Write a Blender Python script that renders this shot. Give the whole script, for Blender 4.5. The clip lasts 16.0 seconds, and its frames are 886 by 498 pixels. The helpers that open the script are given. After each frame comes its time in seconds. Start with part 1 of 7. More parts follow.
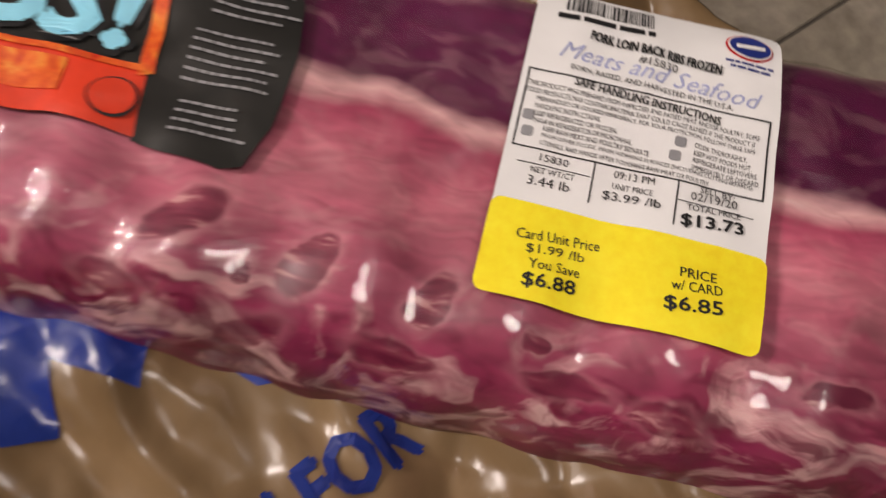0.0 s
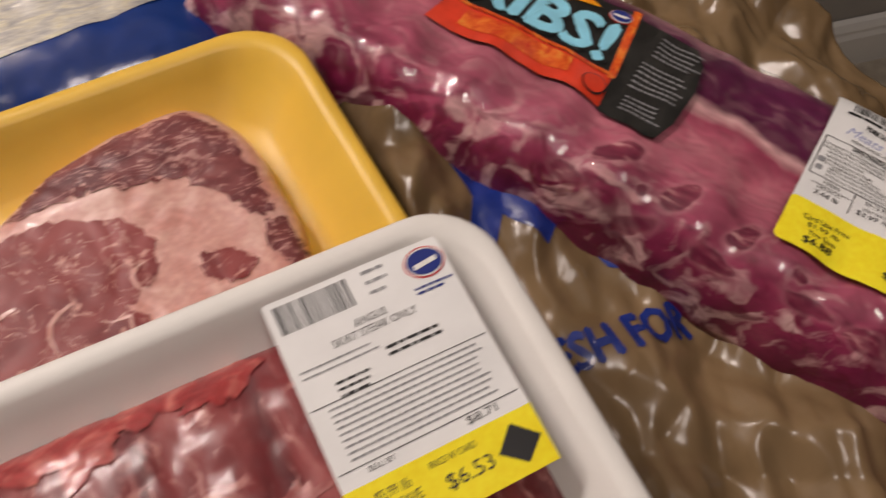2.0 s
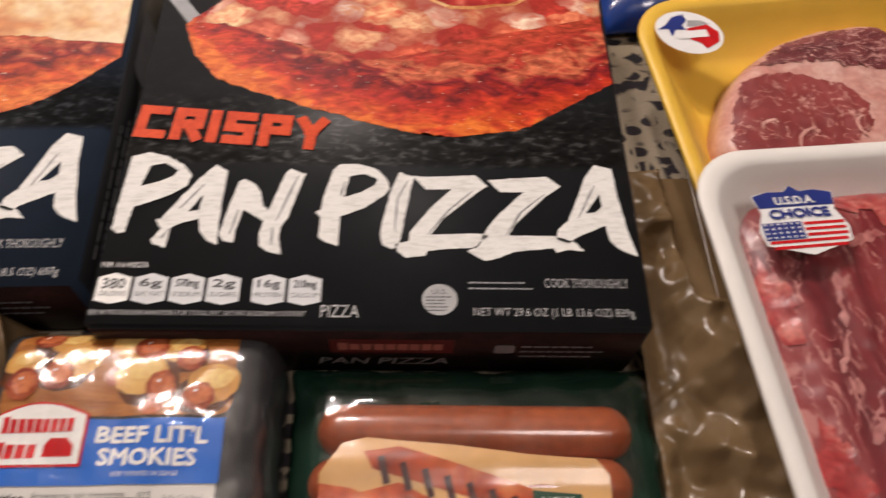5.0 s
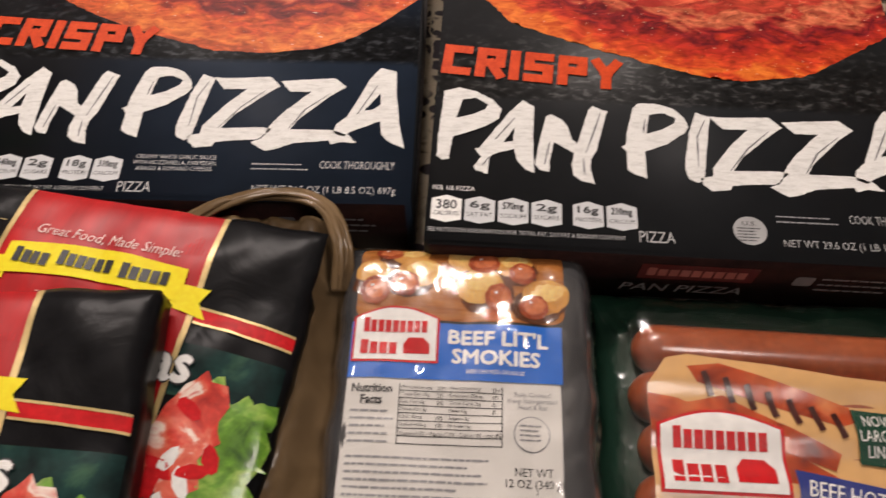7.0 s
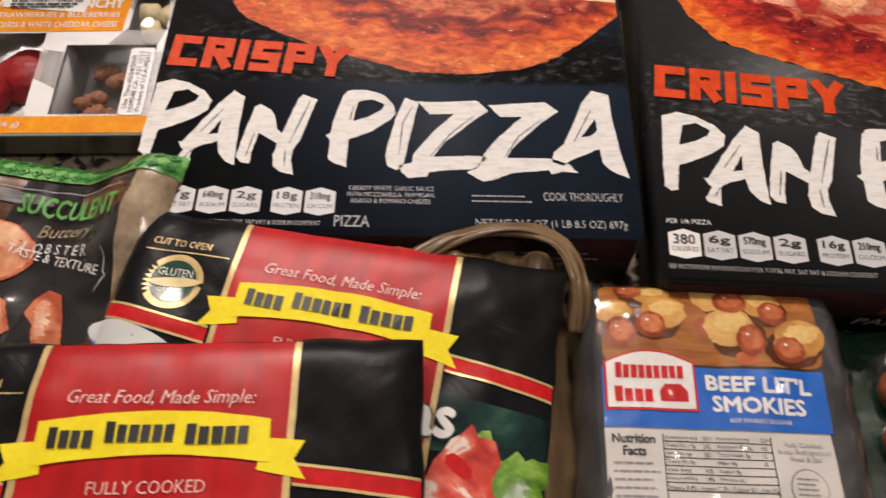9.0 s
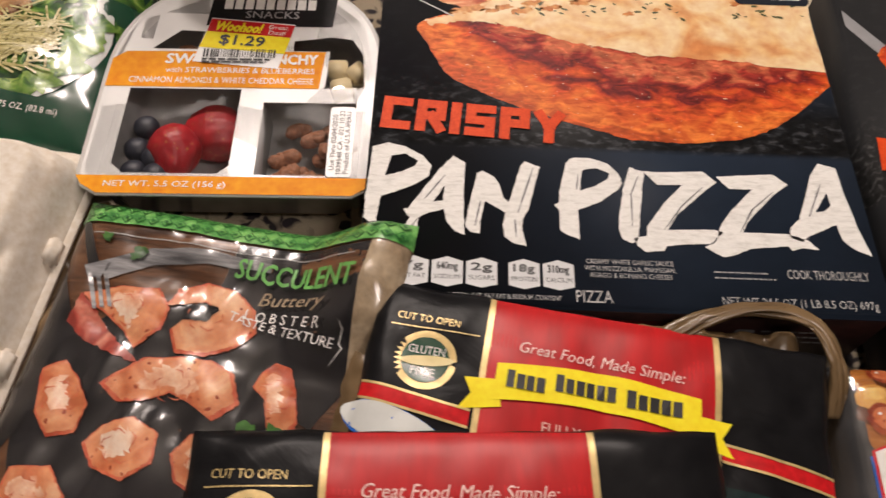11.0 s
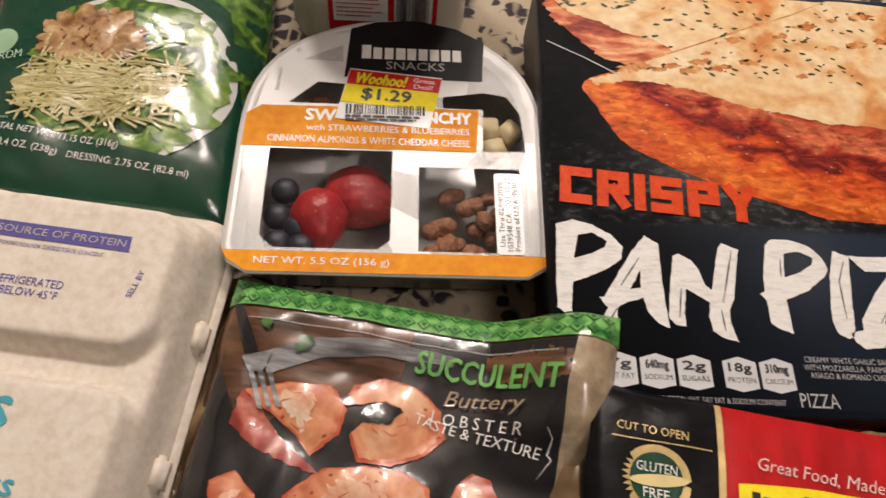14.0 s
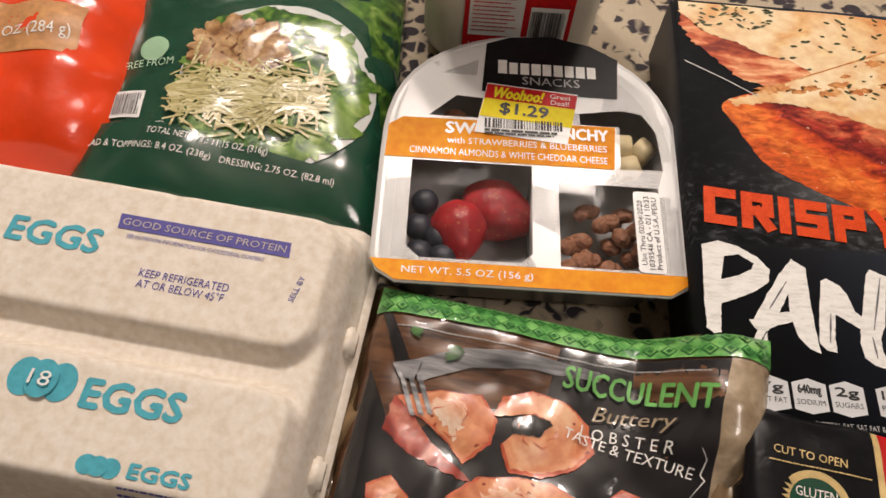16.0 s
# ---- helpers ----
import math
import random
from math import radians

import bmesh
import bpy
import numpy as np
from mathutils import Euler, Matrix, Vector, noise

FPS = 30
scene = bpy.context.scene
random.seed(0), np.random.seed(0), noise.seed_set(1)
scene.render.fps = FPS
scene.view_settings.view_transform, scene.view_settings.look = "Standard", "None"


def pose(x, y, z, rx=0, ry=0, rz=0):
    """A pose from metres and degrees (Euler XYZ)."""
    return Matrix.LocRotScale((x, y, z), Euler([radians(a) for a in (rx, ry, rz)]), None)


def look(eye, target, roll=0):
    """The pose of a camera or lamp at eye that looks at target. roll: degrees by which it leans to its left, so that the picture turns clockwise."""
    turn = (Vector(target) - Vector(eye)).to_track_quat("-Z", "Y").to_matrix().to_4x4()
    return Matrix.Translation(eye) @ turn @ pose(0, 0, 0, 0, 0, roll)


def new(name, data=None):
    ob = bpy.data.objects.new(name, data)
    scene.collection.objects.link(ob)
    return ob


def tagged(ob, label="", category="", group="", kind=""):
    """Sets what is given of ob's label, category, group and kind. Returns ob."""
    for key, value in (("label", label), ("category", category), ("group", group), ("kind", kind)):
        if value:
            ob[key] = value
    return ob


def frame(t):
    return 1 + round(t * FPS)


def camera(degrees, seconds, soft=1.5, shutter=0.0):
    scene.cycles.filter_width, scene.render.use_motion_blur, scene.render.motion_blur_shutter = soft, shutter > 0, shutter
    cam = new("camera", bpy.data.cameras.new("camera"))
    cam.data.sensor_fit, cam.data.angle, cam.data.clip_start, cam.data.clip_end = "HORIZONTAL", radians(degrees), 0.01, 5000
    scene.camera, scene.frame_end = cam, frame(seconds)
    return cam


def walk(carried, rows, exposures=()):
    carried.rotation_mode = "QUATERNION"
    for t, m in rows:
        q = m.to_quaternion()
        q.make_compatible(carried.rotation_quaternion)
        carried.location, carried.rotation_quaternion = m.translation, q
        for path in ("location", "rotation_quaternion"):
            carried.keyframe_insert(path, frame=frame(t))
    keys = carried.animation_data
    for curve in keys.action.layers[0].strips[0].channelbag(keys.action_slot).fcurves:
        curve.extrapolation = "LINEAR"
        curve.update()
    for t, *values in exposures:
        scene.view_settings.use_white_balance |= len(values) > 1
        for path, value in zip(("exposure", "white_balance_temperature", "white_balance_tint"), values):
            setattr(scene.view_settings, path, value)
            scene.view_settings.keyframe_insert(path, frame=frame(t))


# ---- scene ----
cam = camera(60.0, 16.0, shutter=0.5)
PATH = [
    (0, (0.906, -0.001, 0.247), (1.472, 0.458, -1.616), 8.8),
    (0.5, (0.874, -0.003, 0.291), (1.42, 0.508, -1.564), 9.9),
    (1, (0.832, -0.019, 0.312), (1.409, 0.638, -1.486), 9.7),
    (1.5, (0.789, -0.039, 0.336), (1.32, 0.699, -1.446), 9.1),
    (2, (0.741, -0.056, 0.352), (1.221, 0.762, -1.409), 8.2),
    (2.5, (0.676, -0.075, 0.362), (1.092, 0.794, -1.391), 8.3),
    (3, (0.609, -0.09, 0.371), (0.947, 0.801, -1.388), 7.7),
    (3.5, (0.566, -0.108, 0.381), (0.827, 0.831, -1.366), 6.0),
    (4, (0.52, -0.127, 0.383), (0.72, 0.843, -1.354), 5.0),
    (4.5, (0.472, -0.144, 0.387), (0.616, 0.846, -1.345), 4.3),
    (5, (0.424, -0.163, 0.389), (0.527, 0.846, -1.334), 4.4),
    (5.2, (0.404, -0.17, 0.39), (0.488, 0.846, -1.33), 4.1),
    (7.3, (0.27, -0.203, 0.399), (0.22, 0.751, -1.358), -0.9),
    (7.5, (0.255, -0.205, 0.397), (0.202, 0.754, -1.357), -0.9),
    (8, (0.24, -0.195, 0.399), (0.189, 0.757, -1.359), -0.5),
    (8.5, (0.206, -0.188, 0.393), (0.179, 0.747, -1.375), 0.4),
    (9, (0.168, -0.169, 0.395), (0.144, 0.748, -1.383), 0.1),
    (9.5, (0.139, -0.166, 0.398), (0.102, 0.786, -1.361), 0.0),
    (10, (0.109, -0.159, 0.397), (0.059, 0.811, -1.351), -0.1),
    (10.2, (0.099, -0.156, 0.398), (0.049, 0.827, -1.343), -0.0),
    (12.3, (-0.036, -0.118, 0.383), (0.053, 0.843, -1.368), 6.7),
    (12.5, (-0.038, -0.111, 0.382), (0.045, 0.848, -1.371), 6.3),
    (13, (-0.051, -0.101, 0.373), (0.047, 0.863, -1.377), 7.2),
    (13.5, (-0.057, -0.095, 0.374), (0.042, 0.884, -1.368), 7.6),
    (14, (-0.072, -0.093, 0.377), (0.02, 0.888, -1.364), 7.9),
    (14.5, (-0.094, -0.088, 0.375), (-0.022, 0.899, -1.362), 7.9),
    (15, (-0.108, -0.091, 0.377), (-0.058, 0.903, -1.357), 7.5),
    (15.5, (-0.118, -0.094, 0.381), (-0.103, 0.898, -1.355), 5.9),
    (16, (-0.126, -0.095, 0.382), (-0.134, 0.89, -1.359), 4.9),
]
walk(cam, [(t, look(eye, target, roll)) for t, eye, target, roll in PATH],
     exposures=[(0, 0.27, 6450, 17), (0.5, 0.12, 6450, 17), (1.0, 0.08, 6450, 17), (1.5, -0.06, 6450, 17), (2.5, -0.12, 6500, 16), (4, 0.04, 6450, 17), (7.5, 0.02, 6450, 16), (10, 0.02, 6550, 16), (13, -0.10, 6650, 15), (16, 0.0, 6600, 14)])

# ---- light: one warm three-bulb lamp over the far side of the table, and an added fill disk for the room's bounce ----
world = bpy.data.worlds.new("room_air")
world.use_nodes = True
scene.world = world
world.node_tree.nodes["Background"].inputs[0].default_value = (1.0, 0.93, 0.85, 1)
world.node_tree.nodes["Background"].inputs[1].default_value = 0.1
for bx, by in ((-0.40, 0.95), (-0.12, 1.10), (0.18, 0.98)):
    bulb = bpy.data.lights.new("bulb", "POINT")
    bulb.energy, bulb.color, bulb.shadow_soft_size = 28, (1.0, 0.895, 0.80), 0.06
    new("bulb", bulb).location = (bx, by, 1.25)
# unseen disk lamp, added to fill the shadows as room bounce would
panel = bpy.data.lights.new("bounce_fill", "AREA")
panel.energy, panel.color, panel.shape, panel.size = 10, (1.0, 0.90, 0.81), "DISK", 0.5
new("bounce_fill", panel).matrix_world = look((0.9, -0.5, 1.9), (0.7, 0.1, 0))
scene.view_settings.exposure = 0.0


# ---- materials ----
def nodes_of(name):
    m = bpy.data.materials.new(name)
    m.use_nodes = True
    return m, m.node_tree, m.node_tree.nodes["Principled BSDF"]


def node(nt, kind, links=(), **props):
    n = nt.nodes.new(kind)
    for k, v in props.items():
        n.inputs[k].default_value = v
    for key, out in links:
        nt.links.new(out, n.inputs[key])
    return n


def coords(nt, scale=(1, 1, 1), rot=(0, 0, 0), bend=0.0, bend_scale=20.0):
    tc = nt.nodes.new("ShaderNodeTexCoord")
    out = tc.outputs["Object"]
    if bend:
        nz = node(nt, "ShaderNodeTexNoise", [("Vector", out)], Scale=bend_scale, Detail=3.0)
        sub = nt.nodes.new("ShaderNodeVectorMath")
        sub.operation = "MULTIPLY_ADD"
        nt.links.new(nz.outputs["Color"], sub.inputs[0])
        sub.inputs[1].default_value = (bend, bend, bend)
        nt.links.new(out, sub.inputs[2])
        out = sub.outputs[0]
    mp = node(nt, "ShaderNodeMapping", [("Vector", out)])
    mp.inputs["Scale"].default_value, mp.inputs["Rotation"].default_value = scale, rot
    return mp.outputs[0]


def ramp(nt, fac, stops):
    r = nt.nodes.new("ShaderNodeValToRGB")
    nt.links.new(fac, r.inputs[0])
    els = r.color_ramp.elements
    while len(els) < len(stops):
        els.new(0.5)
    for e, (p, c) in zip(els, stops):
        e.position, e.color = p, (*c, 1)
    return r.outputs[0]


def mixc(nt, fac, a, b, blend="MIX"):
    m = nt.nodes.new("ShaderNodeMix")
    m.data_type, m.blend_type = "RGBA", blend
    for sock, v in ((m.inputs[0], fac), (m.inputs[6], a), (m.inputs[7], b)):
        if isinstance(v, (int, float)):
            sock.default_value = v
        elif isinstance(v, tuple):
            sock.default_value = (*v, 1)
        else:
            nt.links.new(v, sock)
    return m.outputs[2]


def relief(nt, bs, height, strength, dist=0.001):
    b = node(nt, "ShaderNodeBump", [("Height", height)], Strength=strength, Distance=dist)
    nt.links.new(b.outputs[0], bs.inputs["Normal"])
    if bs.inputs["Coat Weight"].default_value > 0:
        nt.links.new(b.outputs[0], bs.inputs["Coat Normal"])


def plain(name, color, rough=0.4, vary=0.12, scale=60.0, bump=0.15, bscale=400.0, metal=0.0, coat=0.0, dist=0.0006):
    """A surface of one colour with faint mottling at two scales and a fine relief."""
    m, nt, bs = nodes_of(name)
    v = coords(nt)
    n1 = node(nt, "ShaderNodeTexNoise", [("Vector", v)], Scale=scale, Detail=5.0)
    lo, hi = tuple(c * (1 - vary) for c in color), tuple(min(1, c * (1 + vary)) for c in color)
    nt.links.new(ramp(nt, n1.outputs[0], [(0.3, lo), (0.7, hi)]), bs.inputs["Base Color"])
    n2 = node(nt, "ShaderNodeTexNoise", [("Vector", v)], Scale=bscale, Detail=3.0)
    bs.inputs["Roughness"].default_value, bs.inputs["Metallic"].default_value = rough, metal
    bs.inputs["Coat Weight"].default_value, bs.inputs["Coat Roughness"].default_value = coat, 0.12
    if bump:
        relief(nt, bs, n2.outputs[0], bump, dist)
    return m


def mottled(name, stops, scale=40.0, detail=6.0, distort=0.6, rough=0.4, bump=0.3, stretch=(1, 1, 1), rot=0.0, coat=0.0, bend=0.0, dist=0.002, kind="noise", specks=None, spec=0.5):
    """A surface whose colour runs through the stops, led by noise: meat, photographs, food."""
    m, nt, bs = nodes_of(name)
    v = coords(nt, stretch, (0, 0, rot), bend)
    n1 = node(nt, "ShaderNodeTexNoise", [("Vector", v)], Scale=scale, Detail=detail, Distortion=distort)
    fac = n1.outputs[0]
    if kind == "cells":
        fac = node(nt, "ShaderNodeTexVoronoi", [("Vector", v)], Scale=scale).outputs["Distance"]
    col = ramp(nt, fac, stops)
    n3 = node(nt, "ShaderNodeTexNoise", [("Vector", v)], Scale=scale * 5, Detail=4.0)
    col = mixc(nt, 0.35, col, ramp(nt, n3.outputs[0], [(0.3, (0.25, 0.25, 0.25)), (0.7, (0.8, 0.8, 0.8))]), "OVERLAY")
    for sc, lim, c in specks or ():
        vo = node(nt, "ShaderNodeTexVoronoi", [("Vector", coords(nt, (1, 1, 1), (0, 0, 0.4), 0.006, 90))], Scale=sc)
        col = mixc(nt, ramp(nt, vo.outputs["Distance"], [(lim * 0.7, (1, 1, 1)), (lim, (0, 0, 0))]), col, c)
    nt.links.new(col, bs.inputs["Base Color"])
    bs.inputs["Roughness"].default_value, bs.inputs["Specular IOR Level"].default_value = rough, spec
    bs.inputs["Coat Weight"].default_value, bs.inputs["Coat Roughness"].default_value = coat, 0.1
    relief(nt, bs, n1.outputs[0], bump, dist)
    return m


def film_material(name, tint=(1, 1, 1), gloss=0.9, rough=0.06, wrinkle=0.5, wscale=45.0, stretch=(1, 1, 1)):
    """Clear packaging film: mostly see-through, with a wrinkled gloss."""
    m = bpy.data.materials.new(name)
    m.use_nodes = True
    nt = m.node_tree
    nt.nodes.remove(nt.nodes["Principled BSDF"])
    v = coords(nt, stretch, (0, 0, 0.3), 0.01, 30)
    nz = node(nt, "ShaderNodeTexNoise", [("Vector", v)], Scale=wscale, Detail=2.0)
    bp = node(nt, "ShaderNodeBump", [("Height", nz.outputs[0])], Strength=wrinkle, Distance=0.004)
    tr = node(nt, "ShaderNodeBsdfTransparent")
    tr.inputs[0].default_value = (*tint, 1)
    gl = node(nt, "ShaderNodeBsdfGlossy", [("Normal", bp.outputs[0])], Roughness=rough)
    lw = node(nt, "ShaderNodeLayerWeight", [("Normal", bp.outputs[0])])
    pw = nt.nodes.new("ShaderNodeMath")
    pw.operation = "POWER"
    nt.links.new(lw.outputs["Facing"], pw.inputs[0])
    pw.inputs[1].default_value = 4.0
    mul = nt.nodes.new("ShaderNodeMath")
    mul.operation = "MULTIPLY_ADD"
    nt.links.new(pw.outputs[0], mul.inputs[0])
    mul.inputs[1].default_value, mul.inputs[2].default_value = min(gloss, 0.8) * 0.6, gloss * 0.045
    mx = node(nt, "ShaderNodeMixShader", [(0, mul.outputs[0]), (1, tr.outputs[0]), (2, gl.outputs[0])])
    nt.links.new(mx.outputs[0], nt.nodes["Material Output"].inputs[0])
    return m


WHITE_INK = plain("white_ink", (0.78, 0.77, 0.74), 0.5, 0.08, 250)
BRUSH_INK = mottled("brushed_white_ink", [(0.3, (0.62, 0.61, 0.58)), (0.5, (0.74, 0.73, 0.70)), (0.7, (0.78, 0.77, 0.74))], 260, 4, 0.3, 0.55, 0.1, (0.5, 2, 1), 1.2, spec=0.15, dist=0.0004)
GREY_INK = plain("grey_ink", (0.36, 0.36, 0.36), 0.5)
DIM_INK = plain("dim_ink", (0.25, 0.25, 0.26), 0.5)
BLACK_INK = plain("black_ink", (0.012, 0.012, 0.013), 0.45, 0.1)
ORANGE_INK = mottled("orange_red_ink", [(0.3, (0.54, 0.048, 0.009)), (0.7, (0.68, 0.074, 0.014))], 200, 5, 0.3, 0.5, 0.1, spec=0.12, dist=0.0004)
NAVY_INK = plain("navy_ink", (0.015, 0.03, 0.2), 0.4)
BLUE_INK = plain("blue_ink", (0.01, 0.13, 0.55), 0.3, 0.08)
SKY_INK = plain("pale_blue_ink", (0.25, 0.62, 0.78), 0.5, 0.15)
TEAL_INK = plain("teal_ink", (0.06, 0.36, 0.45), 0.8, 0.12, 300)
PURPLE_INK = plain("purple_ink", (0.10, 0.09, 0.32), 0.8, 0.1, 300)
RED_INK = mottled("red_ink", [(0.3, (0.46, 0.008, 0.011)), (0.7, (0.60, 0.014, 0.017))], 60, 4, 0.3, 0.45, 0.1, spec=0.18, dist=0.0004)
YELLOW_INK = mottled("yellow_ink", [(0.3, (0.86, 0.70, 0.018)), (0.7, (0.92, 0.78, 0.03))], 60, 4, 0.3, 0.5, 0.1, spec=0.15, dist=0.0004)
GOLD_INK = plain("gold_ink", (0.62, 0.46, 0.2), 0.35, 0.15, 200, metal=0.3)
GREEN_INK = plain("green_ink", (0.14, 0.42, 0.10), 0.4, 0.2, 150)
LABEL_PAPER = plain("label_paper", (0.80, 0.80, 0.79), 0.35, 0.05, 40, 0.3, 60, coat=0.2, dist=0.002)


# ---- building helpers ----
def part(name, bm, material, parent, label="", smooth=True, kind=""):
    me = bpy.data.meshes.new(name)
    bm.to_mesh(me)
    bm.free()
    me.materials.append(material)
    if smooth:
        me.shade_smooth()
    ob = new(name, me)
    ob.parent = parent
    return tagged(ob, label, kind=kind)


def thing(name, label, category, m, group="", kind=""):
    ob = new(name)
    ob.empty_display_size = 0.02
    ob.matrix_basis = m
    return tagged(ob, label, category, group, kind)


def rounded(w, d, r, n=6, cx=0.0, cy=0.0):
    """The corner points of a rounded rectangle, anticlockwise."""
    pts = []
    for sx, sy, a in ((1, 1, 0), (-1, 1, 90), (-1, -1, 180), (1, -1, 270)):
        for i in range(n + 1):
            t = radians(a + 90 * i / n)
            pts.append((cx + sx * (w / 2 - r) + r * math.cos(t), cy + sy * (d / 2 - r) + r * math.sin(t)))
    return pts


def oval(cx, cy, rx, ry, n=28, rot=0.0, wob=0.0):
    pts = []
    for i in range(n):
        a = 2 * math.pi * i / n
        k = 1 + wob * noise.noise((3 * math.cos(a) + cx * 90, 3 * math.sin(a) + cy * 90, 0))
        x, y = rx * k * math.cos(a), ry * k * math.sin(a)
        pts.append((cx + x * math.cos(rot) - y * math.sin(rot), cy + x * math.sin(rot) + y * math.cos(rot)))
    return pts


def loft(rings, caps=(True, True)):
    """A skin over rings of equal length: each a list of 3D points."""
    bm = bmesh.new()
    rows = [[bm.verts.new(p) for p in ring] for ring in rings]
    k = len(rows[0])
    for a, b in zip(rows, rows[1:]):
        for i in range(k):
            bm.faces.new((a[i], a[(i + 1) % k], b[(i + 1) % k], b[i]))
    if caps[0]:
        bm.faces.new(rows[0][::-1])
    if caps[1]:
        bm.faces.new(rows[-1])
    bmesh.ops.recalc_face_normals(bm, faces=bm.faces)
    return bm


def box(w, d, h, bevel=0.0015, at=(0, 0, 0)):
    bm = bmesh.new()
    bmesh.ops.create_cube(bm, size=1, matrix=Matrix.Translation((at[0], at[1], at[2] + h / 2)) @ Matrix.Diagonal((w, d, h, 1)))
    if bevel:
        bmesh.ops.bevel(bm, geom=bm.edges[:], offset=bevel, segments=2, affect="EDGES")
    return bm


def field(x0, x1, y0, y1, nx, ny, z):
    """An open sheet z(x, y)."""
    bm = bmesh.new()
    g = [[bm.verts.new((x, y, z(x, y))) for x in np.linspace(x0, x1, nx)] for y in np.linspace(y0, y1, ny)]
    for a, b in zip(g, g[1:]):
        for i in range(nx - 1):
            bm.faces.new((a[i], a[i + 1], b[i + 1], b[i]))
    return bm


def pillow(w, d, surf, floor=lambda x, y: 0.0, nx=48, ny=48, edge=0.0, curl=0.0):
    """A closed bag: surf above, floor below, meeting along the rim."""
    bm = bmesh.new()
    xs, ys = np.linspace(-w / 2, w / 2, nx), np.linspace(-d / 2, d / 2, ny)

    def rim(x, y):
        return (x + edge * noise.noise((0, y * 40, 3)), y + edge * noise.noise((x * 40, 0, 7)))
    top = [[bm.verts.new((*rim(x, y), surf(x, y))) for x in xs] for y in ys]
    low = [[bm.verts.new((*rim(x, y), min(floor(x, y), surf(x, y) - 0.0008))) for x in xs] for y in ys]
    for j in range(ny - 1):
        for i in range(nx - 1):
            bm.faces.new((top[j][i], top[j][i + 1], top[j + 1][i + 1], top[j + 1][i]))
            bm.faces.new((low[j][i], low[j + 1][i], low[j + 1][i + 1], low[j][i + 1]))
    loop_t = [top[0][i] for i in range(nx)] + [top[j][-1] for j in range(1, ny)] + [top[-1][i] for i in range(nx - 2, -1, -1)] + [top[j][0] for j in range(ny - 2, 0, -1)]
    loop_l = [low[0][i] for i in range(nx)] + [low[j][-1] for j in range(1, ny)] + [low[-1][i] for i in range(nx - 2, -1, -1)] + [low[j][0] for j in range(ny - 2, 0, -1)]
    k = len(loop_t)
    for i in range(k):
        bm.faces.new((loop_l[i], loop_l[(i + 1) % k], loop_t[(i + 1) % k], loop_t[i]))
    return bm


FONT_CACHE = {}


def letters(s):
    """The flat mesh of some words, scaled to a unit box."""
    if s not in FONT_CACHE:
        cu = bpy.data.curves.new("words", "FONT")
        cu.body, cu.resolution_u, cu.align_x = s, 2, "CENTER"
        cu.space_line = 0.95
        ob = bpy.data.objects.new("words", cu)
        me = bpy.data.meshes.new_from_object(ob)
        vs = np.array([v.co[:2] for v in me.vertices])
        lo, hi = vs.min(0), vs.max(0)
        FONT_CACHE[s] = ((vs - lo) / (hi - lo), [tuple(p.vertices) for p in me.polygons])
        bpy.data.objects.remove(ob)
        bpy.data.curves.remove(cu)
        bpy.data.meshes.remove(me)
    return FONT_CACHE[s]


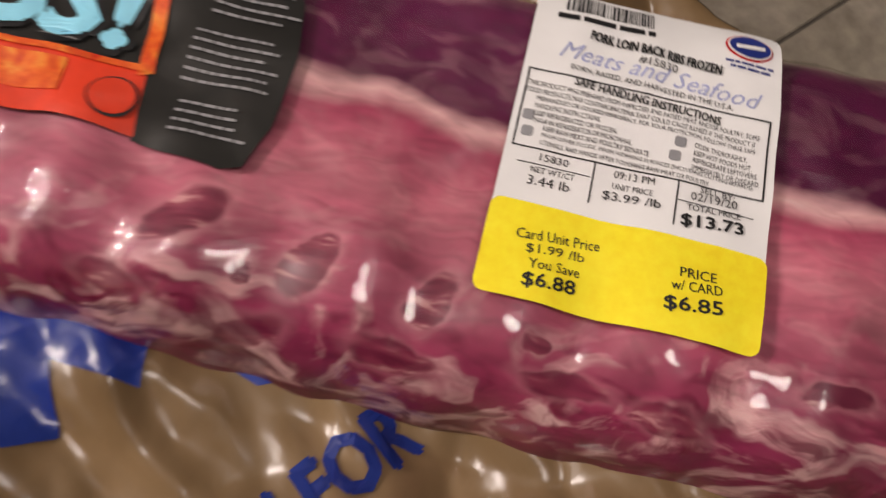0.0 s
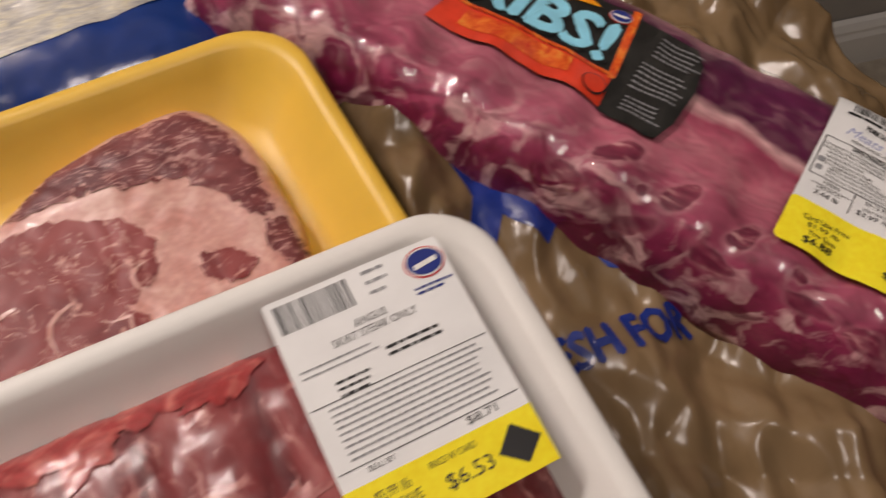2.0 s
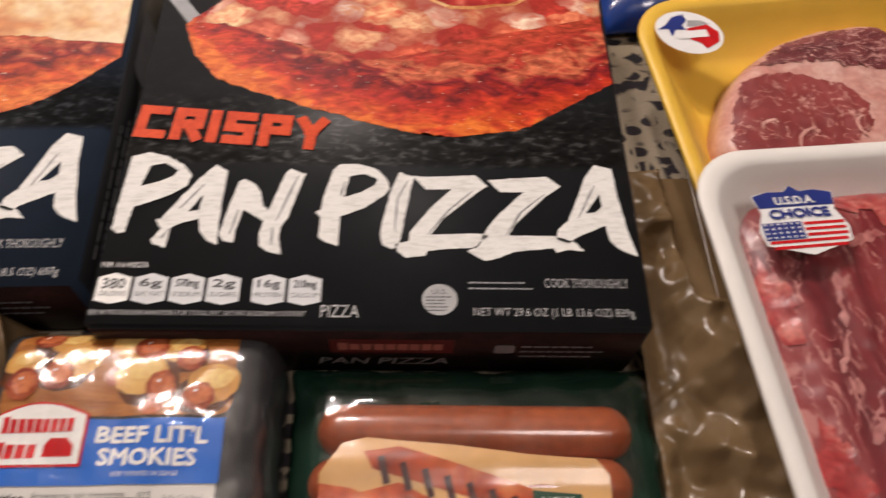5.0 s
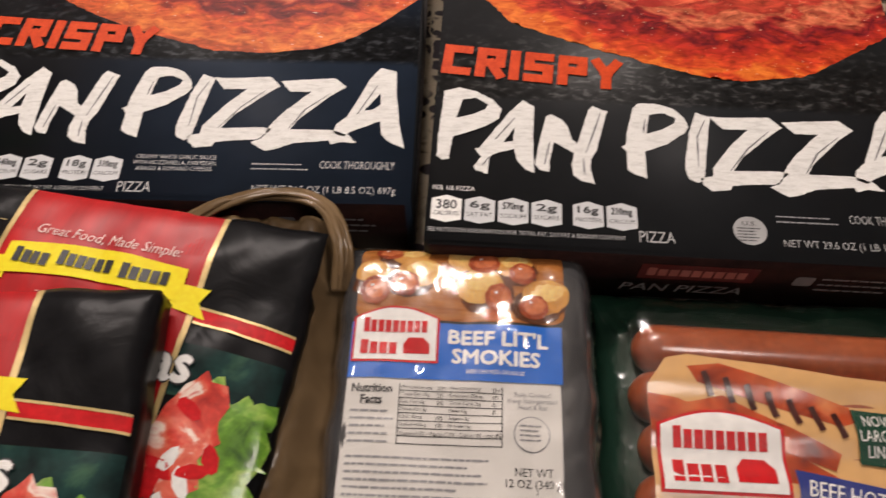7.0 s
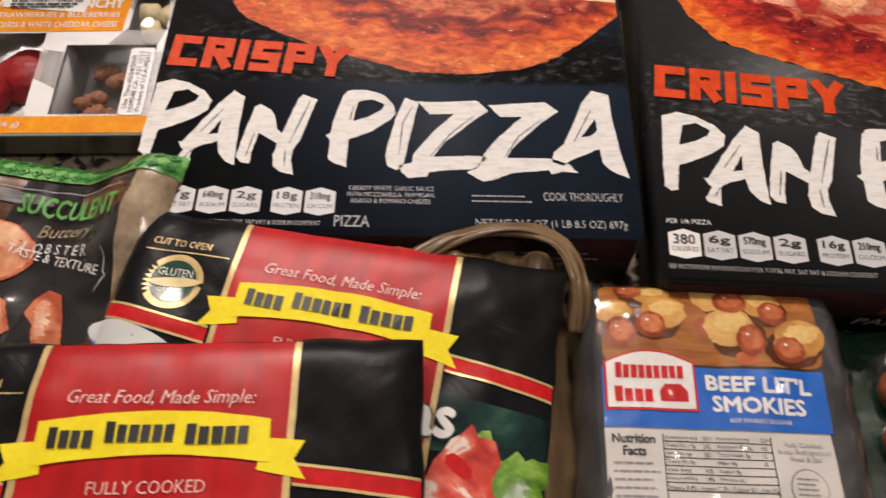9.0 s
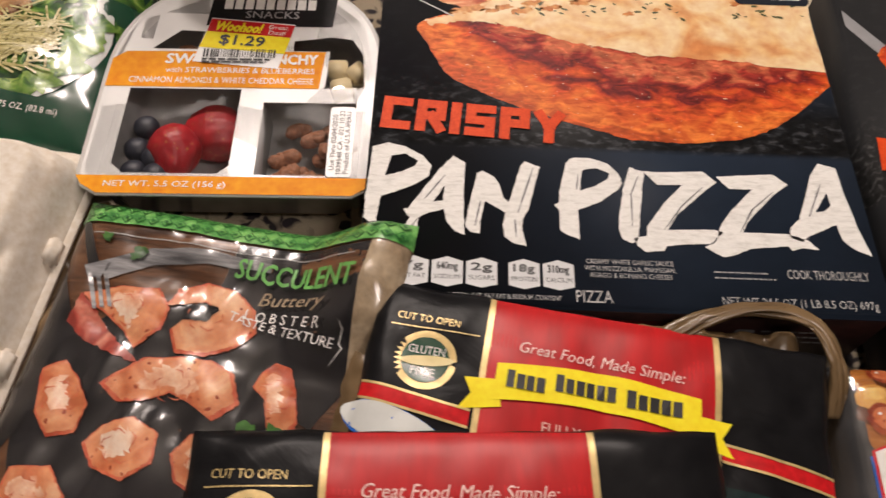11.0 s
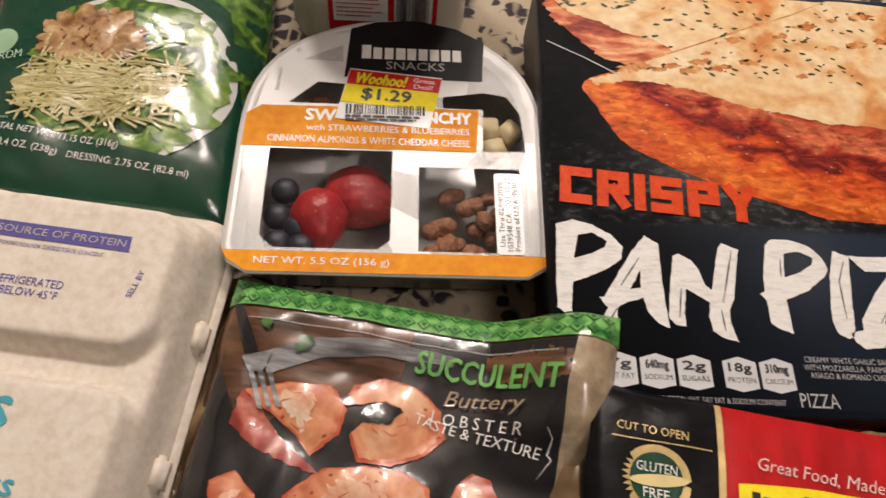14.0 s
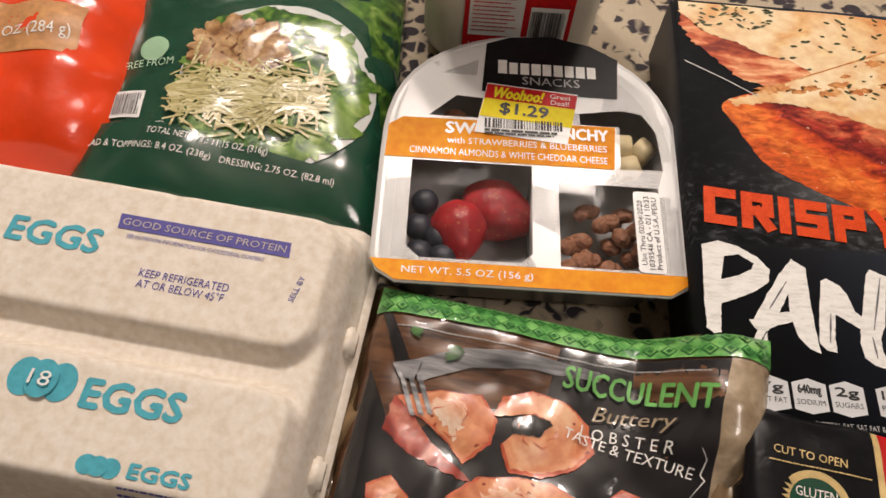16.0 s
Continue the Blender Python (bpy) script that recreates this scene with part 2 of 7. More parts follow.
class Print:
    """Ink and labels on a surface z = surf(x, y) of a thing."""

    def __init__(self, parent, surf=lambda x, y: 0.0, step=0.0, lift=0.0003, place=None):
        self.parent, self.surf, self.step, self.lift, self.place = parent, surf, step, lift, place

    def lay(self, name, bm, material, layer, label="", smooth=False):
        if self.step:
            for ax in (0, 1):
                c = [v.co[ax] for v in bm.verts]
                lo, hi = min(c), max(c)
                k = math.ceil(lo / self.step)
                while k * self.step < hi:
                    co = [0, 0, 0]
                    co[ax] = k * self.step
                    no = [0, 0, 0]
                    no[ax] = 1
                    bmesh.ops.bisect_plane(bm, geom=bm.verts[:] + bm.edges[:] + bm.faces[:], plane_co=co, plane_no=no)
                    k += 1
        bm.normal_update()
        back = [f for f in bm.faces if f.normal.z < 0]
        if back:
            bmesh.ops.reverse_faces(bm, faces=back)
        for v in bm.verts:
            v.co.z = self.surf(v.co.x, v.co.y) + self.lift * layer + v.co.z
            if self.place:
                v.co = self.place @ v.co
        return part(name, bm, material, self.parent, label, smooth or self.step > 0)

    def poly(self, name, pts, material, layer=1, label=""):
        bm = bmesh.new()
        f = bm.faces.new([bm.verts.new((x, y, 0)) for x, y in pts])
        bmesh.ops.triangulate(bm, faces=[f])
        return self.lay(name, bm, material, layer, label)

    def rect(self, name, x0, y0, x1, y1, material, layer=1, label="", r=0.0):
        if r:
            return self.poly(name, rounded(x1 - x0, y1 - y0, r, 4, (x0 + x1) / 2, (y0 + y1) / 2), material, layer, label)
        return self.poly(name, [(x0, y0), (x1, y0), (x1, y1), (x0, y1)], material, layer, label)

    def text(self, s, x, y, w, h, material, layer=2, rot=0.0, shear=0.0, bold=0.0, name="lettering", label=""):
        """Words in the box with its lower left corner at x, y."""
        vs, faces = letters(s)
        bm = bmesh.new()
        ca, sa = math.cos(radians(rot)), math.sin(radians(rot))
        step, self.step = self.step, 0
        for n, o in enumerate(((0, 0),) if not bold else ((-bold, 0), (bold, 0), (0, bold), (0, -bold))):
            row = []
            for u, v in vs:
                px, py = u * w + v * h * shear + o[0], v * h + o[1]
                row.append(bm.verts.new((x + px * ca - py * sa, y + px * sa + py * ca, n * 0.00003)))
            for f in faces:
                try:
                    bm.faces.new([row[i] for i in f])
                except ValueError:
                    pass
        ob = self.lay(name, bm, material, layer, label)
        self.step = step
        return ob

    def bars(self, name, rows, material, layer=2, label=""):
        """Rows of small print: x, y, length, height; broken into word-long bars."""
        bm = bmesh.new()
        rnd = random.Random(len(rows) * 7 + int(rows[0][0] * 9999))
        for x, y, n, h in rows:
            px = x
            while px < x + n - 0.0005:
                q = min(x + n - px, h * rnd.uniform(1.5, 5))
                bm.faces.new([bm.verts.new(p) for p in ((px, y, 0), (px + q, y, 0), (px + q, y + h, 0), (px, y + h, 0))])
                px += q + h * 0.55
        step, self.step = self.step, 0
        ob = tagged(self.lay(name, bm, material, layer, label), kind="stuff")
        self.step = step
        return ob

    def block(self, x, y, w, rows, pitch, h, material, layer=2, name="small_print", ragged=0.25):
        rnd = random.Random(int(x * 7777 + y * 999 + rows))
        return self.bars(name, [(x, y - i * pitch, w * (1 - ragged * rnd.random()), h * 0.72) for i in range(rows)], material, layer)

    def glyphs(self, x, y, w, h, n, material, layer=3, rise=0.0, name="brand_bar"):
        """A brand word as plain bars, one of each letter's size."""
        bm = bmesh.new()
        rnd = random.Random(n * 31 + int(w * 9999))
        pitch = w / n
        for i in range(n):
            px, py = x + pitch * i, y + rise * math.sin(math.pi * (i + 0.5) / n)
            q, top = pitch * rnd.uniform(0.76, 0.84), h * (0.9 if i == 0 else 0.76)
            bm.faces.new([bm.verts.new(c) for c in ((px, py, 0), (px + q, py, 0), (px + q, py + top, 0), (px, py + top, 0))])
        step, self.step = self.step, 0
        ob = tagged(self.lay(name, bm, material, layer), kind="stuff")
        self.step = step
        return ob

    def outline(self, name, loops, material, layer=2, rag=0.35, seed=0.0):
        """A shape with holes, in millimetres, its edges slightly ragged."""
        bm = bmesh.new()
        for loop in loops:
            ring = [bm.verts.new((px, py, 0)) for px, py in torn(loop, rag, seed)]
            for a, b in zip(ring, ring[1:] + ring[:1]):
                bm.edges.new((a, b))
        bmesh.ops.triangle_fill(bm, use_beauty=True, use_dissolve=False, edges=bm.edges[:])
        return self.lay(name, bm, material, layer)

    def barcode(self, x, y, w, h, material, layer=2):
        rnd = random.Random(int(x * 5000))
        bm = bmesh.new()
        px = x
        while px < x + w:
            q = rnd.choice((0.0003, 0.0003, 0.0006, 0.0009)) * w / 0.03
            bm.faces.new([bm.verts.new(p) for p in ((px, y, 0), (px + q, y, 0), (px + q, y + h, 0), (px, y + h, 0))])
            px += q + rnd.choice((0.0003, 0.0005, 0.0008)) * w / 0.03
        step, self.step = self.step, 0
        ob = tagged(self.lay("barcode", bm, material, layer), kind="stuff")
        self.step = step
        return ob

    def blocky(self, word, x, y, w, h, thick, material, layer=3, rot=0.0):
        """Square-cut letters, each an object of its own."""
        shapes = {"C": ["1101", "0100", "0010"], "R": ["0001", "0111", "111h", "1h0h", "hh10"], "I": ["h0h1"], "S": ["1101", "010h", "0h1h", "1h10", "1000"], "P": ["0001", "0111", "111h", "1h0h"], "Y": ["01hh", "11hh", "hhh0"]}
        ca, sa = math.cos(radians(rot)), math.sin(radians(rot))
        gap = thick * 0.45
        width = (w - thick * word.count("I") - gap * (len(word) - 1)) / (len(word) - word.count("I"))
        pen = 0.0
        for i, ch in enumerate(word):
            bm = bmesh.new()
            cw = (0.0 if ch == "I" else width) - thick * (ch != "I")
            for k, seg in enumerate(shapes[ch]):
                c = [{"0": 0.0, "1": 1.0, "h": 0.5}[q] for q in seg]
                c = [0.0 if ch == "I" and j % 2 == 0 else q for j, q in enumerate(c)]
                a = Vector((c[0] * cw, c[1] * (h - thick)))
                b = Vector((c[2] * cw, c[3] * (h - thick)))
                d = (b - a).normalized() * thick / 2
                n = Vector((-d.y, d.x))
                vs = []
                for q in (a - d - n, b + d - n, b + d + n, a - d + n):
                    px, py = q.x + pen + thick / 2, q.y + thick / 2
                    vs.append(bm.verts.new((x + px * ca - py * sa, y + px * sa + py * ca, k * 0.00003)))
                bm.faces.new(vs)
            step, self.step = self.step, 0
            self.lay("block_letter", bm, material, layer)
            self.step = step
            pen += (thick if ch == "I" else width) + gap

    def slit(self, name, path, width, material, layer):
        """A thin tapering stroke along a short path, in millimetres."""
        pts = [Vector((x / 1000, y / 1000)) for x, y in path]
        fine = [a.lerp(b, k / 6) for a, b in zip(pts, pts[1:]) for k in range(6)] + [pts[-1]]
        left, right = [], []
        for i, c in enumerate(fine):
            d = (fine[min(i + 1, len(fine) - 1)] - fine[max(i - 1, 0)]).normalized()
            q = Vector((-d.y, d.x)) * width * (0.25 + 0.75 * math.sin(math.pi * (i + 0.6) / (len(fine) + 0.2))) * (0.8 + 0.5 * noise.noise((i * 0.9, c.x * 200, 1)))
            left.append(tuple(c + q / 2))
            right.append(tuple(c - q / 2))
        return self.poly(name, left + right[::-1], material, layer)


def torn(pts, amount, seed=0.0):
    """An outline in millimetres, as metres, with small ragged steps."""
    out = []
    for (x0, y0), (x1, y1) in zip(pts, pts[1:] + pts[:1]):
        n = max(2, min(9, int(math.hypot(x1 - x0, y1 - y0) / 1.4)))
        for k in range(n):
            t = k / n
            x, y = x0 + (x1 - x0) * t, y0 + (y1 - y0) * t
            out.append(((x + amount * noise.noise((x * 0.5, y * 0.5, seed))) / 1000, (y + amount * noise.noise((x * 0.5, y * 0.5, seed + 7))) / 1000))
    return out


# ---- setting ----
def cloth_material():
    m, nt, bs = nodes_of("woven_cloth")
    v = coords(nt, (1, 1, 1), (0, 0, 0.1), 0.012, 35)
    leaf = node(nt, "ShaderNodeTexNoise", [("Vector", coords(nt, (1, 0.55, 1), (0, 0, 0.5), 0.02, 25))], Scale=24.0, Detail=1.0, Distortion=1.6)
    dots = node(nt, "ShaderNodeTexVoronoi", [("Vector", coords(nt, (1, 1.5, 1), (0, 0, 0.1)))], Scale=80.0)
    mask = ramp(nt, leaf.outputs[0], [(0.42, (0, 0, 0)), (0.45, (1, 1, 1)), (0.49, (1, 1, 1)), (0.515, (0, 0, 0)), (0.59, (0, 0, 0)), (0.62, (1, 1, 1))])
    gaps = ramp(nt, dots.outputs["Distance"], [(0.46, (0, 0, 0)), (0.56, (1, 1, 1))])
    mask = mixc(nt, 1.0, mask, gaps, "LIGHTEN")
    tone = node(nt, "ShaderNodeTexNoise", [("Vector", v)], Scale=12.0, Detail=3.0)
    col = mixc(nt, mask, ramp(nt, tone.outputs[0], [(0.3, (0.018, 0.014, 0.018)), (0.7, (0.05, 0.04, 0.05))]), ramp(nt, tone.outputs[0], [(0.3, (0.40, 0.32, 0.22)), (0.7, (0.56, 0.48, 0.36))]))
    th = node(nt, "ShaderNodeTexNoise", [("Vector", coords(nt, (1, 6, 1)))], Scale=900.0, Detail=2.0)
    col = mixc(nt, 0.5, col, th.outputs[0], "OVERLAY")
    nt.links.new(col, bs.inputs["Base Color"])
    bs.inputs["Roughness"].default_value = 0.85
    relief(nt, bs, th.outputs[0], 0.6, 0.001)
    return m


CLOTH = cloth_material()
table = thing("table", "low table under a cream and black woven cloth", "table", pose(0.3, 0.1, 0))
WOOD = mottled("dark_wood", [(0.3, (0.05, 0.025, 0.012)), (0.7, (0.12, 0.06, 0.03))], 12, 5, 0.8, 0.35, 0.2, (1, 12, 1))
part("tabletop", box(1.63, 0.95, 0.03, 0.004, (0, 0, -0.035)), WOOD, table)
for lx in (-0.76, 0.76):
    for ly in (-0.42, 0.42):
        part("leg", box(0.05, 0.05, 0.415, 0.004, (lx, ly, -0.45)), WOOD, table)
cloth = tagged(part("tablecloth", field(-0.53, 1.125, -0.39, 0.59, 120, 80, lambda x, y: -0.0035 + 0.0016 * noise.noise((x * 14, y * 14, 0))), CLOTH, None), "cream woven cloth with black floral ikat pattern", "tablecloth")

FLOOR_MAT = mottled("stone_tile", [(0.25, (0.27, 0.235, 0.18)), (0.5, (0.36, 0.315, 0.25)), (0.75, (0.45, 0.40, 0.33))], 9, 7, 1.2, 0.32, 0.15, coat=0.1)
GROUT = plain("grout", (0.16, 0.14, 0.115), 0.9)
WALL = plain("painted_wall", (0.36, 0.34, 0.31), 0.8, 0.04, 5, 0.1, 300)
TRIM = plain("white_trim", (0.74, 0.73, 0.70), 0.35, 0.04, 8, 0.05)
floor = tagged(part("floor", box(6, 6, 0.1, 0, (0.6, 0, -0.556)), GROUT, None, smooth=False), "beige stone tile floor with dark grout", "floor", kind="structure")
tile = None
LAID = Matrix.Translation((1.52, 0.11, -0.45)) @ Matrix.Rotation(radians(-8), 4, "Z")
for i in range(-10, 6):
    for j in range(-8, 8):
        spot = LAID @ Matrix.Translation((i * 0.447 + 0.2235, j * 0.447 + 0.2235, 0))
        if abs(spot.translation.x - 0.6) > 2.74 or abs(spot.translation.y) > 2.74:
            continue
        if tile is None:
            tile = part("tile", box(0.442, 0.442, 0.006, 0.0015, (0, 0, -0.006)), FLOOR_MAT, floor, smooth=False)
            t0 = tile
        else:
            t0 = new("tile", tile.data)
            t0.parent = floor
        t0.matrix_basis = spot
# outer walls and ceiling stay unseen; added to close the room and bounce light
for nm, w, d, h, at in (("wall_west", 0.1, 6, 2.5, (-2.45, 0, -0.456)), ("wall_east", 0.1, 6, 2.5, (3.65, 0, -0.456)), ("wall_south", 6.2, 0.1, 2.5, (0.6, -3.05, -0.456)), ("wall_north", 6.2, 0.1, 2.5, (0.6, 3.05, -0.456))):
    tagged(part(nm, box(w, d, h, 0, at), WALL, None, smooth=False), "unseen painted wall, added to bounce light", "wall", kind="structure")
tagged(part("ceiling", box(6.2, 6.2, 0.1, 0, (0.6, 0, 2.05)), WALL, None, smooth=False), "unseen painted ceiling, added to bounce light", "ceiling", kind="structure")
M_WALL = Matrix.Translation((1.40, 0.405, -0.45)) @ Matrix.Rotation(radians(-6), 4, "Z")
w2 = part("wall_corner", box(2.2, 0.12, 2.4, 0, (1.1, 0.074, 0)), WALL, None, smooth=False)
w2.matrix_basis = M_WALL
tagged(w2, "painted wall behind the white baseboard", "wall", kind="structure")
prof = [(0, 0), (-0.014, 0), (-0.014, 0.06), (-0.011, 0.068), (-0.011, 0.074), (-0.006, 0.084), (0, 0.088)]
bb = loft([[(x, 0.012 + y, z) for y, z in prof] for x in (0, 2.2)])
b2 = part("baseboard", bb, TRIM, None, smooth=False)
b2.matrix_basis = M_WALL
tagged(b2, "white moulded wooden baseboard along the wall", "baseboard", kind="structure")


def smooth01(t):
    t = min(max(t, 0.0), 1.0)
    return t * t * (3 - 2 * t)


def crumple(x, y, s, seed=0.0):
    """Sharp-creased noise, about -1 to 1, for film and bags."""
    return (abs(noise.noise((x * s, y * s, seed))) * 2 - 0.6) + 0.5 * (abs(noise.noise((x * s * 2.3 + 5, y * s * 2.3, seed + 4))) * 2 - 0.6)


FILM_TIGHT = film_material("tight_film", gloss=0.3, wrinkle=0.12, wscale=18)
FILM_VAC = film_material("vacuum_film", gloss=1.4, wrinkle=0.75, wscale=24, rough=0.09)

# ---- frozen pizza boxes ----
def board_material(name, left, right, slate):
    """Printed carton top: a colour that runs across it, and a band of flecked slate."""
    m, nt, bs = nodes_of(name)
    tc = nt.nodes.new("ShaderNodeTexCoord")
    sep = node(nt, "ShaderNodeSeparateXYZ", [(0, tc.outputs["Object"])])
    col = ramp(nt, sep.outputs["X"], [(0.05, left), (0.16, right)])
    n1 = node(nt, "ShaderNodeTexNoise", [("Vector", coords(nt, (1, 1.7, 1)))], Scale=150.0, Detail=9.0, Distortion=0.5)
    rock = ramp(nt, n1.outputs[0], [(0.36, tuple(c * 0.35 for c in slate)), (0.55, slate), (0.68, tuple(c * 4.5 for c in slate))])
    band = ramp(nt, sep.outputs["Y"], [(0.0955, (0, 0, 0)), (0.097, (1, 1, 1)), (0.122, (1, 1, 1)), (0.150, (0.1, 0.1, 0.1))])
    col = mixc(nt, band, col, rock)
    n2 = node(nt, "ShaderNodeTexNoise", [("Vector", tc.outputs["Object"])], Scale=45.0, Detail=6.0)
    col = mixc(nt, 0.3, col, ramp(nt, n2.outputs[0], [(0.3, (0.35, 0.35, 0.35)), (0.7, (0.65, 0.65, 0.65))]), "OVERLAY")
    nt.links.new(col, bs.inputs["Base Color"])
    bs.inputs["Roughness"].default_value, bs.inputs["Specular IOR Level"].default_value = 0.42, 0.2
    relief(nt, bs, n2.outputs[0], 0.12, 0.0008)
    return m


def crust_material(name, x0, y0, k, stops, seed):
    """Photograph of a baked rim: colour bands that follow its curve, broken up by noise, with glints."""
    m, nt, bs = nodes_of(name)
    tc = nt.nodes.new("ShaderNodeTexCoord")
    sep = node(nt, "ShaderNodeSeparateXYZ", [(0, tc.outputs["Object"])])

    def sums(op, a, b):
        n = nt.nodes.new("ShaderNodeMath")
        n.operation = op
        for sock, v in ((n.inputs[0], a), (n.inputs[1], b)):
            if isinstance(v, (int, float)):
                sock.default_value = v
            else:
                nt.links.new(v, sock)
        return n.outputs[0]
    dx = sums("SUBTRACT", sep.outputs["X"], x0)
    rim = sums("MULTIPLY", sums("MULTIPLY", dx, dx), k)
    h = sums("SUBTRACT", sums("SUBTRACT", sep.outputs["Y"], y0), rim)
    n1 = node(nt, "ShaderNodeTexNoise", [("Vector", coords(nt, (1, 1.5, 1), (0, 0, seed)))], Scale=48.0, Detail=10.0, Distortion=1.0)
    v = sums("ADD", sums("DIVIDE", h, 0.09), sums("MULTIPLY", sums("SUBTRACT", n1.outputs[0], 0.5), 0.72))
    col = ramp(nt, v, stops)
    n2 = node(nt, "ShaderNodeTexNoise", [("Vector", coords(nt, (0.7, 1.8, 1), (0, 0, seed + 0.25), 0.01, 60))], Scale=170.0, Detail=8.0, Distortion=0.6)
    col = mixc(nt, 0.7, col, ramp(nt, n2.outputs[0], [(0.32, (0.16, 0.16, 0.16)), (0.5, (0.5, 0.5, 0.5)), (0.68, (0.86, 0.86, 0.86))]), "OVERLAY")
    glint = node(nt, "ShaderNodeTexNoise", [("Vector", coords(nt, (1, 2.4, 1), (0, 0, seed - 0.3)))], Scale=230.0, Detail=3.0)
    col = mixc(nt, ramp(nt, glint.outputs[0], [(0.68, (0, 0, 0)), (0.74, (0.8, 0.8, 0.8))]), col, (0.88, 0.66, 0.46))
    nt.links.new(col, bs.inputs["Base Color"])
    bs.inputs["Roughness"].default_value, bs.inputs["Specular IOR Level"].default_value = 0.42, 0.12
    return m


def lump_material(name, colours, gap, scale):
    """Photograph of piled topping: rounded lumps of several colours, dark between."""
    m, nt, bs = nodes_of(name)
    v = coords(nt, (1, 1.35, 1), (0, 0, 0.2), 0.018, 55)
    vo = node(nt, "ShaderNodeTexVoronoi", [("Vector", v)], Scale=scale, Randomness=1.0)
    pick = node(nt, "ShaderNodeSeparateColor", [(0, vo.outputs["Color"])])
    col = ramp(nt, pick.outputs[0], [(i / len(colours), c) for i, c in enumerate(colours)])
    fine = node(nt, "ShaderNodeTexNoise", [("Vector", v)], Scale=scale * 4, Detail=9.0, Distortion=0.8)
    col = mixc(nt, 0.85, col, ramp(nt, fine.outputs[0], [(0.3, (0.12, 0.12, 0.12)), (0.5, (0.5, 0.5, 0.5)), (0.7, (0.9, 0.9, 0.9))]), "OVERLAY")
    shade = ramp(nt, vo.outputs["Distance"], [(0.30, (0, 0, 0)), (0.68, (0.85, 0.85, 0.85))])
    col = mixc(nt, shade, col, gap)
    nt.links.new(col, bs.inputs["Base Color"])
    bs.inputs["Roughness"].default_value, bs.inputs["Specular IOR Level"].default_value = 0.42, 0.12
    return m


BOX_BLUE = board_material("printed_board_blue", (0.010, 0.011, 0.014), (0.024, 0.037, 0.062), (0.016, 0.017, 0.019))
BOX_BLACK = board_material("printed_board_black", (0.018, 0.019, 0.021), (0.021, 0.023, 0.026), (0.020, 0.020, 0.020))
BOX_SIDE = mottled("printed_board_side", [(0.3, (0.016, 0.008, 0.008)), (0.7, (0.035, 0.014, 0.012))], 50, 5, 0.3, 0.4, 0.1, spec=0.15, dist=0.0005)
CHEESE = mottled("printed_white_cheese", [(0.30, (0.58, 0.22, 0.07)), (0.40, (0.68, 0.40, 0.18)), (0.52, (0.74, 0.54, 0.31)), (0.72, (0.80, 0.65, 0.43))], 30, 7, 0.8, 0.35, 0.1, spec=0.25, dist=0.0006)
CRUST_GOLD = crust_material("printed_golden_crust", 0.180, 0.102, 3.1, [(0.0, (0.46, 0.075, 0.014)), (0.10, (0.68, 0.17, 0.030)), (0.24, (0.58, 0.095, 0.018)), (0.34, (0.38, 0.040, 0.013)), (0.42, (0.12, 0.012, 0.012)), (0.50, (0.30, 0.030, 0.018)), (0.60, (0.52, 0.14, 0.06)), (0.72, (0.36, 0.05, 0.024))], 0.2)
CRUST_RED = crust_material("printed_red_crust", 0.178, 0.116, 2.8, [(0.0, (0.70, 0.15, 0.022)), (0.10, (0.58, 0.062, 0.016)), (0.26, (0.40, 0.026, 0.014)), (0.38, (0.14, 0.010, 0.014)), (0.45, (0.30, 0.022, 0.018)), (0.56, (0.58, 0.15, 0.07)), (0.64, (0.40, 0.04, 0.025)), (0.80, (0.46, 0.06, 0.03))], 0.5)
TOPPINGS = lump_material("printed_toppings", [(0.84, 0.40, 0.20), (0.68, 0.11, 0.055), (0.90, 0.68, 0.50), (0.60, 0.07, 0.04), (0.86, 0.50, 0.27), (0.50, 0.05, 0.032)], (0.34, 0.028, 0.020), 38)
BROWNED = mottled("printed_browned_edge", [(0.36, (0.20, 0.03, 0.018)), (0.46, (0.48, 0.10, 0.04)), (0.56, (0.66, 0.26, 0.12)), (0.68, (0.80, 0.50, 0.28))], 70, 9, 0.8, 0.32, 0.1, (0.6, 1.6, 1), 0.3, spec=0.25, dist=0.0006)
HERB_INK = plain("printed_herbs", (0.055, 0.065, 0.02), 0.4, 0.3)
PEPPER_RED = plain("printed_red_pepper", (0.62, 0.02, 0.025), 0.35, 0.25, 60)
PEPPER_YELLOW = plain("printed_yellow_pepper", (0.80, 0.52, 0.08), 0.35, 0.2, 60)
PEPPERONI = mottled("printed_pepperoni", [(0.35, (0.24, 0.010, 0.010)), (0.55, (0.44, 0.03, 0.022)), (0.72, (0.66, 0.17, 0.11))], 90, 8, 0.3, 0.32, 0.1, spec=0.25, dist=0.0006)
BLISTER = mottled("printed_browned_cheese", [(0.3, (0.42, 0.12, 0.035)), (0.55, (0.60, 0.27, 0.09)), (0.7, (0.70, 0.44, 0.20))], 110, 6, 0.6, 0.35, 0.1, spec=0.25, dist=0.0006)
BADGE = mottled("badge_board", [(0.3, (0.010, 0.013, 0.020)), (0.7, (0.016, 0.020, 0.030))], 60, 5, 0.3, 0.5, 0.1, spec=0.1)
FACT_INK = plain("fact_badge_ink", (0.55, 0.56, 0.57), 0.45, 0.05)
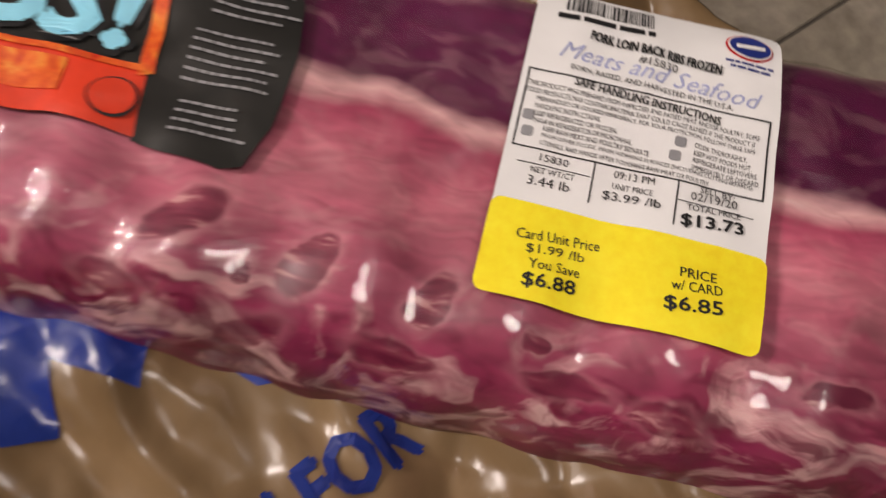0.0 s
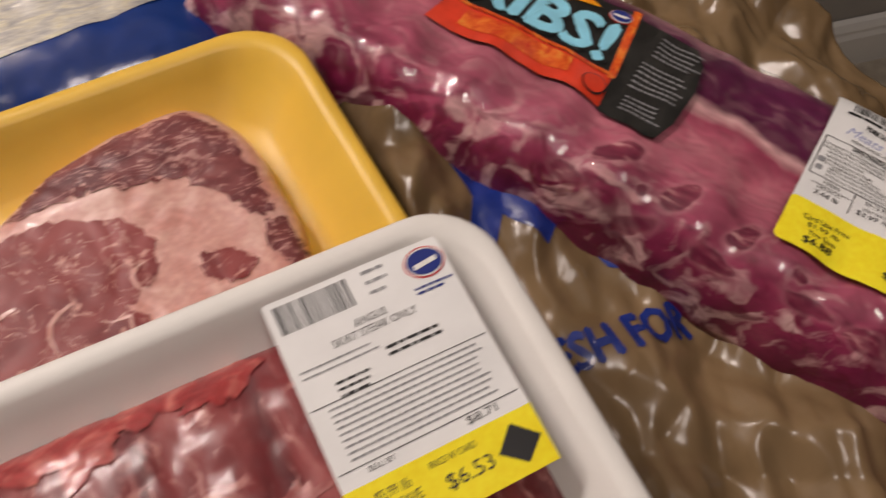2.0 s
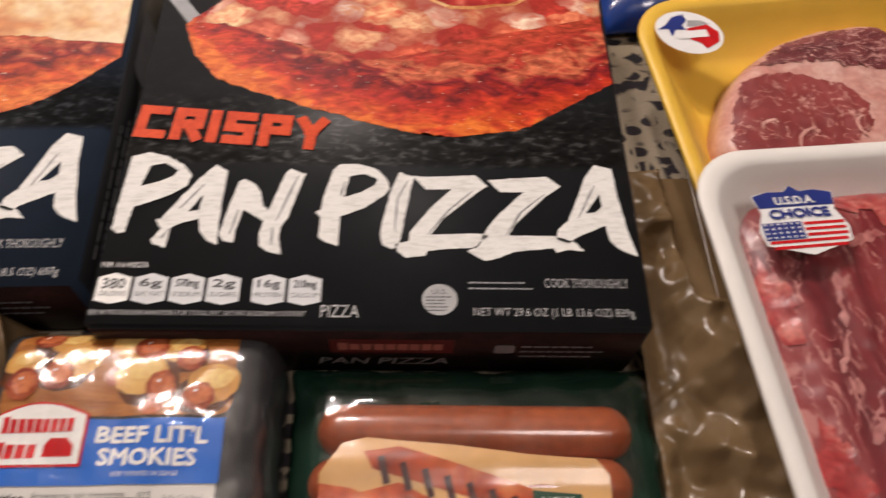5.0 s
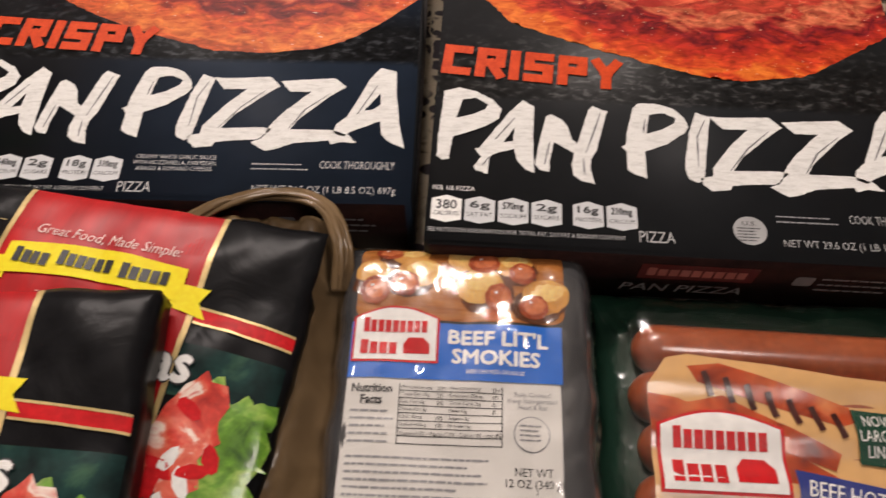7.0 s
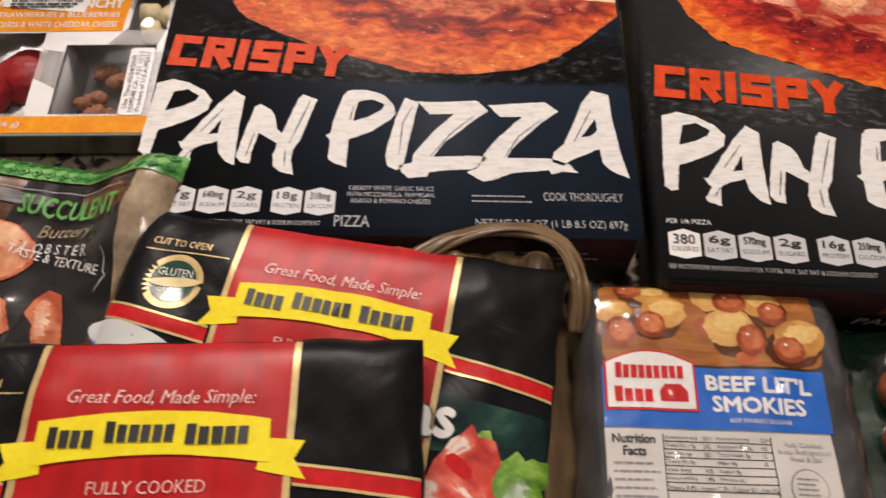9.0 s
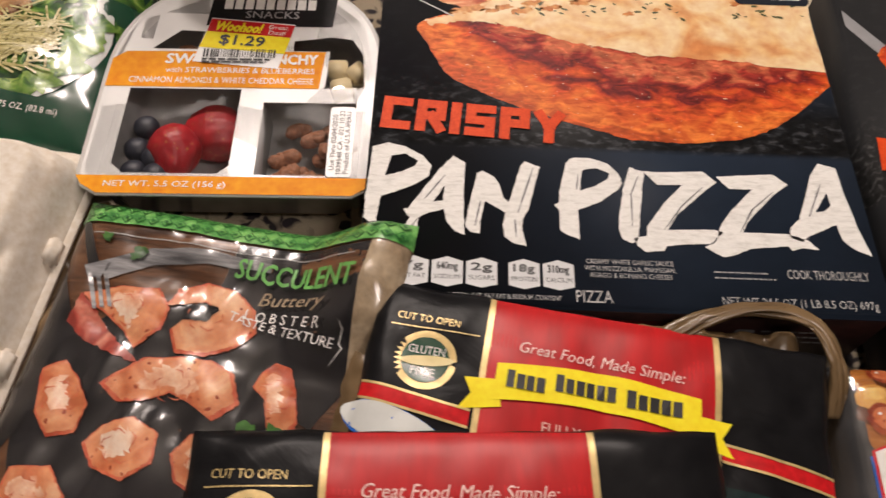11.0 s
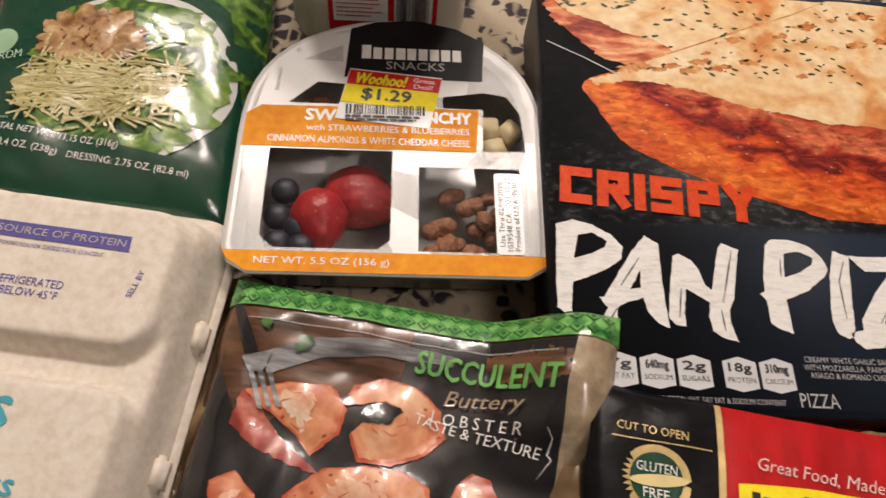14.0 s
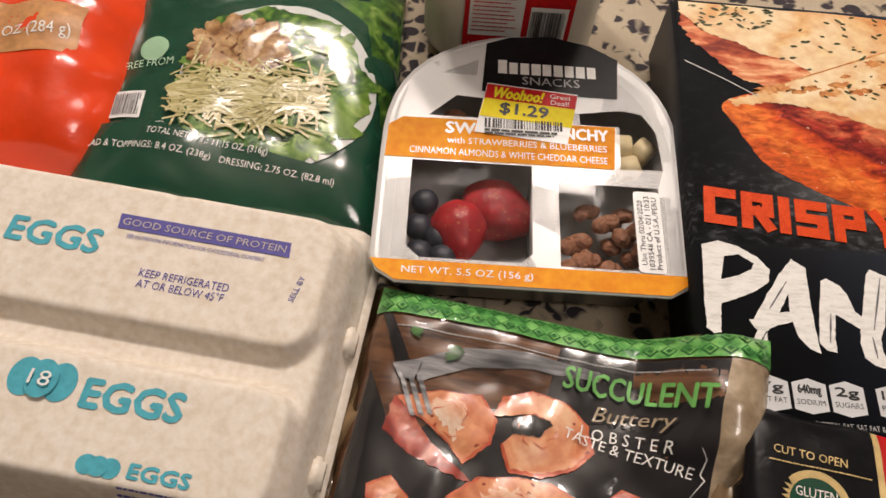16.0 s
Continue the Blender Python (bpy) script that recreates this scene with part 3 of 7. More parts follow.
# brush letters: outline, holes and dry-brush gaps, in millimetres on the carton
LETTERS = []
LETTERS.append(([(2.2, 92), (10.7, 95.1), (20.7, 92.5), (29.8, 87.2), (34.9, 80.6), (33.6, 73.9), (27.5, 68.8), (18.9, 64.4), (8.8, 59.9), (7.4, 45.1), (3.9, 43.9), (0.6, 46.7), (1.2, 69.2), (2.2, 84.8)],
    [[(13.1, 86.3), (20.1, 88.1), (27.5, 83.5), (25.8, 80), (20, 76.7), (10, 72.9)]], []))
LETTERS.append(([(44.1, 84.8), (46.3, 88), (52.8, 83.4), (52.9, 80.3), (52.4, 51.8), (53.2, 38.1), (48.4, 40.1), (43.7, 46.1), (42.1, 53.4), (33.4, 50.2), (29.2, 47.5), (28.7, 41), (28.5, 36), (21.9, 38.3), (21.1, 40.8), (24.6, 47.4), (21, 52.8), (23.7, 53.3), (28.6, 61.6), (38.7, 78)],
    [[(36.3, 57.7), (42.3, 68), (41.4, 58.6)]], [[(32, 59.4), (42.3, 74.9)], [(25.5, 41.6), (29.2, 47.5)]]))
LETTERS.append(([(59.3, 76.6), (62.2, 78.6), (68, 74.9), (70.9, 71.1), (73.4, 61.7), (76.1, 59.1), (82.9, 83.1), (85.2, 85.5), (93.4, 82.2), (92.1, 78.6), (86.3, 54.6), (83.4, 49), (82.9, 41.8), (84.9, 32.9), (77.6, 34.5), (73.6, 37.9), (72.9, 45.1), (74.3, 52.4), (66.1, 57.7), (63.7, 59.5), (61.2, 46.6), (61.2, 39), (55.9, 40.3), (53.4, 43.5), (55.4, 57.5)],
    [], [[(89.4, 81.3), (80.7, 52.6)], [(79.2, 48.9), (79.6, 38.1)], [(61.3, 59.5), (58.5, 44)]]))
LETTERS.append(([(107.4, 85.7), (110.3, 89), (119.8, 89.6), (129.5, 86.3), (135.3, 79.8), (136.8, 73.7), (134.7, 69.8), (124.2, 61.2), (112.2, 55.7), (112.3, 37.9), (105.6, 40.6), (102.4, 43), (102.5, 55), (99.8, 58.3), (102.2, 59.8), (103.6, 70.1)],
    [[(115.8, 81.2), (123.3, 83), (130.3, 79.7), (129.2, 75.8), (122.2, 71.3), (114, 68.1)]], [[(113.5, 78), (112.1, 68.4)]]))
LETTERS.append(([(141.5, 84.3), (149.1, 81.3), (145.2, 58), (143, 43.4), (141.6, 38), (138.7, 36.9), (134.1, 38.9), (132.7, 44.9), (133.7, 54), (137.7, 72.9)],
    [], [[(146, 78.9), (141, 67.3), (139.9, 46.9)]]))
LETTERS.append(([(148.5, 82.1), (157.9, 81.6), (175.2, 82.8), (181.5, 83), (187.5, 76.2), (181.2, 71), (164.1, 54.9), (158.1, 45.6), (182.2, 46.6), (186.6, 45.3), (179, 38), (164.1, 36.9), (156.6, 35.9), (155.1, 33.1), (145.6, 31.8), (141.7, 35.2), (140.1, 39.7), (146.7, 41.7), (147.5, 47.1), (158, 62.1), (168.8, 73.8), (157.9, 73.5), (155.5, 73.4)],
    [], [[(179.7, 72.9), (167.2, 60.5), (156.5, 45.6)]]))
LETTERS.append(([(187.7, 80.1), (204.9, 81.7), (219.1, 82.9), (225.8, 76.5), (216.7, 69.3), (200.5, 52.2), (197.2, 45.6), (221.2, 45.5), (225.6, 43.8), (229.9, 42.2), (234.8, 36.7), (226.6, 37.5), (220.5, 35.6), (219.2, 38.3), (199.8, 36.1), (190.7, 32), (184.7, 30.4), (176, 36.1), (182, 39.1), (185.2, 48.1), (191.6, 57.4), (206, 72.5), (193.6, 72.5)],
    [], [[(216.8, 71.2), (203.9, 59.6), (195.7, 45.5)]]))
LETTERS.append(([(244.9, 91.4), (254.1, 88.5), (255.3, 70.4), (257.7, 50.1), (261.2, 33.9), (253.3, 37.5), (247.9, 42.7), (246.8, 52.3), (234.8, 46.6), (230.1, 44), (226.9, 41), (221.1, 43.7), (222.4, 49.9), (227.9, 54.8), (231.7, 64.1), (239.5, 83.4)],
    [[(237.4, 59.4), (245.6, 72), (246.4, 64.5), (243, 60.7)]], [[(243.6, 77.7), (233.5, 56.7)]]))
DRY_GAP = plain("dry_brush_gap", (0.10, 0.10, 0.105), 0.5, 0.3, 300)


def pizza_box(m, board, label, per, kcal, facts, net, sauce, seal, shift):
    w, d, h = 0.266, 0.268, 0.052
    b = thing("pizza_box", label, "pizza box", m, "frozen pizza boxes")
    part("carton", box(w, d, h, 0.0022, (w / 2, d / 2, 0)), board, b)
    part("front_flap", box(w - 0.006, 0.0012, h - 0.004, 0.0004, (w / 2, -0.0006, 0.001)), BOX_SIDE, b, "dark maroon printed front panel")
    part("side_flap", box(0.0012, d - 0.008, h - 0.005, 0.0004, (w + 0.0006, d / 2, 0.001)), BLACK_INK, b)
    pic = Print(b, lambda x, y: h, lift=0.0001)
    rnd = random.Random(6)

    def picture(name, pts, mat, layer, rag=1.0):
        return pic.poly(name, torn(pts, rag, layer), mat, layer)
    if sauce:
        low = [(24, 187), (22, 181), (27, 173), (32, 163), (39, 149), (47, 141), (68, 130), (92, 120), (116, 112), (145, 103), (174, 102), (206, 106), (223, 113), (240, 125), (264, 147)]
        rim = [(264, 162), (219, 167), (197, 169), (163, 170), (131, 176), (109, 180), (86, 189), (67, 192), (47, 193), (30, 188)]
        picture("crust_picture", low + [(264, 172), (219, 178), (163, 182), (109, 192), (67, 202), (45, 198)], CRUST_GOLD, 2)
        picture("second_slice_picture", [(4, 255), (18, 240), (34, 234), (47, 227), (67, 222), (80, 212), (190, 262), (4, 264)], CHEESE, 3, 2.0)
        picture("second_crust_picture", [(4, 244), (9, 232), (23, 218), (34, 206), (47, 201), (62, 203), (80, 212), (67, 224), (47, 229), (34, 235), (18, 241), (4, 256)], BROWNED, 2.5, 2.5)
        picture("topping_picture", [(x, y - 4) for x, y in rim] + [(26, 188), (42, 194), (50, 199), (70, 209), (93, 220), (124, 235), (155, 249), (180, 263), (264, 264)], CHEESE, 4, 2.5)
        pic.slit("slice_edge_picture", [(46, 197), (70, 209), (93, 220), (124, 235), (155, 249), (180, 263)], 0.0014, BLISTER, 5)
        picture("paper_edge_print", [(4, 216), (26, 204), (44, 193), (44, 192), (26, 203), (4, 215)], GREY_INK, 5, 0.2)
        for i in range(24):
            cx = 0.05 + 0.20 * ((i * 0.618) % 1)
            cy = 0.198 + (0.006 + 0.055 * smooth01((cx - 0.06) / 0.12)) * ((i * 0.414) % 1)
            r = rnd.uniform(0.002, 0.0055)
            pic.poly("blister_picture", oval(cx, cy, r * 1.4, r * 0.6, 26, 0.2, 0.9), BLISTER, 4.4 + rnd.random() * 0.3)
        bm = bmesh.new()
        for i in range(190):
            cx = 0.010 + 0.25 * rnd.random()
            cy = (0.196 + 0.066 * rnd.random()) if cx > 0.06 else 0.245 + 0.018 * rnd.random()
            r, a = rnd.uniform(0.0006, 0.0015), rnd.uniform(-0.7, 0.7)
            bm.faces.new([bm.verts.new((cx + r * 1.8 * math.cos(q) * math.cos(a) - r * 0.7 * math.sin(q) * math.sin(a), cy + r * 1.8 * math.cos(q) * math.sin(a) + r * 0.7 * math.sin(q) * math.cos(a), 0)) for q in np.arange(6) * 1.047])
        tagged(pic.lay("herb_picture", bm, HERB_INK, 6), kind="stuff")
    else:
        low = [(17, 199), (19, 192), (25, 175), (40, 156), (62, 146), (93, 136), (122, 126), (152, 118), (176, 116), (211, 122), (242, 142), (264, 157)]
        picture("crust_picture", low + [(264, 262), (62, 262), (49, 241), (36, 220)], CRUST_RED, 2, 2.0)
        picture("topping_picture", [(24, 200), (40, 199), (73, 187), (98, 179), (126, 172), (150, 177), (181, 190), (212, 198), (264, 212), (264, 264), (64, 264), (49, 241), (36, 220)], TOPPINGS, 3, 1.6)
        pic.poly("pepperoni_picture", oval(0.183, 0.2475, 0.046, 0.0315, 40, -0.1, 0.1), BLISTER, 4)
        pic.poly("pepperoni_picture", oval(0.183, 0.2485, 0.0445, 0.0298, 40, -0.1, 0.1), PEPPERONI, 5)
        picture("pepper_picture", [(83, 220), (90, 217), (104, 226), (130, 245), (140, 262), (112, 262), (101, 250)], PEPPER_RED, 4.4)
        picture("pepper_picture", [(62, 232), (70, 229), (98, 238), (108, 246), (106, 252), (84, 246)], PEPPER_YELLOW, 4.2)
        picture("paper_edge_print", [(3, 234), (24, 206), (19, 198), (3, 220)], DIM_INK, 1.5, 0.3)
    p = Print(b, lambda x, y: h, lift=0.0001, place=Matrix.Translation((*shift, 0)))
    p.blocky("CRISPY", 0.0050 if sauce else -0.0005, 0.1055, 0.102, 0.0225, 0.0058, ORANGE_INK, 7, rot=-4.2)
    for i, (edge, holes, gaps) in enumerate(LETTERS):
        p.outline("brush_letter", [edge] + holes, BRUSH_INK, 7, 0.5, i)
        for gap in gaps:
            p.slit("brush_gap", gap, 0.0011, DRY_GAP, 8)
    p.place = Matrix.Translation((-0.0033, -0.0028 if sauce else 0.0, 0))
    p.text(per, 0.006, 0.0315, 0.022, 0.0028, WHITE_INK)
    for i, (big, small) in enumerate([kcal] + facts):
        x = 0.006 + i * 0.0172 + (0.004 if i > 3 else 0)
        pts = [(x, 0.0135), (x + 0.0078, 0.0115), (x + 0.0156, 0.0135), (x + 0.0156, 0.026), (x + 0.0078, 0.0285), (x, 0.026)]
        p.poly("fact_badge", pts, FACT_INK if i else WHITE_INK, 2)
        p.text(big, x + 0.0025, 0.0198, 0.0105, 0.0055, BLACK_INK, 3, bold=0.00018)
        p.text(small, x + 0.0014, 0.0158, 0.0128, 0.0026, BLACK_INK, 3)
    p.text("SEE NUTRITION INFORMATION FOR TOTAL FAT, SAT FAT & SODIUM CONTENT", 0.005, 0.0055, 0.100, 0.0030, GREY_INK, 2)
    p.text("PIZZA", 0.112, 0.0055, 0.018, 0.0066, GREY_INK, 2)
    p.text("COOK THOROUGHLY", 0.219, 0.0225, 0.041, 0.0052, GREY_INK, 2)
    p.block(0.182, 0.0245, 0.034, 2, 0.0032, 0.0012, DIM_INK)
    p.text(net, 0.184, 0.0055, 0.077, 0.0058, GREY_INK, 2)
    if sauce:
        p.text(sauce, 0.1170, 0.0195, 0.046, 0.0105, GREY_INK, 2)
    if seal:
        p.poly("seal_print", oval(0.168, 0.0155, 0.0085, 0.0085), GREY_INK, 2)
        p.text("U.S.", 0.1645, 0.0185, 0.007, 0.0025, BLACK_INK, 3)
        p.block(0.1615, 0.0165, 0.013, 5, 0.0018, 0.0008, BLACK_INK, 3, ragged=0.4)
    bx, by = (0.219, 0.212) if sauce else (0.207, 0.229)
    pic.rect("badge_print", bx, by, min(bx + 0.047, 0.2655), 0.2655, BADGE, 7, r=0.004)
    pic.text("PAN", bx + 0.008, by + 0.026, 0.030, 0.010, WHITE_INK, 8)
    pic.text("for a crispy\ncaramelized\ncrust", bx + 0.009, by + 0.0085, 0.029, 0.0145, WHITE_INK, 8)
    pic.rect("rule", bx + 0.006, by + 0.0045, bx + 0.041, by + 0.0053, WHITE_INK, 8)
    # front panel: unreadable brand as bars, with the words under it
    f = Print(b, lift=0.0002, place=Matrix.Translation((0, -0.0013, 0)) @ Matrix.Rotation(radians(90), 4, "X"))
    f.rect("brand_plate", 0.112, 0.026, 0.172, 0.042, plain("maroon_plate", (0.14, 0.016, 0.016), 0.4), 1)
    f.glyphs(0.116, 0.030, 0.052, 0.0095, 9, plain("pale_red_print", (0.48, 0.17, 0.14), 0.4), 2)
    f.text("PAN PIZZA", 0.105, 0.012, 0.065, 0.008, DIM_INK, 2, shear=0.2)
    f.block(0.205, 0.034, 0.045, 3, 0.006, 0.0024, DIM_INK)
    f.rect("camera_icon", 0.192, 0.026, 0.202, 0.036, DIM_INK, 1, r=0.002)
    s = Print(b, lift=0.0002, place=Matrix.Translation((w + 0.0012, 0, 0)) @ Matrix.Rotation(radians(90), 4, "Z") @ Matrix.Rotation(radians(90), 4, "X"))
    s.block(0.02, 0.038, 0.10, 4, 0.008, 0.004, DIM_INK)
    s.rect("label_print", 0.15, 0.012, 0.20, 0.040, DIM_INK, 1, r=0.006)
    return b


pizza_box(Matrix.Translation((-0.001, 0.014, 0.003)) @ Matrix.Rotation(radians(0.5), 4, "Z"), BOX_BLUE, "dark blue printed pizza box lying flat on the cloth", "PER 1/5 PIZZA",
          ("360", "CALORIES"), [("7g", "SAT FAT"), ("640mg", "SODIUM"), ("2g", "SUGARS"), ("18g", "PROTEIN"), ("310mg", "CALCIUM")],
          "NET WT 24.5 OZ (1 LB 8.5 OZ) 697g", "CREAMY WHITE GARLIC SAUCE\nWITH MOZZARELLA, PARMESAN,\nASIAGO & ROMANO CHEESES", False, (0, 0))
pizza_box(Matrix.Translation((0.273, -0.007, 0.003)) @ Matrix.Rotation(radians(-1.5), 4, "Z") @ Matrix.Diagonal((1.02, 1, 1, 1)), BOX_BLACK, "black printed pizza box lying flat on the cloth", "PER 1/6 PIZZA",
          ("380", "CALORIES"), [("6g", "SAT FAT"), ("570mg", "SODIUM"), ("2g", "SUGARS"), ("16g", "PROTEIN"), ("210mg", "CALCIUM")],
          "NET WT 29.6 OZ (1 LB 13.6 OZ) 839g", "", True, (0.0025, 0.0065))

# ---- egg carton ----
PULP = mottled("moulded_pulp", [(0.3, (0.68, 0.61, 0.52)), (0.7, (0.73, 0.66, 0.565))], 50, 8, 0.2, 0.9, 0.07, dist=0.0006)


def egg_carton(m):
    b = thing("egg_carton", "closed grey-beige pulp egg carton for eighteen eggs", "egg carton", m)
    w, d = 0.314, 0.166

    def edge(x, y):
        qx, qy = abs(x) - (w / 2 - 0.022), abs(y) - (d / 2 - 0.022)
        out = math.hypot(max(qx, 0), max(qy, 0)) + min(max(qx, qy), 0)
        return 0.022 - out

    def surf(x, y):
        e = edge(x, y)
        h = 0.024 + 0.024 * smooth01((e + 0.001) / 0.012)
        rise = 0.0
        for y0, y1, r in ((-0.0035, 0.074, 0.020), (-0.075, -0.0155, 0.016)):
            qx, qy = abs(x) - (0.146 - r), abs(y - (y0 + y1) / 2) - ((y1 - y0) / 2 - r)
            inside = r - math.hypot(max(qx, 0), max(qy, 0)) - min(max(qx, qy), 0)
            rise = max(rise, smooth01((inside + 0.002) / 0.008))
        h += 0.010 * rise
        if y > 0.045:
            h -= 0.002 * math.exp(-((x - 0.058) / 0.004) ** 2) * smooth01((y - 0.06) / 0.02)
        return h + 0.0002 * noise.noise((x * 60, y * 60, 1))
    part("lid", pillow(w, d, surf, lambda x, y: 0.021, 190, 110), PULP, b)
    base = loft([[(x, y, z) for x, y in rounded(w - 2 * i, d - 2 * i, 0.02)] for i, z in ((0.016, 0.0), (0.012, 0.004), (0.004, 0.017), (0.0, 0.0205), (-0.004, 0.0215), (-0.004, 0.024), (0.004, 0.0245))])
    part("base_tray", base, PULP, b)
    for y in (-0.045, 0.02):
        part("latch_tab", box(0.008, 0.016, 0.010, 0.002, (w / 2 - 0.002, y, 0.022)), PULP, b)
    tab = part("front_latch", box(0.024, 0.006, 0.024, 0.002, (-0.125 + 0.02, -d / 2 + 0.004, 0.018)), PULP, b)
    p = Print(b, surf, 0.004, 0.0004)
    # no hole is cut: a dark block stands for the shade inside the latch slot
    part("latch_slot_shade", box(0.028, 0.004, 0.020, 0.001, (-0.105, -d / 2 + 0.0025, 0.026)), plain("slot_shade", (0.03, 0.025, 0.02), 0.9), b)
    p.poly("protein_bar", [(0.036, 0.0535), (0.121, 0.0535), (0.122, 0.0455), (0.037, 0.0455)][::-1], PURPLE_INK, 1)
    p.text("GOOD SOURCE OF PROTEIN", 0.0385, 0.0475, 0.081, 0.0038, plain("bare_pulp_print", (0.5, 0.45, 0.42), 0.9), 2)
    p.text("SEE NUTRITION INFORMATION FOR CHOLESTEROL CONTENT", 0.043, 0.041, 0.068, 0.0022, PURPLE_INK, 1)
    p.text("KEEP REFRIGERATED\nAT OR BELOW 45°F", 0.056, 0.017, 0.043, 0.0095, PURPLE_INK, 1)
    p.text("EGGS", 0.054, -0.0415, 0.044, 0.0125, TEAL_INK, 1, rot=1, bold=0.0007)
    p.text("EGGS", -0.013, 0.030, 0.045, 0.0125, TEAL_INK, 1, bold=0.0006)
    for cx in (0.0265, 0.0425, 0.0345):
        p.poly("egg_print", oval(cx, -0.0330, 0.0072, 0.0088), TEAL_INK, 1 + 3 * (cx == 0.0345))
    p.text("18", 0.0295, -0.0365, 0.0095, 0.0068, WHITE_INK, 7)
    p.text("SELL BY", 0.130, 0.023, 0.014, 0.0028, PURPLE_INK, 1, rot=80)
    p.text("EGGS", 0.085, -0.0665, 0.026, 0.006, TEAL_INK, 1, bold=0.0004)
    for cx in (0.067, 0.077, 0.072):
        p.poly("egg_print", oval(cx, -0.0640, 0.0045, 0.0042), TEAL_INK, 1 + (cx == 0.072))
    p.block(0.082, -0.071, 0.026, 2, 0.0022, 0.0010, PURPLE_INK, 1)
    return b


egg_carton(pose(-0.3258, 0.0415, 0, 0, 0, -5.3))

# ---- fruit and cheese snack tray ----
CLEAR = film_material("clear_plastic", gloss=0.9, wrinkle=0.05, rough=0.03)
CARD_WHITE = plain("white_card", (0.76, 0.76, 0.75), 0.3, 0.04, 40, 0.08, coat=0.15)
AMBER_INK = mottled("amber_ink", [(0.3, (0.76, 0.27, 0.010)), (0.7, (0.82, 0.32, 0.014))], 40, 4, 0.3, 0.5, 0.1, spec=0.12, dist=0.0004)
BERRY = mottled("strawberry_skin", [(0.3, (0.22, 0.004, 0.010)), (0.7, (0.44, 0.014, 0.020))], 60, 4, 0.3, 0.45, 0.3, specks=[(300, 0.20, (0.46, 0.16, 0.05))])
BLUEBERRY = mottled("blueberry_skin", [(0.3, (0.010, 0.011, 0.018)), (0.7, (0.032, 0.036, 0.052))], 70, 4, 0.3, 0.5, 0.2)
ALMOND = mottled("cinnamon_almond", [(0.3, (0.15, 0.055, 0.025)), (0.7, (0.38, 0.16, 0.08))], 200, 6, 0.5, 0.6, 0.9, dist=0.003)
CUBE_CHEESE = plain("white_cheddar", (0.72, 0.60, 0.36), 0.5, 0.08)


def blob(rx, ry, rz, bumpy=0.1, freq=2.0, seed=0.0, sub=3):
    bm = bmesh.new()
    bmesh.ops.create_icosphere(bm, subdivisions=sub, radius=1)
    for v in bm.verts:
        n = v.co.normalized()
        v.co = Vector((n.x * rx, n.y * ry, n.z * rz)) * (1 + bumpy * noise.noise(n * freq + Vector((seed, seed * 0.7, 0))))
    return bm


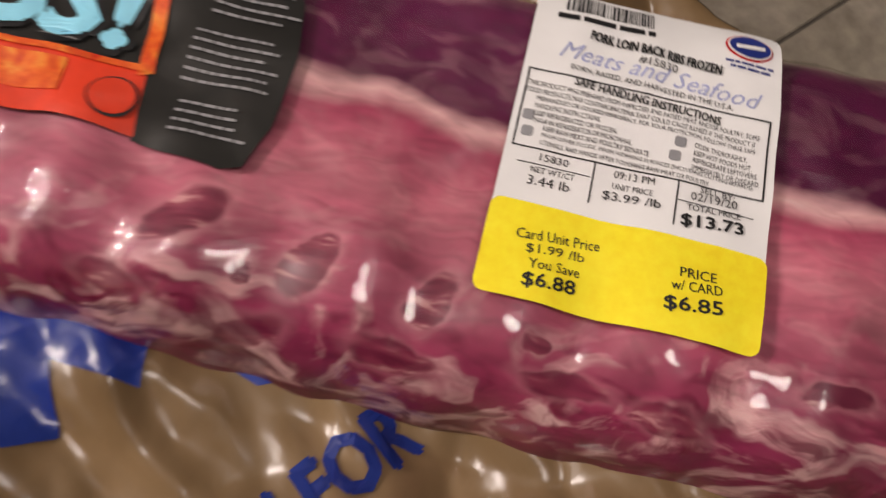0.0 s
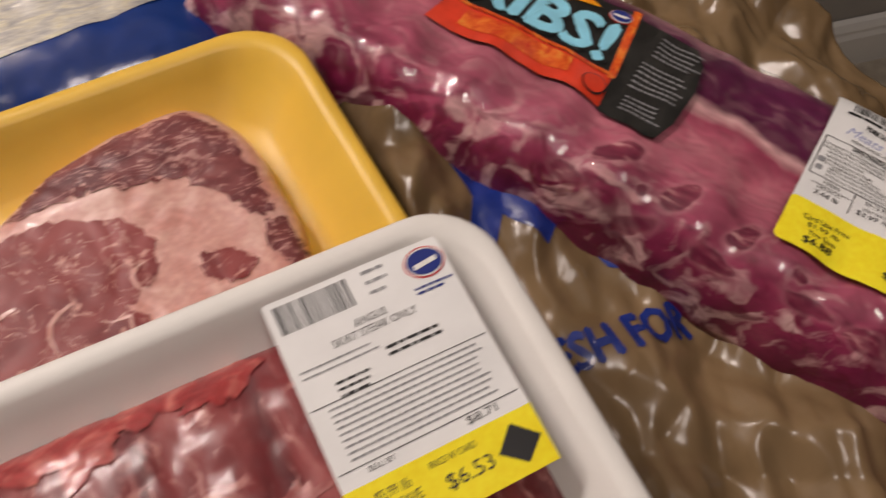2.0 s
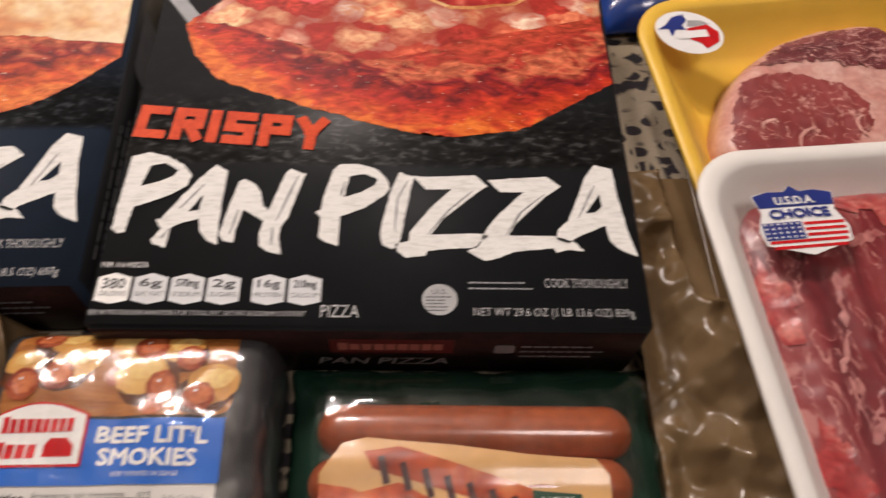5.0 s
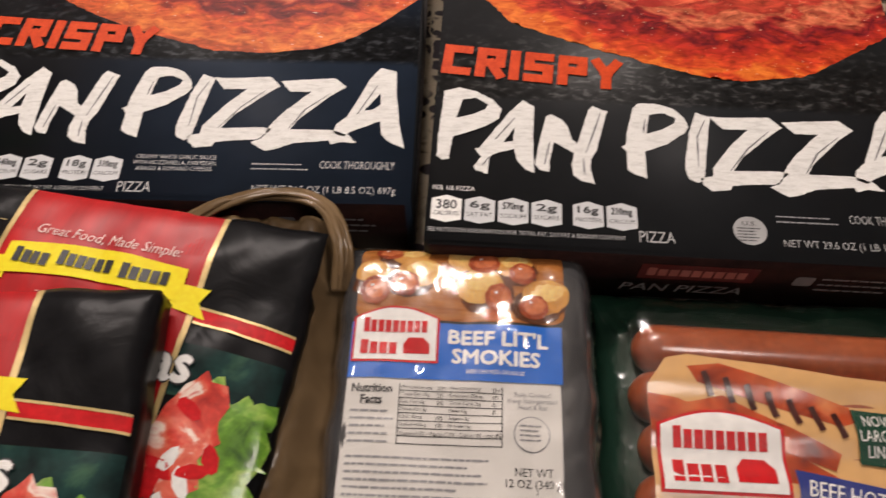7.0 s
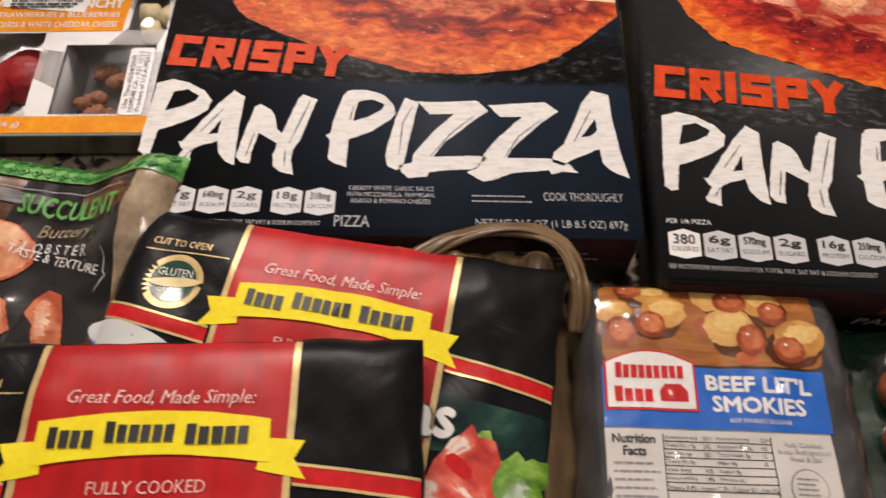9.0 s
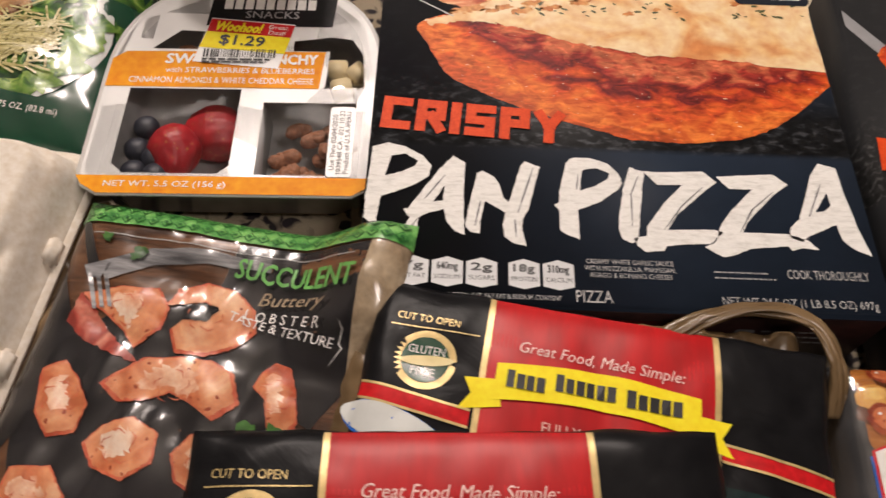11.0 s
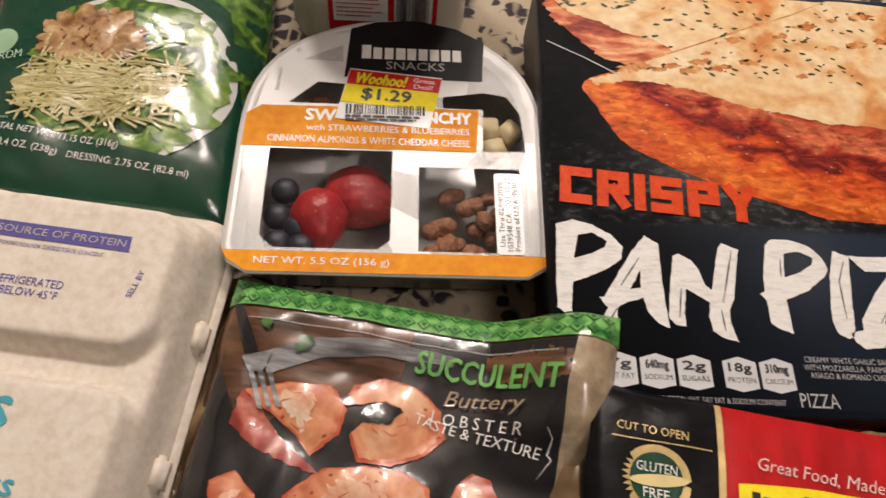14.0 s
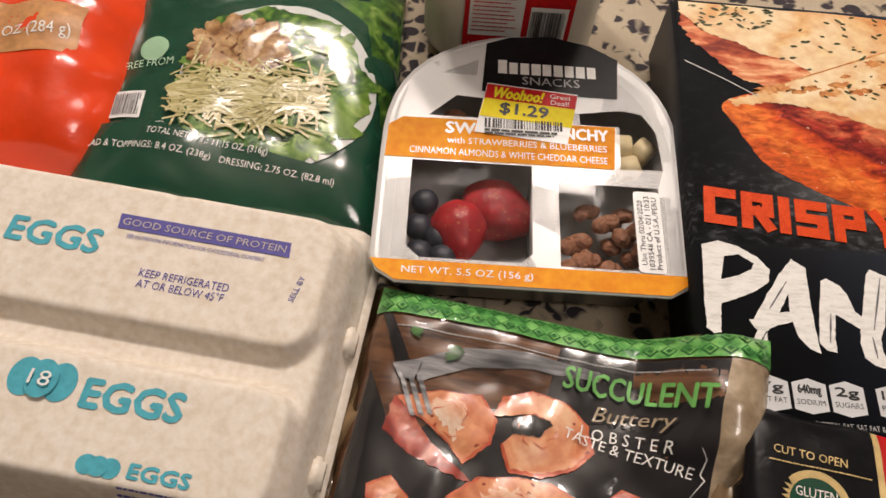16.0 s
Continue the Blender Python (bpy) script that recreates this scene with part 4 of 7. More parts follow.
def snack_tray(m):
    b = thing("snack_tray", "white and amber snack tray with berries, almonds and cheese", "snack tray", m)
    H = 0.036

    def outline(g, z):
        pts = [(x, y, z) for x, y in [(0.080 - g, -0.070 + 0.01 * 0), (0.078 - g, -0.079 + g), (0.068 - g, -0.085 + g), (-0.068 + g, -0.085 + g), (-0.078 + g, -0.079 + g), (-0.0815 + g, -0.070)]]
        arc = []
        for i in range(25):
            a = math.pi * i / 24
            arc.append(((0.0815 - g) * -math.cos(a) * (1 + 0.04 * math.sin(2 * a) ** 2), -0.002 + (0.087 - g) * math.sin(a) ** 0.9, z))
        return pts + arc
    part("cup", loft([outline(0.014, 0.0005), outline(0.010, 0.003), outline(0.006, H - 0.002), outline(0.0, H - 0.0015), outline(0.0, H - 0.0005)], (True, False)), plain("pale_tray_plastic", (0.36, 0.36, 0.36), 0.25, 0.2, 40, coat=0.4), b, "grey thermoformed plastic cup")
    rim = loft([outline(0.0, H - 0.0015), outline(0.0, H), outline(0.007, H), outline(0.010, H - 0.003)], (False, False))
    part("rim", rim, CARD_WHITE, b)
    p = Print(b, lambda x, y: H, lift=0.0003)
    # white card frame between the windows
    sheet = [(1000 * x, 1000 * y) for x, y, z in outline(0.0025, 0)]
    p.outline("card", [sheet, [(-57, 20.5), (-42, 36), (-27, 35), (-27, 20.5)], [(27, 28), (50, 32), (62, 30), (69, 18), (71, -8), (48, -9), (49, 20), (27, 20)],
                       [(-64, -10.5), (0, -10.5), (0, -65), (-6, -70.5), (-57, -70.5), (-64, -64)], [(14, -20), (67, -20), (67, -71), (14, -71)]], CARD_WHITE, 1, 0.0)
    part("cell_wall", box(0.012, 0.062, H - 0.004, 0.002, (0.007, -0.041, 0.002)), plain("frosted_plastic", (0.5, 0.5, 0.5), 0.2, 0.1, 40, coat=0.4), b)
    p.poly("black_header", [(-0.028, 0.040), (0.049, 0.040), (0.051, 0.070), (0.035, 0.080), (0.012, 0.0855), (-0.012, 0.083), (-0.026, 0.077)], mottled("header_black", [(0.3, (0.008, 0.008, 0.009)), (0.7, (0.012, 0.012, 0.013))], 40, 4, 0.3, 0.3, 0.1, spec=0.12, dist=0.0004), 2)
    p.glyphs(-0.019, 0.054, 0.058, 0.0115, 9, WHITE_INK, 3)
    p.text("SNACKS", -0.005, 0.0465, 0.033, 0.006, GREY_INK, 3)
    p.poly("amber_band", [(-0.079, -0.0095), (0.0445, -0.0095), (0.0465, 0.0195), (-0.071, 0.018), (-0.0785, 0.012)], AMBER_INK, 2)
    p.text("SW", -0.047, 0.0085, 0.016, 0.0075, CARD_WHITE, 3, bold=0.0004)
    p.text("NCHY", 0.018, 0.009, 0.024, 0.0075, CARD_WHITE, 3, bold=0.0004)
    p.text("with STRAWBERRIES & BLUEBERRIES", -0.046, 0.0015, 0.087, 0.0042, CARD_WHITE, 3)
    p.text("CINNAMON ALMONDS & WHITE CHEDDAR CHEESE", -0.066, -0.0065, 0.107, 0.0045, CARD_WHITE, 3)
    p.poly("amber_foot", [(-0.081, -0.0725), (0.079, -0.0725), (0.077, -0.078), (0.068, -0.084), (-0.068, -0.084), (-0.0775, -0.078)], AMBER_INK, 2)
    p.text("NET WT. 5.5 OZ (156 g)", -0.065, -0.081, 0.065, 0.005, CARD_WHITE, 3)
    p.rect("date_sticker", 0.053, -0.072, 0.067, -0.023, LABEL_PAPER, 3, r=0.002)
    p.text("Use Thru 02/04/2020\n1039548 CA - 021 10:23\nProduct of U.S.A./PERU", 0.065, -0.070, 0.044, 0.0105, BLACK_INK, 4, rot=90)
    price = [(-0.025, 0.046), (0.0265, 0.041), (0.0195, 0.005), (-0.0315, 0.0100)]
    p.poly("price_sticker", price[::-1], LABEL_PAPER, 4, "white, red and yellow price sticker")
    p.poly("sticker_red", [(-0.0265, 0.0345), (0.0245, 0.0298), (0.0262, 0.0400), (-0.0248, 0.045)], RED_INK, 5)
    p.poly("sticker_yellow", [(-0.0292, 0.0215), (0.022, 0.0165), (0.0245, 0.0298), (-0.0265, 0.0345)], YELLOW_INK, 5)
    p.text("Woohoo!", -0.0225, 0.0350, 0.028, 0.0078, YELLOW_INK, 6, rot=-4.5, shear=0.2, bold=0.0004)
    p.text("Great\nDeal!", 0.010, 0.0322, 0.012, 0.0078, WHITE_INK, 6, rot=-4.5)
    p.text("$1.29", -0.018, 0.0228, 0.027, 0.0088, BLACK_INK, 6, rot=-4.5, bold=0.0003)
    p.barcode(-0.026, 0.0132, 0.042, 0.0065, BLACK_INK, 6)
    p.bars("small_print", [(-0.026, 0.0108, 0.04, 0.0015), (-0.026, 0.0088, 0.038, 0.0012)], BLACK_INK, 6)
    window = part("window", loft([outline(0.004, H + 0.0002), outline(0.0041, H + 0.0003)], (False, True)), CLEAR, b, "clear lid film")
    window.visible_shadow = False

    def food(name, bm, mat, at, label="", rot=(0, 0, 0)):
        o = part(name, bm, mat, b, label)
        o.matrix_basis = pose(*at, *rot)
    for x, y, r, rz in ((-0.0370, -0.0455, 0.0155, 20), (-0.0150, -0.0250, 0.0190, 230)):
        bm = blob(r, r * 1.2, 0.015, 0.06, 2, x * 100, 5)
        for v in bm.verts:
            k = 1.0 - 0.36 * smooth01((-v.co.y + 0.4 * r) / (r * 1.7))
            n = v.co.normalized()
            k *= 1 - 0.022 * (math.sin(n.y * 19 + 1) * math.sin(math.atan2(n.z, n.x) * 11 + 2 * math.floor(n.y * 6)))
            v.co.x *= k
            v.co.z *= k
        food("strawberry", bm, BERRY, (x, y, 0.020 if y < -0.04 else 0.011), rot=(0, 0, rz * 0.3))
    for x, y in ((-0.0585, -0.044), (-0.0575, -0.060), (-0.045, -0.062), (-0.0475, -0.050), (-0.056, -0.028)):
        food("blueberry", blob(0.0075, 0.0075, 0.0065, 0.04, 2, x), BLUEBERRY, (x, y, 0.021))
    rnd = random.Random(4)
    for i in range(24):
        x, y = 0.020 + 0.042 * ((i * 0.618) % 1), -0.066 + 0.042 * ((i * 0.41 + 0.1) % 1)
        food("almond", blob(0.0065, 0.0048, 0.0042, 0.25, 3, i, 2), ALMOND, (x, y, 0.012 + 0.009 * rnd.random()), rot=(rnd.uniform(-30, 30), rnd.uniform(-30, 30), rnd.uniform(0, 180)))
    for x, y, rz in ((0.055, 0.003, 20), (0.064, 0.015, 50), (0.052, 0.018, 5)):
        food("cheese_cube", box(0.012, 0.012, 0.011, 0.001), CUBE_CHEESE, (x, y, 0.016), rot=(10, 5, rz))
    for x, y in ((-0.048, 0.024), (-0.042, 0.033), (-0.035, 0.027)):
        food("almond", blob(0.007, 0.005, 0.0045, 0.25, 3, x, 2), ALMOND, (x, y, 0.02))
    return b


snack_tray(pose(-0.0835, 0.1675, 0.002, 0, 0, 2) @ Matrix.Diagonal((1.03, 1.02, 1, 1)))

# ---- bag of cooked shrimp ----
FILM_BAG = film_material("bag_film", gloss=0.45, wrinkle=0.35, wscale=30, rough=0.05)
DIAMOND_INK = plain("dark_green_diamond", (0.025, 0.15, 0.035), 0.3, 0.1, coat=0.4)
SHRIMP = mottled("printed_shrimp", [(0.30, (0.42, 0.075, 0.03)), (0.42, (0.58, 0.18, 0.075)), (0.55, (0.70, 0.30, 0.15)), (0.70, (0.80, 0.46, 0.28))], 45, 5, 0.6, 0.3, 0.1, coat=0.3, specks=[(130, 0.16, (0.30, 0.05, 0.02))], dist=0.0006)
SHRIMP_PALE = mottled("printed_shrimp_flesh", [(0.35, (0.64, 0.27, 0.15)), (0.55, (0.76, 0.46, 0.31)), (0.7, (0.84, 0.66, 0.52))], 70, 6, 0.8, 0.3, 0.1, coat=0.3, dist=0.0006)
SHRIMP_TAIL = mottled("printed_shrimp_tail", [(0.3, (0.16, 0.018, 0.014)), (0.5, (0.38, 0.06, 0.04)), (0.7, (0.58, 0.22, 0.15))], 70, 6, 0.8, 0.3, 0.1, coat=0.3, dist=0.0006)
SHRIMP_RED = mottled("printed_shrimp_edge", [(0.3, (0.45, 0.05, 0.02)), (0.7, (0.70, 0.20, 0.10))], 90, 5, 0.6, 0.3, 0.1, coat=0.3, dist=0.0006)
PLANK = mottled("printed_plank", [(0.27, (0.014, 0.006, 0.004)), (0.46, (0.085, 0.036, 0.017)), (0.72, (0.20, 0.095, 0.046))], 26, 7, 0.8, 0.3, 0.05, (1, 7, 1), coat=0.2, dist=0.0005)
PAN_INK = plain("printed_pan", (0.016, 0.015, 0.017), 0.2, 0.3, 50, coat=0.6)
STEEL_INK = mottled("printed_steel", [(0.3, (0.06, 0.06, 0.065)), (0.5, (0.2, 0.2, 0.21)), (0.7, (0.45, 0.45, 0.46))], 50, 4, 0.4, 0.2, 0.05, (0.4, 3, 1), coat=0.5)
HEADER = mottled("printed_green_header", [(0.35, (0.05, 0.22, 0.05)), (0.5, (0.12, 0.38, 0.09)), (0.65, (0.22, 0.52, 0.15))], 160, 2, 0.2, 0.3, 0.1, (1, 1, 1), 0.785, coat=0.4)
LEAF_INK = mottled("printed_leaf", [(0.3, (0.012, 0.05, 0.012)), (0.7, (0.08, 0.22, 0.05))], 90, 5, 0.6, 0.3, 0.1, coat=0.3)
BEIGE_INK = mottled("printed_beige", [(0.3, (0.24, 0.17, 0.10)), (0.7, (0.48, 0.38, 0.26))], 50, 5, 0.6, 0.25, 0.1, coat=0.5)


def pleat(x, y, s, seed):
    """Flat-sided creases, about -1 to 1, as in crumpled film."""
    z = 0.0
    for k in range(4):
        a, f = seed * 1.7 + k * 2.4, s * (0.6 + 0.38 * k)
        u = (x * math.cos(a) + y * math.sin(a)) * f + 0.9 * noise.noise((x * s * 0.7, y * s * 0.7, seed + k))
        z += (abs((u % 1) - 0.5) * 4 - 1) / (1 + 0.55 * k)
    return z / 2


def bag_height(w, d, h, crease=0.002, freq=22, seed=0.0, p=4):
    def surf(x, y):
        u, v = min(1, abs(2 * x / w)), min(1, abs(2 * y / d))
        k = (1 - u ** p) * (1 - v ** p)
        return h * k ** 0.6 + crease * crumple(x, y, freq, seed) * (0.3 + 0.7 * k)
    return surf


def shrimp_bag(m):
    b = thing("shrimp_bag", "glossy plastic bag of shrimp with a green header", "frozen bag", m)
    w, d = 0.186, 0.235
    body = bag_height(w, d, 0.018, 0.0030, 24, 2.0, 8)

    def lift(x, y):
        return 0.016 + 0.030 * smooth01((x - 0.03) / 0.05) * smooth01((y - 0.02) / 0.06) + 0.006 * smooth01((y - 0.06) / 0.05)

    def surf(x, y):
        return lift(x, y) + max(body(x, y), 0.001)
    part("pouch", pillow(w, d, surf, lambda x, y: 0.0 if x < 0.06 or y < 0.04 else lift(x, y), 64, 76, 0.002), PLANK, b)
    p = Print(b, surf, 0.004, 0.00035)
    s = 0.0255
    p.poly("pan_print", oval(-0.014, 0.000, 0.066, 0.064, 40), PAN_INK, 1)
    p.poly("pan_rim_print", [(-0.070, 0.052 + s), (-0.045, 0.064 + s), (-0.015, 0.068 + s), (0.020, 0.066 + s), (0.020, 0.061 + s), (-0.012, 0.060 + s), (-0.040, 0.055 + s), (-0.064, 0.043 + s)], STEEL_INK, 2)
    p.poly("pan_handle_print", [(-0.088, 0.046 + s), (-0.060, 0.0 + s), (-0.085, -0.06 + s), (-0.090, -0.06 + s)], PAN_INK, 2)
    p.poly("edge_print", [(0.074, 0.112), (0.092, 0.112), (0.092, -0.117), (0.078, -0.117), (0.080, -0.03), (0.072, 0.03), (0.070, 0.08)], BEIGE_INK, 2)
    p.rect("header_print", -0.093, 0.1015, 0.093, 0.1172, HEADER, 4)
    p.poly("shade_print", [(0.0, 0.1005), (0.074, 0.1005), (0.072, 0.03), (0.060, 0.01), (0.010, 0.03), (-0.004, 0.07)], PAN_INK, 1)
    for size, ink, layer in ((1.0, DIAMOND_INK, 5), (0.72, HEADER, 6), (0.40, DIAMOND_INK, 7)):
        bm = bmesh.new()
        for row in range(2):
            for col in range(24):
                cx, cy, q = -0.088 + col * 0.0076, 0.1056 + row * 0.0076, 0.0036 * size
                bm.faces.new([bm.verts.new((cx + ax * q, cy + ay * q, 0)) for ax, ay in ((-1, 0), (0, -1), (1, 0), (0, 1))])
        step, p.step = p.step, 0
        tagged(p.lay("diamond_print", bm, ink, layer), kind="stuff")
        p.step = step
    p.bars("tear_line", [(-0.085, 0.0945, 0.15, 0.0007)], GREY_INK, 2)
    p.text("SUCCULENT", 0.0030, 0.0800, 0.064, 0.0108, GREEN_INK, 9, rot=-3, bold=0.0003)
    p.text("Buttery", 0.018, 0.0650, 0.034, 0.0095, BEIGE_INK, 9, shear=0.3, rot=1)
    p.text("L O B S T E R", 0.0140, 0.0590, 0.0400, 0.0054, WHITE_INK, 9, rot=-3)
    p.text("TASTE & TEXTURE", 0.0065, 0.0570, 0.0570, 0.0048, WHITE_INK, 9, rot=-9.5)
    p.slit("brace_print", [(64, 60), (67, 56), (66, 50), (68, 48), (66, 45), (63, 40)], 0.0007, WHITE_INK, 9)
    cooked = (
        [(-72, 60), (-54, 66), (-33, 68), (-24, 58), (-25, 46), (-36, 35), (-44, 43), (-57, 51), (-66, 55)],
        [(-27, 59), (-23, 70), (-10, 76), (7, 73), (18, 65), (22, 53), (14, 43), (0, 37), (-15, 36), (-21, 47), (-16, 53), (-4, 54), (1, 62), (-8, 65), (-17, 62)],
        [(-38, 22), (-28, 31), (-10, 35), (6, 35), (18, 30), (24, 16), (14, 6), (2, 12), (-10, 16), (-22, 10), (-34, 8), (-44, 14)],
        [(30, 34), (36, 40), (44, 38), (50, 26), (54, 12), (48, 2), (40, 8), (36, 20), (28, 26)],
        [(-76, 18), (-66, 24), (-56, 16), (-46, 4), (-48, -10), (-60, -14), (-70, -4)],
        [(-36, -4), (-22, 2), (-8, -4), (-6, -18), (-18, -28), (-34, -24), (-42, -14)],
        [(6, -2), (20, 2), (34, -6), (36, -22), (22, -30), (6, -24), (0, -12)],
        [(-70, -30), (-52, -26), (-40, -38), (-44, -54), (-60, -58), (-72, -46)],
        [(-24, -38), (-6, -34), (6, -44), (2, -60), (-14, -66), (-28, -54)],
        [(26, -40), (44, -36), (56, -46), (52, -62), (36, -68), (24, -56)])
    p.outline("shrimp_tail_picture", [[(-73, 60), (-75, 44), (-62, 35), (-42, 29), (-28, 27), (-36, 32), (-52, 42), (-62, 52)]], SHRIMP_TAIL, 3, 1.5, 2)
    p.outline("shrimp_tail_picture", [[(40, 8), (50, 14), (58, 4), (62, -14), (52, -10)]], SHRIMP_TAIL, 3, 1.5, 3)
    for k, pts in enumerate(cooked):
        mx, my = sum(q[0] for q in pts) / len(pts), sum(q[1] for q in pts) / len(pts)
        hole = [[(-17, 61), (-8, 64), (0, 61), (-4, 55), (-15, 54)]] if k == 1 else []
        p.outline("shrimp_picture", [pts] + hole, SHRIMP_RED, 3.6, 0.7, k)
        p.outline("shrimp_picture", [[(mx + 0.93 * (x - mx), my + 0.93 * (y - my) + 0.4) for x, y in pts]], SHRIMP, 4.2, 0.8, k)
        if k != 1:
            p.outline("shrimp_picture", [[(mx + 0.45 * (x - mx) - 2, my + 0.5 * (y - my) + 2) for x, y in pts]], SHRIMP_PALE, 4.7, 4, k + 3)
        for q in range(5):
            a = k * 1.3 + q * 1.1
            p.slit("shrimp_segment_line", [(mx + 6 * math.cos(a), my + 6 * math.sin(a)), (mx + 9 * math.cos(a + 0.5), my + 8 * math.sin(a + 0.5)), (mx + 9 * math.cos(a + 0.9), my + 8 * math.sin(a + 0.9))], 0.0007, SHRIMP_RED, 5)
    p.outline("pan_gap_picture", [[(-18, 61), (-8, 64), (1, 61), (-4, 54), (-16, 53)]], PAN_INK, 5.2, 1.0, 4)
    for tt in ((-0.074, 0.0455), (-0.070, 0.0465), (-0.066, 0.0475)):
        p.poly("fork_print", [(tt[0], tt[1] + s), (tt[0] + 0.0025, tt[1] + s), (tt[0] + 0.0125, tt[1] - 0.019 + s), (tt[0] + 0.010, tt[1] - 0.019 + s)], STEEL_INK, 6)
    p.poly("fork_print", [(-0.078, 0.050 + s), (-0.064, 0.054 + s), (-0.066, 0.044 + s), (-0.073, 0.043 + s)], STEEL_INK, 6)
    p.poly("fork_print", [(-0.089, 0.075 + s), (-0.084, 0.075 + s), (-0.070, 0.052 + s), (-0.076, 0.050 + s)], PAN_INK, 5)
    for cx, cy, rr in ((0.032, 0.000, 0.008), (0.042, -0.006, 0.008), (0.030, -0.010, 0.0075), (0.046, 0.004, 0.006), (-0.05, 0.085, 0.005), (-0.070, 0.092, 0.003)):
        p.poly("leaf_picture", oval(cx, cy, rr, rr * 0.7, 22, cx * 50, 0.7), LEAF_INK, 6)
    sheen = part("film", field(-w / 2 + 0.004, w / 2 - 0.004, -d / 2 + 0.004, d / 2 - 0.004, 60, 70, lambda x, y: surf(x, y) + 0.0032), FILM_BAG, b, "clear glossy outer film")
    sheen.visible_shadow = False
    return b


shrimp_bag(pose(-0.0790, -0.048, 0.002, 0, 0, -7.5))

# ---- salad kit ----
SALAD_GREEN = plain("printed_dark_green", (0.008, 0.055, 0.030), 0.2, 0.15, 40, 0.1, 200, coat=0.5)
LETTUCE = mottled("lettuce", [(0.33, (0.006, 0.030, 0.012)), (0.45, (0.03, 0.10, 0.014)), (0.56, (0.08, 0.19, 0.022)), (0.70, (0.26, 0.38, 0.09))], 75, 8, 1.5, 0.3, 0.4, bend=0.02, coat=0.4, dist=0.001)
GRATED = mottled("grated_cheese_print", [(0.3, (0.26, 0.22, 0.07)), (0.5, (0.50, 0.44, 0.20)), (0.7, (0.72, 0.66, 0.42))], 60, 5, 1.0, 0.3, 0.2, (1, 5, 1), 0.7, coat=0.3)
CRUMBS = mottled("crumb_print", [(0.25, (0.14, 0.05, 0.018)), (0.45, (0.34, 0.18, 0.07)), (0.62, (0.52, 0.34, 0.17)), (0.8, (0.66, 0.50, 0.30))], 90, 6, 0.8, 0.3, 0.2, coat=0.3)
CRUMB_DARK = plain("crumb_shade_ink", (0.20, 0.075, 0.03), 0.3, 0.3, coat=0.3)
LETTUCE_PALE = mottled("pale_lettuce_print", [(0.3, (0.05, 0.13, 0.012)), (0.5, (0.13, 0.24, 0.03)), (0.72, (0.34, 0.44, 0.12))], 60, 6, 1.2, 0.3, 0.2, coat=0.3)
PLATE_INK = plain("printed_plate", (0.62, 0.64, 0.62), 0.25, 0.06, coat=0.4)


